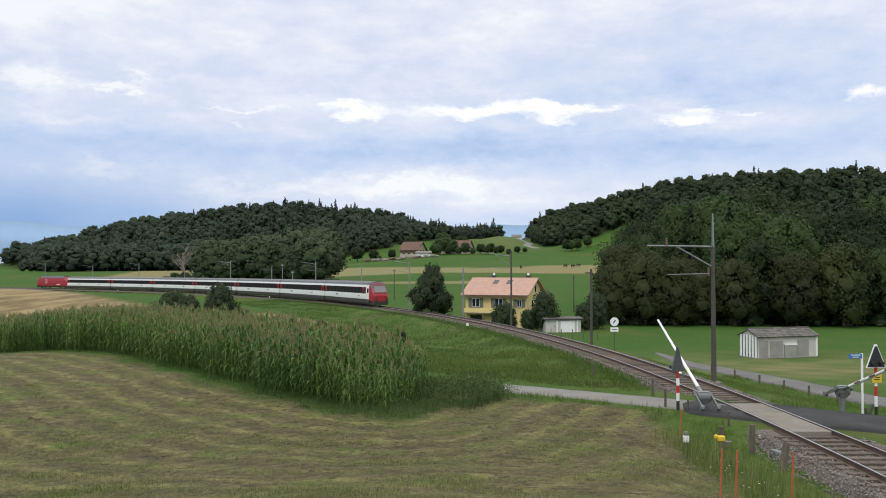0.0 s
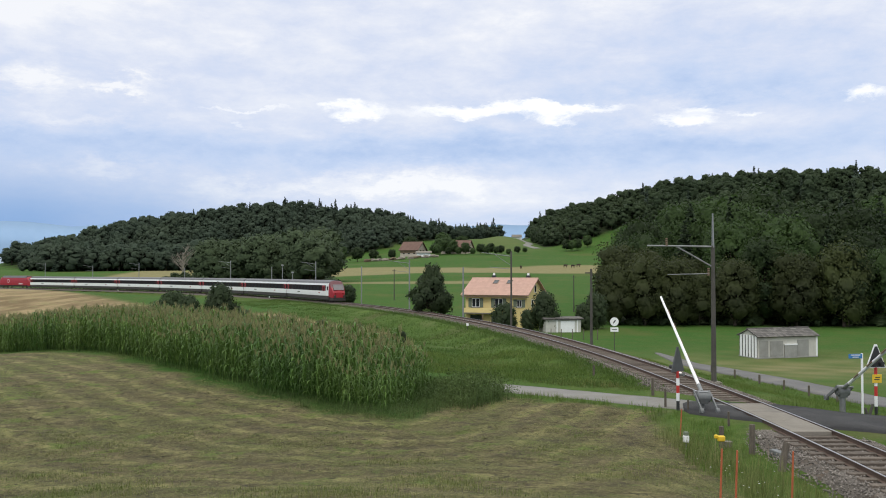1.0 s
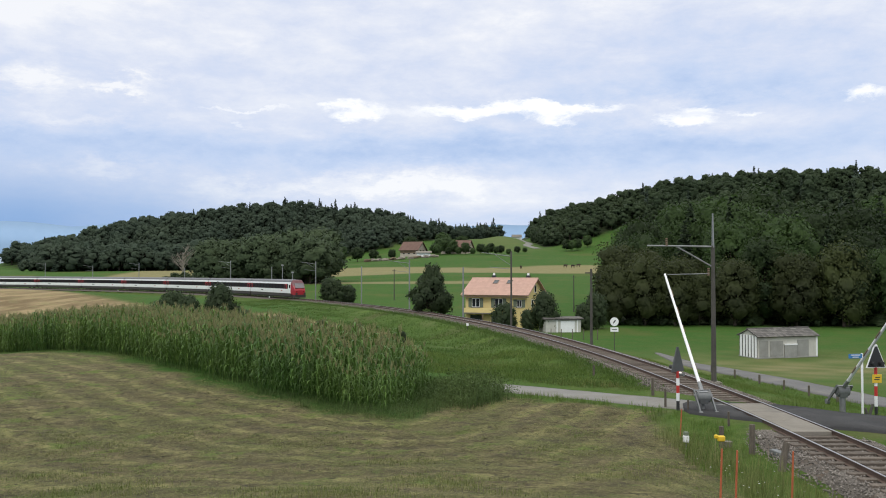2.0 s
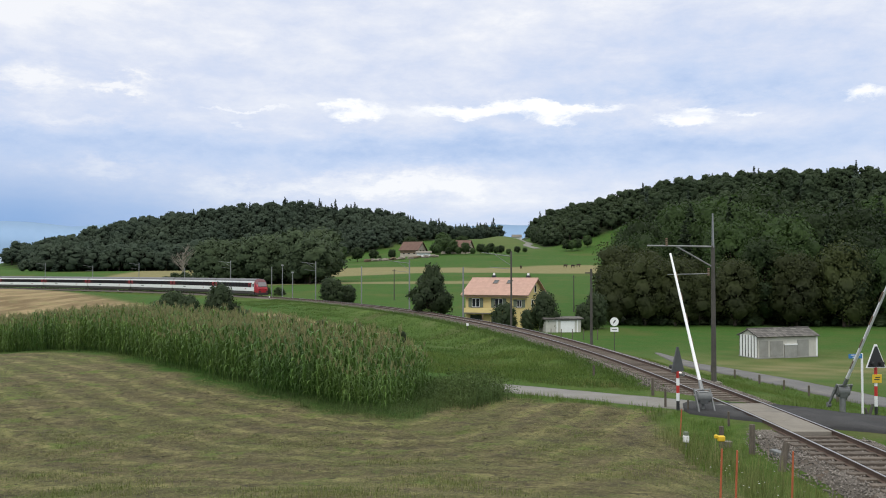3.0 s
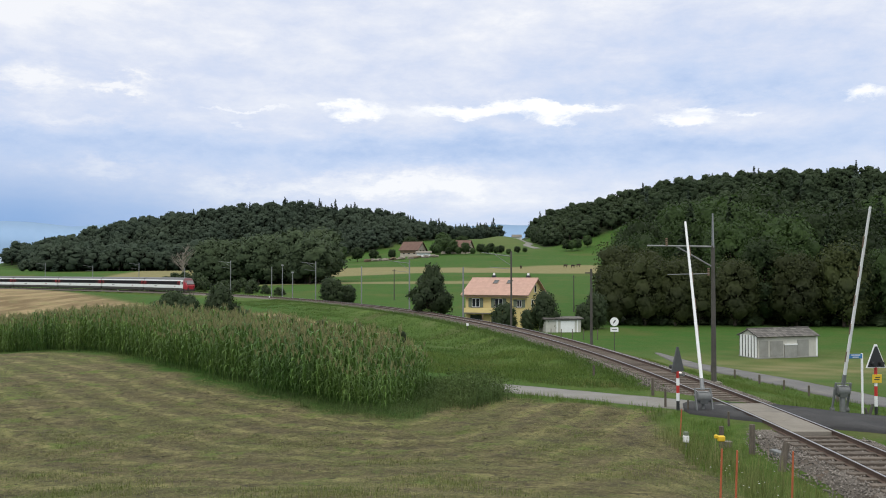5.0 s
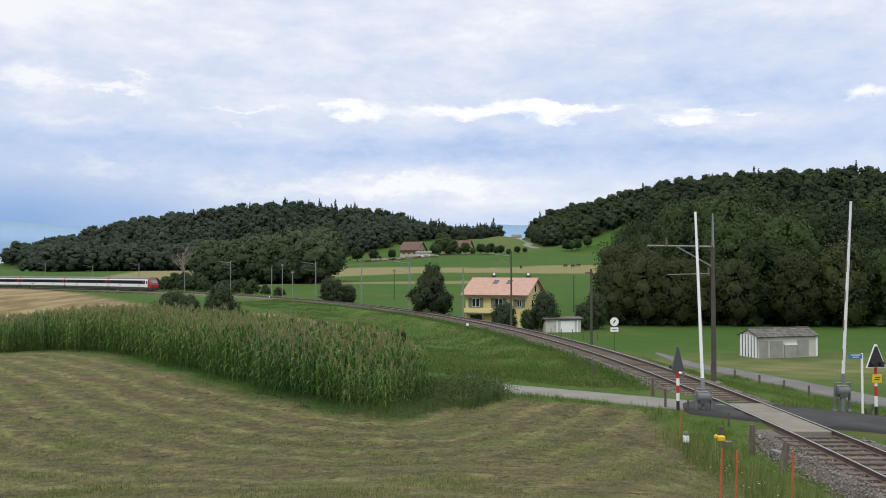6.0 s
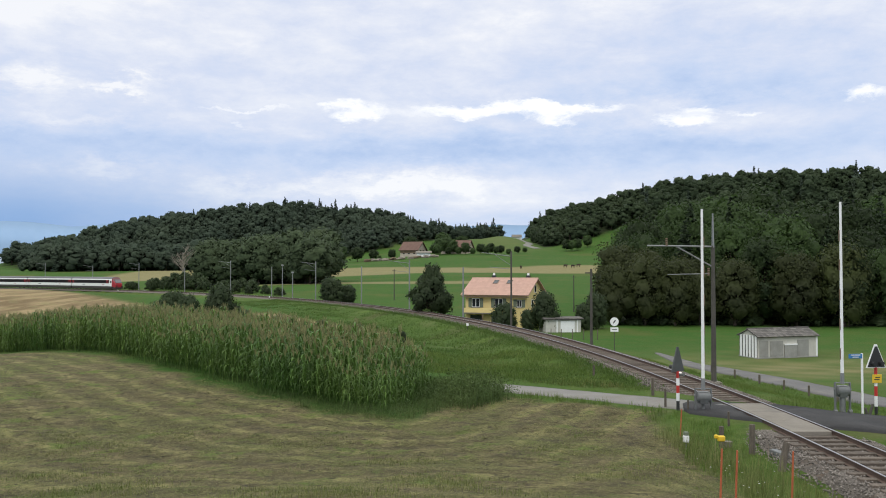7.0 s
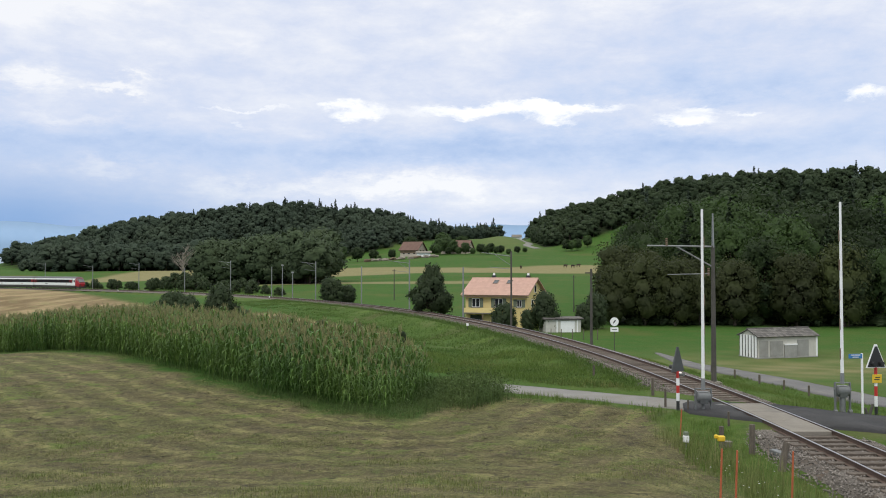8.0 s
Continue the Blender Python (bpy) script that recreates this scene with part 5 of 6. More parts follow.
def make_posts():
    G = "posts along the lane"
    bm = box(B(), (-0.055, -0.055, -0.2), (0.055, 0.055, 0.62), bevel=0.015)
    first = None
    for y in (65.5, 60.3, 55.6, 51.6, 48.1, 44.6):
        m = Matrix.Translation((20.8, y, hgt(20.8, y))) @ Matrix.Rotation(y, 4, "Z")
        if first is None:
            first = tagged(part("wooden_bollard", bm, M_WOOD), "short dark weathered wooden post beside the lane", "post", G)
            first.matrix_basis = m
        else:
            copy_thing(first, m)
    # old fence posts in the verge
    def post(px_x, px_y, h, r, lean, label, name="fence_post", material=M_WOOD):
        g = hgt(px_x, px_y)
        ob = part(name, tube(B(), (px_x, px_y, g - 0.2), (px_x + lean * 0.7, px_y + lean * 0.4, g + h), r, r * 0.85, 9), material)
        return tagged(ob, label, "post")
    post(8.85, 26.9, 0.72, 0.085, -0.02, "grey weathered fence post in the verge")
    post(9.55, 26.2, 0.92, 0.10, 0.03, "grey weathered fence post with a wire loop")
    post(9.55, 24.0, 0.78, 0.11, 0.34, "old split grey post leaning in the ballast edge")
    post(8.75, 33.3, 0.75, 0.05, 0.0, "thin dark post beside the crossing signal")
    post(9.35, 32.3, 0.45, 0.04, 0.0, "thin short wooden peg beside the crossing")
    post(9.95, 29.5, 0.5, 0.045, 0.0, "short grey marker post below the barrier")
    post(9.05, 36.5, 0.75, 0.07, 0.0, "squat wooden post at the road edge")
    post(8.2, 46.0, 0.6, 0.07, 0.0, "wooden post in the bank meadow")
    for x, y, h in ((6.12, 18.75, 1.14), (6.51, 18.9, 1.19), (7.88, 19.2, 1.42)):
        g = hgt(x, y)
        ob = part("marking_stake", tube(B(), (x, y, g - 0.2), (x + 0.05, y, g + h), 0.025, 0.022, 8), M_ORANGE)
        tagged(ob, "thin orange plastic marking stake in the grass", "stake", "orange stakes")
    x, y = 8.0, 28.6
    g = hgt(x, y)
    tagged(part("rusty_stake", tube(B(), (x, y, g - 0.2), (x + 0.06, y, g + 0.95), 0.022, 0.022, 8), M_ORANGE), "rusty orange stake near the fence charger", "stake", "orange stakes")
    x, y = 7.95, 24.4
    g = hgt(x, y)
    ob = empty("yellow_cable_marker", Matrix.Translation((x, y, g)), "yellow plastic marker head on a thin pole", "marker")
    part("pole", tube(B(), (-0.13, 0, -0.2), (-0.10, 0, 0.78), 0.013, 0.013, 8), M_TASSEL, ob, "pale thin pole")
    part("head", box(box(B(), (-0.05, -0.06, 0.68), (0.17, 0.06, 0.85), bevel=0.035), (-0.14, -0.04, 0.76), (-0.03, 0.04, 0.88), bevel=0.025), M_YELLOW, ob, "bright yellow box")
    x, y = 7.6, 26.5
    g = hgt(x, y)
    ob = empty("fence_charger", Matrix.Translation((x, y, g)), "small white electric fence charger on a peg", "fence charger")
    part("peg", tube(B(), (0, 0, -0.2), (0, 0, 0.35), 0.018, 0.018, 6), M_STEEL, ob)
    part("case", box(B(), (-0.09, -0.06, 0.2), (0.09, 0.06, 0.42), bevel=0.02), M_WHITE, ob)
    part("cap", box(B(), (-0.075, -0.05, 0.42), (0.075, 0.05, 0.54), bevel=0.02), M_SHUTTER, ob, "grey-green cap")
    x, y = 10.25, 25.7
    ob = part("cable_trough", box(B(), (-0.14, -0.42, -0.15), (0.14, 0.42, 0.20), bevel=0.02), M_GREY)
    ob.matrix_basis = Matrix.Translation((x, y, hgt(x, y))) @ Matrix.Rotation(0.2, 4, "Z")
    tagged(ob, "grey concrete cable trough beside the ballast", "cable trough")
    x, y = 9.15, 27.2
    ob = part("bucket", tube(B(), (0, 0, -0.02), (0, 0, 0.20), 0.11, 0.14, 12), M_CONCRETE)
    ob.matrix_basis = Matrix.Translation((x, y, hgt(x, y)))
    tagged(ob, "small pale bucket in the verge grass", "bucket")
    x, y = 10.6, 28.1
    ob = part("pale_stone", box(B(), (-0.16, -0.1, -0.05), (0.16, 0.1, 0.08), bevel=0.035), M_SHEDWALL)
    ob.matrix_basis = Matrix.Translation((x, y, hgt(x, y))) @ Matrix.Rotation(0.5, 4, "Z")
    tagged(ob, "pale flat stone lying beside the ballast", "stone")
    # ox-eye daisies in the verge
    rs = np.random.RandomState(77)
    ang = np.arange(6) * np.pi / 3
    V = np.concatenate([[(0, 0, 0.01)], np.stack([np.cos(ang), np.sin(ang), np.zeros(6)], -1)])
    F = np.array([(0, i + 1, (i + 1) % 6 + 1) for i in range(6)])
    n = 30
    X, Y = rs.normal(7.9, 0.5, n), rs.normal(20.8, 2.0, n)
    pos = np.column_stack([X, Y, height(X, Y) + rs.uniform(0.22, 0.4, n)])
    tagged(scatter("daisies", [(V, F, np.zeros(6, int))], pos, rs.uniform(0, 6, n), rs.uniform(0.014, 0.026, n), np.zeros(n, int), [M_FLOWER]), "white daisies in the verge grass", "flowers", kind="stuff")


make_posts()


def make_markers():
    first = None
    for s in (57.0, 162.0, 258.0):
        c, th = rail_at(s, 3.1)
        m = Matrix.Translation((c.x, c.y, hgt(c.x, c.y))) @ Matrix.Rotation(0.1, 4, "Z")
        if first is None:
            first = empty("distance_marker", m, "small white distance marker on the railway bank", "marker", "distance markers")
            part("peg", tube(B(), (0, 0, -0.2), (0, 0, 0.6), 0.03, 0.03, 6), M_MAST, first)
            part("plate", box(B(), (-0.12, -0.05, 0.50), (0.12, -0.02, 0.76), bevel=0.02), M_WHITE, first)
        else:
            copy_thing(first, m)
    first = None
    for x, y, h in ((13.4, 105, 1.3), (14.6, 104.5, 1.2), (15.9, 104, 1.35), (17.3, 104, 1.2), (18.9, 103.5, 1.25)):
        m = Matrix.Translation((x, y, hgt(x, y))) @ Matrix.Diagonal((1, 1, h, 1))
        if first is None:
            first = tagged(part("garden_fence_post", tube(B(), (0, 0, -0.2), (0.04, 0, 1), 0.06, 0.05, 7), M_WOOD), "thin wooden fence post in front of the garage", "post", "garden fence")
            first.matrix_basis = m
        else:
            copy_thing(first, Matrix.Translation((x, y, hgt(x, y))))
    first = None
    for x, y in ((24.8, 160), (-11.0, 190), (45, 230)):
        m = Matrix.Translation((x, y, hgt(x, y)))
        if first is None:
            first = empty("telephone_pole", m, "thin wooden telephone pole in the meadow", "pole", "telephone poles")
            part("shaft", tube(B(), (0, 0, -0.3), (0, 0, 7.0), 0.12, 0.08, 8), M_MAST, first)
            part("crossarm", box(B(), (-0.5, -0.05, 6.6), (0.5, 0.05, 6.7), bevel=0.01), M_MAST, first)
        else:
            copy_thing(first, m)


make_markers()


# ---------------------------------------------------------------- masts
def make_mast(s, top, kind, off=-3.2):
    c, th = rail_at(s, off)
    g = hgt(c.x, c.y)
    m = Matrix.Translation((c.x, c.y, 0)) @ Matrix.Rotation(th, 4, "Z")
    steel = s > 75
    M = M_STEEL if steel else M_MAST
    if kind == "cross":
        lab = "tall dark steel catenary mast with a bracket over the track"
    elif kind == "pole":
        lab = "plain wooden line pole beside the railway"
    else:
        lab = "grey steel catenary mast beside the railway"
    ob = empty("catenary_mast", m, lab, "mast", "masts along the railway")
    r = 0.125 if s < 30 else 0.12
    if kind == "cross":
        part("column", tube(B(), (0, 0, g - 0.3), (0, 0, top - 1.75), r * 1.15, r * 0.8, 12), M, ob)
        bm = B()
        for sx in (-1, 1):
            tube(bm, (sx * 0.11, 0, top - 1.85), (sx * 0.03, 0, top), 0.035, 0.03, 6)
        for k in range(3):
            tube(bm, (-0.09 + 0.02 * k, 0, top - 1.5 + k * 0.5), (0.09 - 0.02 * k, 0, top - 1.5 + k * 0.5), 0.02, 0.02, 6)
        part("lattice_top", bm, M_STEEL, ob)
        tz = top - 1.8
        part("bracket", tube(B(), (0, -0.1, tz), (0, 3.6, tz + 0.05), 0.05, 0.04, 8), M_STEEL, ob, "horizontal steel bracket")
        part("strut", tube(B(), (0, 0.1, tz - 1.05), (0, 2.0, tz), 0.04, 0.04, 8), M_STEEL, ob, "diagonal bracing strut")
        part("steady_arm", tube(B(), (0, 0.2, tz - 1.45), (0, 2.5, tz - 1.5), 0.025, 0.02, 6), M_STEEL, ob)
        for y, z in ((2.55, tz + 0.06), (0.25, tz - 1.55)):
            bm = B()
            for k in range(4):
                tube(bm, (0, y, z + k * 0.11), (0, y, z + 0.07 + k * 0.11), 0.075, 0.05, 8)
            part("insulator", bm, M_BARNWOOD, ob, "brown porcelain insulator")
    else:
        part("column", tube(B(), (0, 0, g - 0.3), (0, 0, top), r, r * 0.75, 10), M, ob)
        if kind == "arm":
            part("bracket", tube(B(), (0, 0, top - 0.55), (0, 3.3, top - 0.15), 0.045, 0.035, 8), M_STEEL, ob)
            part("steady_arm", tube(B(), (0, 0.1, top - 1.9), (0, 2.4, top - 1.7), 0.03, 0.025, 6), M_STEEL, ob)
            part("strut", tube(B(), (0, 0.05, top - 1.5), (0, 1.9, top - 0.35), 0.03, 0.03, 6), M_STEEL, ob)
        elif kind == "pole":
            part("crossarm", box(B(), (-0.05, -0.05, top - 0.38), (0.05, 0.5, top - 0.28), bevel=0.01), M, ob)
        elif kind == "lamp":
            part("head", box(B(), (-0.35, -0.2, top - 0.1), (0.35, 0.2, top + 0.25), bevel=0.06), M_STEEL, ob, "grey double head")
    part("foundation", box(B(), (-0.35, -0.35, g - 0.4), (0.35, 0.35, g + 0.12), bevel=0.04), M_CONCRETE, ob)


for _s, _t, _kind in ((17.2, 8.3, "cross"), (39.5, 5.34, "pole"), (62.4, 7.25, "arm"), (80.0, 5.6, "plain"), (103.2, 6.8, "arm"), (126.8, 5.9, "plain"), (151.6, 7.0, "arm"),
                      (164.8, 4.6, "lamp"), (170.7, 6.2, "lamp"), (177.0, 6.0, "plain"), (201.6, 7.6, "arm"), (229.5, 5.7, "plain"), (257.4, 7.4, "arm"), (285.2, 6.8, "arm"), (313.2, 7.7, "arm")):
    make_mast(_s, _t, _kind)


# ---------------------------------------------------------------- buildings
def window_set(parent, x, y0, z, w, h, shutters=True):
    """A window in a wall that faces -y at y0."""
    win = part("window", box(B(), (x - w / 2, y0 - 0.03, z), (x + w / 2, y0 + 0.05, z + h)), M_WHITE, parent, "white window frame")
    for k in (-1, 1):
        part("pane", box(B(), (x + k * w * 0.25 - w * 0.20, y0 - 0.045, z + 0.08), (x + k * w * 0.25 + w * 0.20, y0 - 0.032, z + h - 0.08)), M_GLASS, win)
    part("sill", box(B(), (x - w / 2 - 0.1, y0 - 0.14, z - 0.1), (x + w / 2 + 0.1, y0, z - 0.02)), M_CONCRETE, win)
    if shutters:
        for k in (-1, 1):
            sx = x + k * (w / 2 + 0.30)
            part("shutter", box(B(), (sx - 0.27, y0 - 0.09, z - 0.03), (sx + 0.27, y0 - 0.03, z + h + 0.03), bevel=0.01), M_SHUTTER, parent, "grey-green wooden shutter")


def gable_body(bm, L, D, eave, ridge, z0=0.0):
    """Walls with gables at both ends; the long front faces -y at y = 0 and runs from x = -L to 0."""
    prism(bm, [(0, z0), (D, z0), (D, eave), (D / 2, ridge), (0, eave)], "x", -L, 0)
    return bm


def roof_slabs(ob, L, D, eave, ridge, over, thick, material, tile=None, label=""):
    slope = math.atan2(ridge - eave, D / 2)
    run = math.hypot(ridge - eave, D / 2) + over
    for side in (0, 1):
        bm = box(B(), (-L - over * 0.7, -run, 0.0), (over * 0.7, 0.0, thick))
        m = Matrix.Translation((0, D / 2, ridge + 0.02)) @ (Matrix.Rotation(0 if side == 0 else math.pi, 4, "Z")) @ Matrix.Rotation(slope, 4, "X")
        if side == 1:
            m = Matrix.Translation((0, D / 2, ridge + 0.02)) @ Matrix.Translation((-L, 0, 0)) @ Matrix.Rotation(math.pi, 4, "Z") @ Matrix.Rotation(slope, 4, "X")
        roof = part("roof", bm, material, ob, label)
        roof.matrix_basis = m
        if tile and side == 0:
            nx, ny = tile
            tw, tl = (L + 1.4 * over) / nx, run / ny
            tb = box(B(), (0.01, -tl * 1.06, thick + 0.004), (tw - 0.01, 0, thick + 0.045), Matrix.Rotation(0.045, 4, "X"))
            first = None
            for i in range(nx):
                for j in range(ny):
                    mm = Matrix.Translation((-L - over * 0.7 + i * tw, -j * tl, 0))
                    if first is None:
                        first = part("tile_course", tb, material, roof)
                        first.matrix_basis = mm
                    else:
                        share("tile_course", first, mm, roof)
    part("ridge_cap", tube(B(), (-L - over * 0.7, D / 2, ridge + thick), (over * 0.7, D / 2, ridge + thick), 0.13, 0.13, 8), material, ob)


def make_house():
    ob = empty("farmhouse", Matrix.Translation((12.4, 125.0, -3.8)) @ Matrix.Rotation(radians(-24), 4, "Z"), "yellow plastered two-storey house with a pinkish tiled gable roof", "house")
    L, D, eave, ridge = 9.8, 8.2, 5.5, 7.6
    part("wall", gable_body(B(), L, D, eave, ridge), M_PLASTER, ob, "yellow plaster")
    roof_slabs(ob, L, D, eave, ridge, 0.75, 0.14, M_TILE, (26, 11), "pinkish clay tiles")
    part("fascia", box(B(), (-L - 0.5, -0.72, eave - 0.55), (0.5, -0.62, eave - 0.40)), M_BARNWOOD, ob, "brown gutter board")
    for x in (-8.1, -4.4):
        window_set(ob, x, 0, 3.4, 1.25, 1.35)
    window_set(ob, -1.15, 0, 3.5, 0.7, 1.1)
    window_set(ob, -4.4, 0, 0.9, 1.05, 1.2)
    part("balcony", box(B(), (-9.8, -1.2, 2.45), (-3.6, 0.0, 2.62), bevel=0.02), M_CONCRETE, ob)
    part("balustrade", box(B(), (-9.8, -1.2, 2.62), (-3.6, -1.12, 3.3), bevel=0.02), M_PLASTER, ob, "yellow balcony front")
    for x in (-9.7, -6.6, -3.7):
        part("balcony_post", box(B(), (x - 0.08, -1.15, 0), (x + 0.08, -0.99, 2.45)), M_BARNWOOD, ob)
    # dark panel on the wall stands for the shade inside the opening
    part("cellar_door", box(B(), (-9.0, -0.06, 0.1), (-7.0, 0.02, 2.2)), M_GLASS, ob, "dark panel for the shaded opening under the balcony")
    slope = math.atan2(ridge - eave, D / 2)
    for x in (-5.9, -3.7):
        sk = part("skylight", box(B(), (-0.42, -0.6, 0.0), (0.42, 0.6, 0.22), bevel=0.02), M_BARNWOOD, ob, "dark roof window")
        sk.matrix_basis = Matrix.Translation((x, D / 2 - 1.1, ridge - 0.55)) @ Matrix.Rotation(slope, 4, "X")
        gl = part("pane", box(B(), (-0.34, -0.52, 0.222), (0.34, 0.52, 0.23)), M_GLASS, sk)
    for x in (-6.9, -1.3):
        ch = part("chimney", box(B(), (x - 0.28, D / 2 + 0.3, ridge - 0.9), (x + 0.28, D / 2 + 0.9, ridge + 0.62), bevel=0.02), M_BLACK, ob)
        part("chimney_cap", tube(B(), (x, D / 2 + 0.6, ridge + 0.62), (x, D / 2 + 0.6, ridge + 0.98), 0.2, 0.15, 10), M_WHITE, ch, "pale cowl")
    # gable windows towards +x
    for y, z in ((2.6, 3.45), (5.4, 3.45), (4.1, 5.6)):
        w = part("window", box(B(), (-0.02, y - 0.45, z), (0.05, y + 0.45, z + 1.15)), M_WHITE, ob, "white window frame")
        part("pane", box(B(), (0.052, y - 0.36, z + 0.08), (0.06, y + 0.36, z + 1.07)), M_GLASS, w)
    # covered trailer beside the house
    t = tagged(part("covered_boat", prism(B(), [(-1.6, 0.5), (1.5, 0.9), (1.7, 1.3), (0.4, 1.55), (-1.4, 0.9)], "y", -0.7, 0.7), M_TARP), "white tarpaulin over a small boat under the balcony", "boat")
    t.matrix_basis = Matrix.Translation((4.4, 125.3, hgt(4.4, 125.3) - 0.3))


make_house()


def make_shed():
    ob = empty("field_shed", Matrix.Translation((36.9, 83.4, -3.4)) @ Matrix.Rotation(radians(17), 4, "Z"), "white stained concrete shed with a grey gable roof", "shed")
    L, D, eave, ridge = 6.9, 2.8, 2.2, 2.78
    part("wall", gable_body(B(), L, D, eave, ridge), M_SHEDWALL, ob, "white stained concrete wall")
    roof_slabs(ob, L, D, eave, ridge, 0.24, 0.07, M_SLATE, (22, 5), "grey fibre cement sheets")
    for i, (x0, x1) in enumerate(((-6.72, -5.7), (-5.5, -3.98), (-2.33, -0.98))):
        part("panel", box(B(), (x0, -0.035, 0.22), (x1, 0.02, eave - 0.38 - 0.08 * (i == 1)), bevel=0.01), M_SHEDGREY, ob, "grey weathered infill panel")
    d = part("door", box(B(), (-3.86, -0.14, -0.25), (-2.42, 0.02, 1.32), bevel=0.015), M_SHEDGREY, ob, "grey metal door")
    part("lintel", box(B(), (-3.9, -0.17, 1.33), (-2.38, 0.02, 1.45)), M_WHITE, ob)
    part("corner_post", box(B(), (-0.12, -0.05, -0.35), (0.05, 0.12, eave)), M_WHITE, ob)
    part("plinth", box(B(), (-L - 0.05, -0.06, -0.4), (0.05, D + 0.05, 0.18)), M_SHEDGREY, ob)
    # added dark sheet: paints the shade seen between the white gable boards
    part("gable_backing", box(B(), (-L - 0.02, 0.05, 0.1), (-L + 0.02, D - 0.05, eave + 0.05)), M_UNDER, ob, "dark sheet that gives the gaps between the boards their shade")
    for k in range(6):
        y = 0.1 + k * 0.45
        part("board", box(B(), (-L - 0.06, y, 0.15), (-L - 0.005, y + 0.28, eave + 0.1), bevel=0.01), M_WHITE, ob, "vertical white board")


make_shed()


def make_garage():
    ob = empty("garden_garage", Matrix.Translation((19.1, 117.0, hgt(17, 117) - 0.25)) @ Matrix.Rotation(radians(8), 4, "Z"), "small white garage with a flat dark roof", "garage")
    part("wall", box(B(), (-5.0, 0, -0.4), (0, 3.6, 1.95)), M_SHEDWALL, ob)
    part("roof", prism(B(), [(-0.35, 2.06), (3.9, 1.90), (3.9, 2.05), (1.8, 2.35), (-0.35, 2.2)], "x", -5.3, 0.3), M_SLATE, ob, "dark sheet roof")
    part("door", box(B(), (-2.9, -0.05, 0), (-0.9, 0.02, 1.8), bevel=0.01), M_WHITE, ob, "white garage door")
    for x in (-3.4, -0.5):
        part("pilaster", box(B(), (x - 0.1, -0.06, 0), (x + 0.1, 0.02, 1.9)), M_WHITE, ob)


make_garage()


def make_farm():
    def barn(x, y, L, D, eave, ridge, rz, wall, label):
        z = hgt(x, y)
        ob = empty("farm_building", Matrix.Translation((x, y, z - 0.3)) @ Matrix.Rotation(rz, 4, "Z"), label, "farm building", "hill farm")
        part("wall", gable_body(B(), L, D, eave, ridge), wall, ob)
        roof_slabs(ob, L, D, eave, ridge, 1.2, 0.25, M_TILE_OLD, None, "dark red-brown tiles")
        for xx in (-L * 0.8, -L * 0.5, -L * 0.2):
            part("window", box(B(), (xx - 0.6, -0.06, 1.6), (xx + 0.6, 0.02, 3.0)), M_GLASS, ob)
        for yy in (D * 0.3, D * 0.7):
            part("gable_window", box(B(), (-0.02, yy - 0.5, 2.6), (0.06, yy + 0.5, 4.0)), M_GLASS, ob)
        return ob
    ob = barn(-15.0, 500, 12, 10, 4.4, 8.8, radians(-28), M_FARMWALL, "old farmhouse with a dark brown tiled roof on the slope")
    # the facade is darker from mid-height up to the eave
    part("boarding", box(B(), (-11.9, -0.2, 2.2), (-0.3, -0.05, 4.4)), M_BARNWOOD, ob, "dark brown upper part of the facade below the eave")
    barn(14.5, 505, 17, 11, 3.4, 8.2, radians(-22), M_FARMWALL, "long barn with a brown tiled roof behind garden trees")
    ob = empty("farm_shelter", Matrix.Translation((-11, 480, hgt(-11, 480))), "low white farm shelter with a pale roof", "shelter", "hill farm")
    part("wall", box(B(), (-4, 0, -0.5), (4, 5, 2.4)), M_WHITE, ob)
    part("roof", prism(B(), [(-0.8, 2.4), (5.6, 2.4), (5.6, 2.6), (2.5, 3.6), (-0.8, 2.6)], "x", -4.6, 4.6), M_CONCRETE, ob)
    ob = empty("hilltop_house", Matrix.Translation((69, 740, hgt(69, 740))), "small pale house on the crest", "house")
    part("wall", gable_body(B(), 8, 7, 3.2, 5.0), M_WHITE, ob)
    roof_slabs(ob, 8, 7, 3.2, 5.0, 0.5, 0.2, M_CONCRETE, None, "pale weathered roof")
    # stacked logs and rough heaps below the farm
    rs = np.random.RandomState(5)
    for i in range(9):
        x = -42 + i * 4.6
        z = hgt(x, 470)
        bm = B()
        for k in range(7):
            a = rs.uniform(-1.6, 1.6)
            tube(bm, (x + a - 1.0, 470 + rs.uniform(-1, 1), z + 0.4 + 0.4 * (k % 3)), (x + a + 1.2, 470 + rs.uniform(-1, 1), z + 0.5 + 0.4 * (k % 3)), 0.4, 0.35, 6)
        tagged(part("log_pile", bm, M_DEAD if i % 3 else M_BARNWOOD), "pile of logs and brushwood below the farm", "log pile", "log piles")


make_farm()


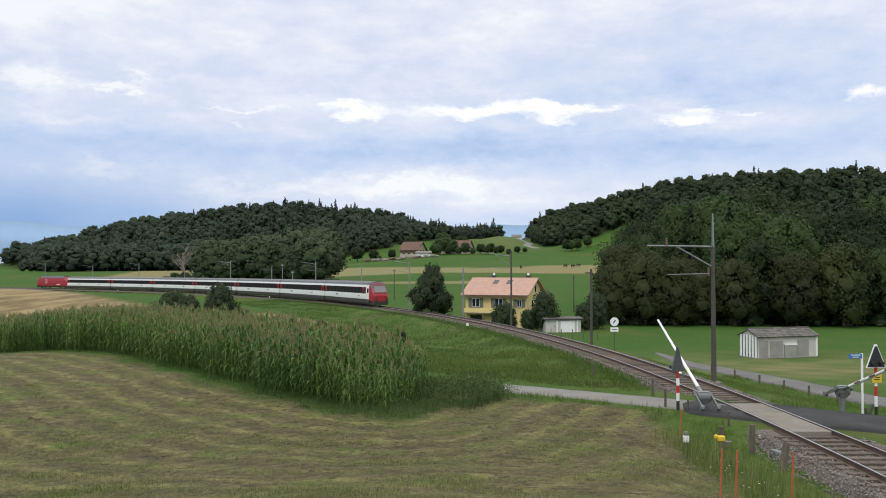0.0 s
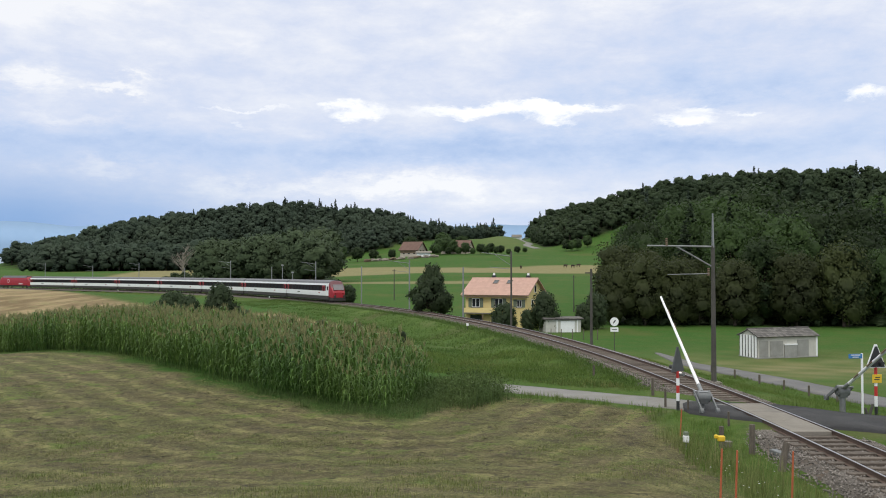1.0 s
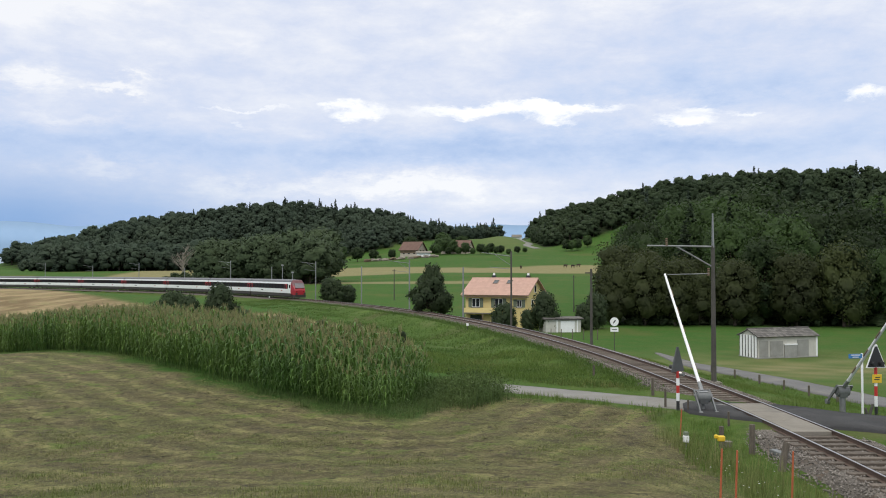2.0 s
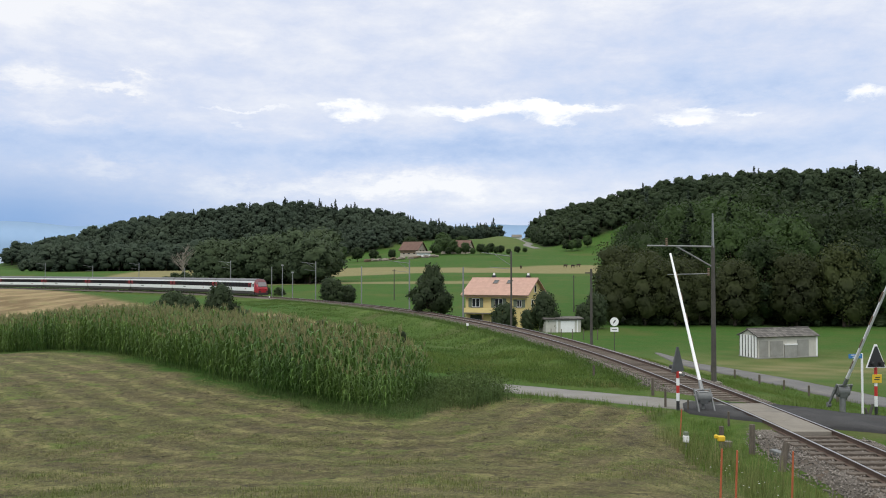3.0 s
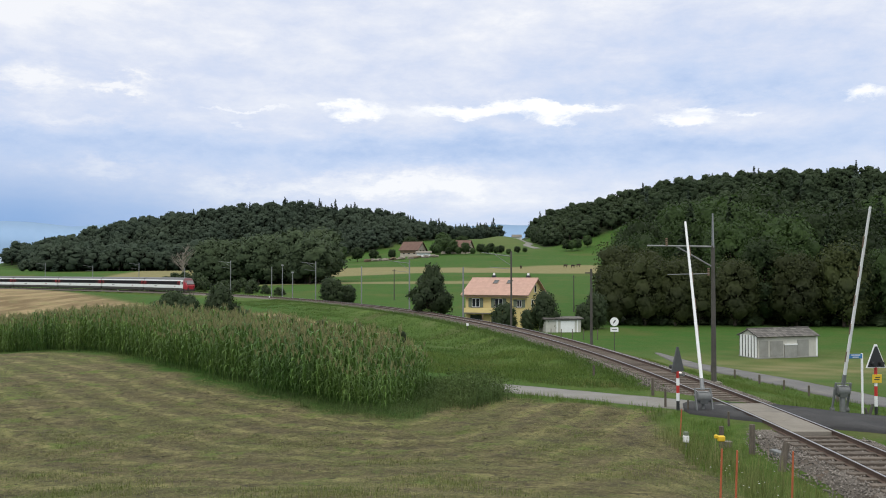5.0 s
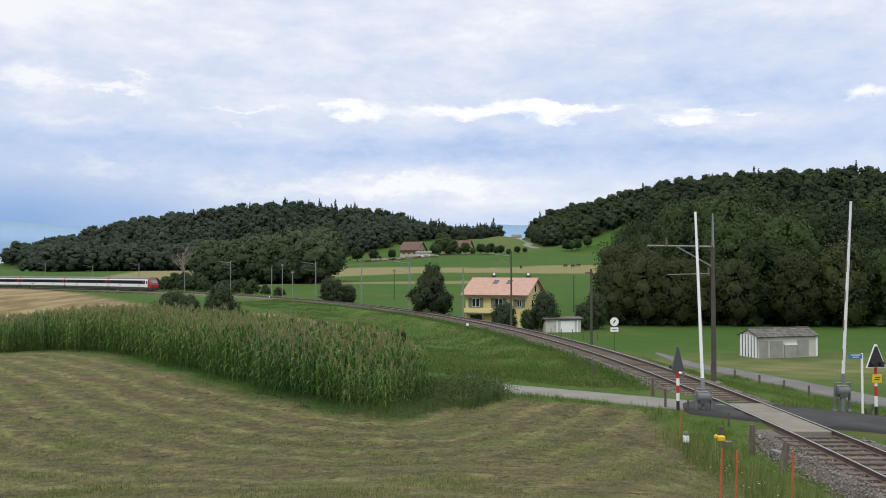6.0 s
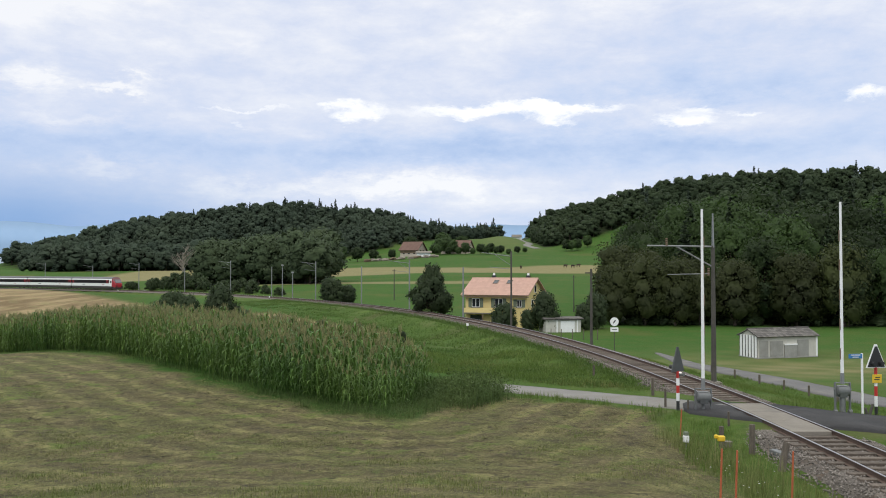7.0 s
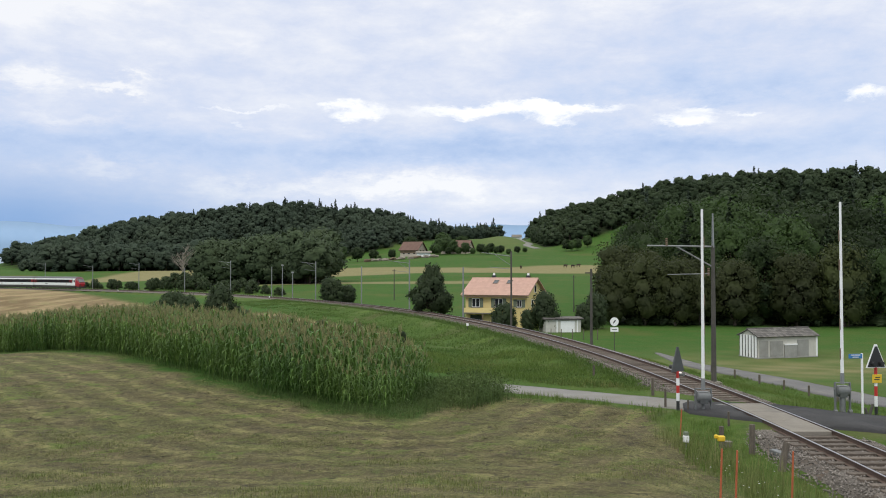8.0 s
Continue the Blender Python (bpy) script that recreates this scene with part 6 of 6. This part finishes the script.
# ---------------------------------------------------------------- single trees and bushes
def make_single_trees():
    built = broad_tree(101, 7.6, 3.7, 8500, 0.17, 0.0, 1.05, 44, 0.02, 0.27, 0.3)
    crown = built[1][0]
    crown[:, :2] *= 1.08 - 0.52 * np.clip(crown[:, 2:3] / 7.6, 0, 1.2) ** 1.1 + 0.05 * np.sin(crown[:, 2:3] * 2.7)
    orch = tree_thing("garden_tree", built, M_SHRUB, "dense tapering garden tree beside the house", "tree")
    plant(orch, -1.6, 117.0, 1.06, 1.0, 0, 0.2)
    bush = tree_thing("bush", broad_tree(102, 4.0, 2.2, 3400, 0.12, 0.0, 0.9, 24, 0.22, 0.36), M_SHRUB, "dense dark green bush", "bush", "bushes")
    # the round bush on the bank, house bushes, hedge by the line
    plant(bush, -26.4, 100.0, 1.12, 1.25, 0.3, 0.3)
    for x, y, k, kz in ((8.6, 117.5, 0.95, 1.05), (12.0, 118.5, 0.7, 0.8), (14.4, 118.8, 1.2, 1.45), (20.5, 122, 0.9, 1.0), (22.5, 124, 1.0, 1.35), (-23.3, 178, 1.7, 1.5), (-20.5, 180, 1.2, 1.1),
                        (-30.8, 97, 0.9, 1.1), (-29.0, 96, 0.8, 0.95), (-23.2, 99, 0.6, 0.42), (-24.6, 101, 0.5, 0.5), (-16, 88, 0.5, 0.4), (-12, 84, 0.45, 0.4), (-20, 92, 0.5, 0.35),
                        (-7.5, 74, 0.4, 0.35), (-3.6, 71, 0.35, 0.3), (-33, 99, 0.8, 0.9), (-31.6, 98.5, 0.85, 1.1)):
        plant(bush, x, y, k, kz, x * 3, 0.15)
    hedge = tree_thing("hedge_tree", broad_tree(103, 7.5, 3.6, 1500, 0.30, 0.0, 1.0, 26, 0.15, 0.30), M_SHRUB, "ragged hedge tree beside the railway", "tree", "hedge beside the railway")
    rs = random.Random(9)
    for s in [188 + 2.6 * i for i in range(44)]:
        c, th = rail_at(s, -7 - rs.uniform(0, 6))
        k = rs.uniform(0.3, 0.62) * (1.25 if 205 < s < 262 else 0.8)
        plant(hedge, c.x, c.y, k * 1.1, k, rs.uniform(0, 6), 0.2)
    far = tree_thing("field_tree", broad_tree(104, 9.5, 4.6, 1300, 0.5, 0.16, 0.85, 16, 0.38, 0.42, 0.2), M_LEAF, "round solitary fruit tree on the meadow", "tree", "meadow trees")
    for x, y, k in ((-58, 480, 0.95), (-49, 482, 1.0), (76, 520, 0.75), (83, 522, 0.8), (79.5, 519, 0.7), (91, 530, 0.75), (-29, 478, 0.6), (-3, 488, 0.65), (3, 492, 0.55), (9, 486, 0.5), (25, 486, 0.55), (31, 490, 0.5), (-36, 474, 0.4), (17, 482, 0.45), (38, 488, 0.4),
                    (-20, 520, 1.2), (0, 530, 1.3), (12, 530, 1.2),
                    (-2, 500, 0.95), (2.5, 505, 1.05), (6, 496, 0.8), (-5, 494, 0.7), (22, 492, 0.7), (28, 496, 0.65), (34, 494, 0.55), (13, 488, 0.75), (-40, 486, 0.75), (44, 500, 0.5), (49, 505, 0.42)):
        plant(far, x, y, k, k * rs.uniform(0.9, 1.15), rs.uniform(0, 6), 0.3)
    # bare dead tree
    r2 = np.random.RandomState(12)
    parts = [cone_np((0, 0, -0.5), (0.2, 0, 6.0), 0.5, 0.33, 7), cone_np((0.2, 0, 6.0), (0.0, 0.2, 11.5), 0.33, 0.12, 6)]
    for i in range(26):
        z = r2.uniform(4.5, 11)
        a = r2.uniform(0, 6.28)
        L = r2.uniform(1.6, 4.2)
        p = np.array((0.1, 0.05, z))
        q = p + (np.cos(a) * L, np.sin(a) * L * 0.7, L * r2.uniform(0.5, 1.1))
        parts.append(cone_np(p, q, 0.13, 0.05, 4))
        for _ in range(4):
            e = q + (r2.uniform(-1.4, 1.4), r2.uniform(-1, 1), r2.uniform(0.4, 1.6))
            parts.append(cone_np(p + (q - p) * r2.uniform(0.5, 1), e, 0.055, 0.02, 3))
    V, F = join_np(parts)
    x, y = -84.0, 272.0
    ob = new("dead_tree", np_mesh("dead_tree", V, F, [M_DEAD]))
    ob.matrix_basis = Matrix.Translation((x, y, hgt(x, y)))
    tagged(ob, "bare pale dead tree behind the railway", "tree")


make_single_trees()


# ---------------------------------------------------------------- cattle on the dry strip
def make_cattle():
    bm = B()
    box(bm, (-0.8, -0.3, 0.65), (0.75, 0.3, 1.35), bevel=0.16)
    body = bm
    ob = empty("cow", label="dark brown cow grazing on the far meadow", category="cow", group="grazing cattle")
    part("body", body, M_COW, ob)
    part("head", box(B(), (0.7, -0.14, 0.85), (1.25, 0.14, 1.25), bevel=0.08), M_COW, ob)
    for x in (-0.65, 0.55):
        for y in (-0.2, 0.2):
            part("leg", tube(B(), (x, y, -0.02), (x, y, 0.75), 0.07, 0.10, 7), M_COW, ob)
    rs = random.Random(2)
    first = True
    for x, y in ((54, 372), (57, 370), (60, 374), (-46, 372), (-7, 360), (34, 368)):
        m = Matrix.Translation((x, y, hgt(x, y))) @ Matrix.Rotation(rs.uniform(0, 6), 4, "Z")
        if first:
            ob.matrix_basis, first = m, False
        else:
            copy_thing(ob, m)


make_cattle()


# ---------------------------------------------------------------- train
HALF = 1.41


def section(bm, outline, x0, x1):
    return prism(bm, outline, "x", x0, x1)


def bogie(parent, x):
    b = part("bogie", box(B(), (x - 1.6, -1.1, 0.38), (x + 1.6, 1.1, 0.72), bevel=0.06), M_UNDER, parent, "dark bogie frame")
    for wx in (-1.25, 1.25):
        for sy in (-0.75, 0.75):
            part("wheel", tube(B(), (x + wx, sy - 0.06, 0.46), (x + wx, sy + 0.06, 0.46), 0.46, 0.46, 16), M_RAIL, b)


def coach_shell(ob, L, cab=False):
    """Coach in white with a dark window band and red doors; x runs towards the cab end."""
    a, b = -L / 2 + 0.25, L / 2 - (1.7 if cab else 0.25)
    part("lower_side", section(B(), [(-HALF, 1.08), (HALF, 1.08), (HALF + 0.02, 1.4), (HALF, 1.98), (-HALF, 1.98), (-HALF - 0.02, 1.4)], a, b), M_CARWHITE, ob, "white lower body side")
    part("window_band", section(B(), [(-HALF + 0.015, 1.981), (HALF - 0.015, 1.981), (HALF - 0.045, 3.0), (-HALF + 0.045, 3.0)], a, b), M_BAND, ob, "dark window band")
    part("cantrail", section(B(), [(-HALF + 0.03, 3.001), (HALF - 0.03, 3.001), (HALF - 0.10, 3.36), (-HALF + 0.10, 3.36)], a, b), M_CARWHITE, ob, "white strip under the roof")
    part("roof", section(B(), [(-HALF + 0.11, 3.361), (HALF - 0.11, 3.361), (1.12, 3.66), (0.7, 3.87), (0.0, 3.95), (-0.7, 3.87), (-1.12, 3.66)], a, b), M_ROOF, ob, "grey coach roof")
    part("underframe", section(B(), [(-1.25, 0.24), (1.25, 0.24), (1.38, 0.5), (1.38, 1.079), (-1.38, 1.079), (-1.38, 0.5)], a + 0.15, b - 0.1), M_UNDER, ob, "dark underframe and skirts")
    n = 10
    win = None
    span = (b - a) - 5.6
    for side in (-1, 1):
        for i in range(n):
            x = a + 2.8 + span * (i + 0.5) / n
            y = side * (HALF - 0.015)
            if win is None:
                win = part("window", box(B(), (-0.68, -0.02, 2.06), (0.68, 0.02, 2.82), bevel=0.01), M_TRAINGLASS, ob)
                win.matrix_basis = Matrix.Translation((x, y, 0))
            else:
                share("window", win, Matrix.Translation((x, y, 0)), ob)
        for x in ((a + 0.75, b - 0.75) if not cab else (a + 0.75, b - 2.6)):
            d = part("door", box(B(), (x - 0.52, side * HALF - 0.035, 1.95), (x + 0.52, side * HALF + 0.035, 2.96), bevel=0.015), M_CARRED, ob, "red upper half of the entrance door")
            part("door_leaf", box(B(), (x - 0.5, side * HALF - 0.03, 1.1), (x + 0.5, side * HALF + 0.032, 1.945), bevel=0.015), M_CARWHITE, ob, "white lower half of the entrance door")
            part("door_pane", box(B(), (x - 0.26, side * HALF - 0.042, 1.95), (x + 0.26, side * HALF + 0.042, 2.75)), M_TRAINGLASS, d)
        for k, (x0, x1) in enumerate(((-6.0, -4.6), (6.2, 6.9))):
            part("lettering_bar", box(B(), (x0, side * (HALF + 0.022) - 0.01, 1.5), (x1, side * (HALF + 0.022) + 0.01, 1.66)), M_UNDER if k == 0 else M_CARRED, ob)
    for x in (-L / 2 + 3.7, L / 2 - 3.7):
        bogie(ob, x)
    ends = (-1,) if cab else (-1, 1)
    for e in ends:
        x = e * (L / 2 - 0.25)
        part("gangway", box(B(), (min(x, x + e * 0.3), -0.65, 1.0), (max(x, x + e * 0.3), 0.65, 3.3), bevel=0.03), M_UNDER, ob, "black gangway bellows")
        for side in (-1, 1):
            part("buffer", tube(B(), (x, side * 0.88, 1.05), (x + e * 0.24, side * 0.88, 1.05), 0.12, 0.2, 10), M_UNDER, ob)


def loft(bm, rings):
    prev = None
    for ring in rings:
        vs = [bm.verts.new(p) for p in ring]
        if prev:
            for i in range(len(vs)):
                j = (i + 1) % len(vs)
                bm.faces.new((prev[i], vs[i], vs[j], prev[j]))
        else:
            bm.faces.new(vs[::-1])
        prev = vs
    bm.faces.new(prev)
    bmesh.ops.recalc_face_normals(bm, faces=bm.faces)
    return bm


def nose(ob, x0, L, zmax, material, crown=None, direction=1):
    """The slanting cab front from x0 outwards."""
    def ring(x, w, zb, zt, shoulder):
        return [(x, -w, zb), (x, w, zb), (x, w + 0.02, 1.6), (x, w - 0.04, shoulder), (x, w * 0.72, zt - 0.12), (x, 0, zt), (x, -w * 0.72, zt - 0.12), (x, -w + 0.04, shoulder), (x, -w - 0.02, 1.6)]
    d = direction
    rings = [(0.001, HALF, 0.95, zmax, 3.2), (L * 0.25, HALF - 0.02, 0.9, zmax - 0.15, 3.05), (L * 0.6, HALF - 0.12, 0.8, zmax - 0.95, 2.45), (L * 0.92, HALF - 0.25, 0.75, 2.05, 1.85), (L, HALF - 0.4, 0.8, 1.75, 1.6)]
    front = part("cab_front", loft(B(), [ring(x0 + d * k, *more) for k, *more in rings]), material, ob, "red sloping cab front")
    front.data.materials.append(crown or material)
    for f in front.data.polygons:
        f.material_index = int(f.center.z > 2.75)
    bm = B()
    a0, z0, a1, z1 = x0 + d * (L * 0.90 + 0.02), 2.14, x0 + d * (L * 0.54 + 0.02), zmax - 0.72
    vs = [(a0, -1.0, z0), (a0, 1.0, z0), (a1, 0.95, z1), (a1, -0.95, z1)]
    off = Vector((d * 0.05, 0, 0.05))
    v0 = [bm.verts.new(Vector(v) - off * 2) for v in vs]
    v1 = [bm.verts.new(Vector(v) + off) for v in vs]
    bm.faces.new(v0), bm.faces.new(v1)
    for i in range(4):
        bm.faces.new((v0[i], v0[(i + 1) % 4], v1[(i + 1) % 4], v1[i]))
    bmesh.ops.recalc_face_normals(bm, faces=bm.faces)
    part("windscreen", bm, M_SCREEN, ob, "large windscreen with the grey of the reflected sky in its colour")
    xe = x0 + d * L
    part("snow_plough", prism(B(), [(x0, 0.25), (xe + d * 0.05, 0.22), (xe + d * 0.1, 0.8), (x0, 0.9)], "y", -1.2, 1.2), M_UNDER, ob, "black plough under the nose")
    for side in (-1, 1):
        part("buffer", tube(B(), (xe - d * 0.1, side * 0.88, 1.05), (xe + d * 0.35, side * 0.88, 1.05), 0.12, 0.22, 10), M_UNDER, ob)
        part("headlight", tube(B(), (xe - d * 0.1, side * 0.72, 1.5), (xe + d * 0.03, side * 0.72, 1.5), 0.11, 0.11, 12), M_REDLAMP, ob, "round tail lamp")


COACH = 26.4


def make_train():
    cars = []
    cab = empty("control_car", label="white driving coach with a red sloping cab front", category="train", group="passenger train")
    coach_shell(cab, COACH, True)
    x0 = COACH / 2 - 1.7
    part("cab_side", section(B(), [(-HALF - 0.004, 1.07), (HALF + 0.004, 1.07), (HALF + 0.012, 1.98), (HALF - 0.06, 3.3), (-HALF + 0.06, 3.3), (-HALF - 0.012, 1.98)], x0 - 1.5, x0), M_CARWHITE, cab, "white cab side")
    for side in (-1, 1):
        part("cab_window", box(B(), (x0 - 0.9, side * HALF - 0.03, 2.1), (x0 - 0.2, side * HALF + 0.03, 2.8)), M_TRAINGLASS, cab)
    nose(cab, x0, 1.7, 3.85, M_CARRED, M_CROWN)
    cars.append((cab, 0.0, COACH))
    first = empty("passenger_coach", label="white passenger coach with a dark window band and red doors", category="train", group="passenger train")
    coach_shell(first, COACH)
    for i in range(6):
        c = first if i == 0 else copy_thing(first, Matrix.Identity(4))
        cars.append((c, COACH * (i + 1), COACH))
    loco = empty("locomotive", label="red electric locomotive with a grey ribbed roof", category="train", group="passenger train")
    L = 18.4
    a = L / 2 - 2.0
    part("body", section(B(), [(-HALF, 0.9), (HALF, 0.9), (HALF + 0.03, 1.6), (HALF, 2.6), (HALF - 0.12, 3.45), (-HALF + 0.12, 3.45), (-HALF, 2.6), (-HALF - 0.03, 1.6)], -a, a), M_CARRED, loco, "red body")
    part("roof", section(B(), [(-HALF + 0.13, 3.451), (HALF - 0.13, 3.451), (1.0, 3.95), (0.6, 4.12), (-0.6, 4.12), (-1.0, 3.95)], -a + 0.4, a - 0.4), M_ROOF, loco, "grey ribbed roof")
    for i in range(9):
        x = -5.4 + i * 1.35
        part("roof_rib", box(B(), (x - 0.06, -1.0, 3.9), (x + 0.06, 1.0, 4.17), bevel=0.02), M_ROOF, loco)
    for d in (1, -1):
        nose(loco, d * a, 1.85, 3.85, M_CARRED, direction=d)
    for side in (-1, 1):
        part("emblem", tube(B(), (-3.0, side * HALF, 2.35), (-3.0, side * (HALF + 0.05), 2.35), 0.62, 0.62, 24), M_CARWHITE, loco, "round pale emblem")
        part("emblem_centre", tube(B(), (-3.0, side * HALF, 2.35), (-3.0, side * (HALF + 0.06), 2.35), 0.5, 0.5, 24), M_CARRED, loco)
        part("lettering_bar", box(B(), (3.0, side * (HALF + 0.03) - 0.012, 1.25), (5.2, side * (HALF + 0.03) + 0.012, 1.5)), M_CARWHITE, loco)
    for x in (-5.5, 5.5):
        bogie(loco, x)
    part("underframe", section(B(), [(-1.2, 0.4), (1.2, 0.4), (1.36, 0.899), (-1.36, 0.899)], -a, a), M_UNDER, loco)
    cars.append((loco, COACH * 7, L))
    return cars


TRAIN = make_train()


# ---------------------------------------------------------------- what moves
def train_head(t):
    return 107.9 + 22.2 * t + 0.01 * t * t


def motions():
    times = [i * 0.5 for i in range(17)]
    for car, back, length in TRAIN:
        rows = []
        for t in times:
            mid = train_head(t) + back + length / 2
            p0, p1 = rail_at(mid + length * 0.36)[0], rail_at(mid - length * 0.36)[0]
            d = (p1 - p0).normalized()
            yaw, tilt = math.atan2(d.y, d.x), -math.asin(d.z)
            rows.append((t, Matrix.Translation((p0 + p1) / 2) @ Matrix.Rotation(yaw, 4, "Z") @ Matrix.Rotation(tilt, 4, "Y")))
        walk(car, rows)
    lift = [(0, 19.1), (0.5, 24.0), (1, 29.0), (1.5, 34.1), (2, 39.4), (2.5, 44.7), (3, 50.0), (3.5, 55.1), (4, 60.6), (4.5, 65.9), (5, 71.6), (5.5, 77.2), (6, 83.2), (6.5, 88.2), (7, 90.0), (7.5, 90.1), (8, 90.1)]
    for arm in BARRIERS:
        walk(arm, [(t, pose(0, 0, 0, 0, -a - (1.5 * (1 - a / 90.1) if arm is BARRIERS[0] else 0.0), 0)) for t, a in lift])


motions()
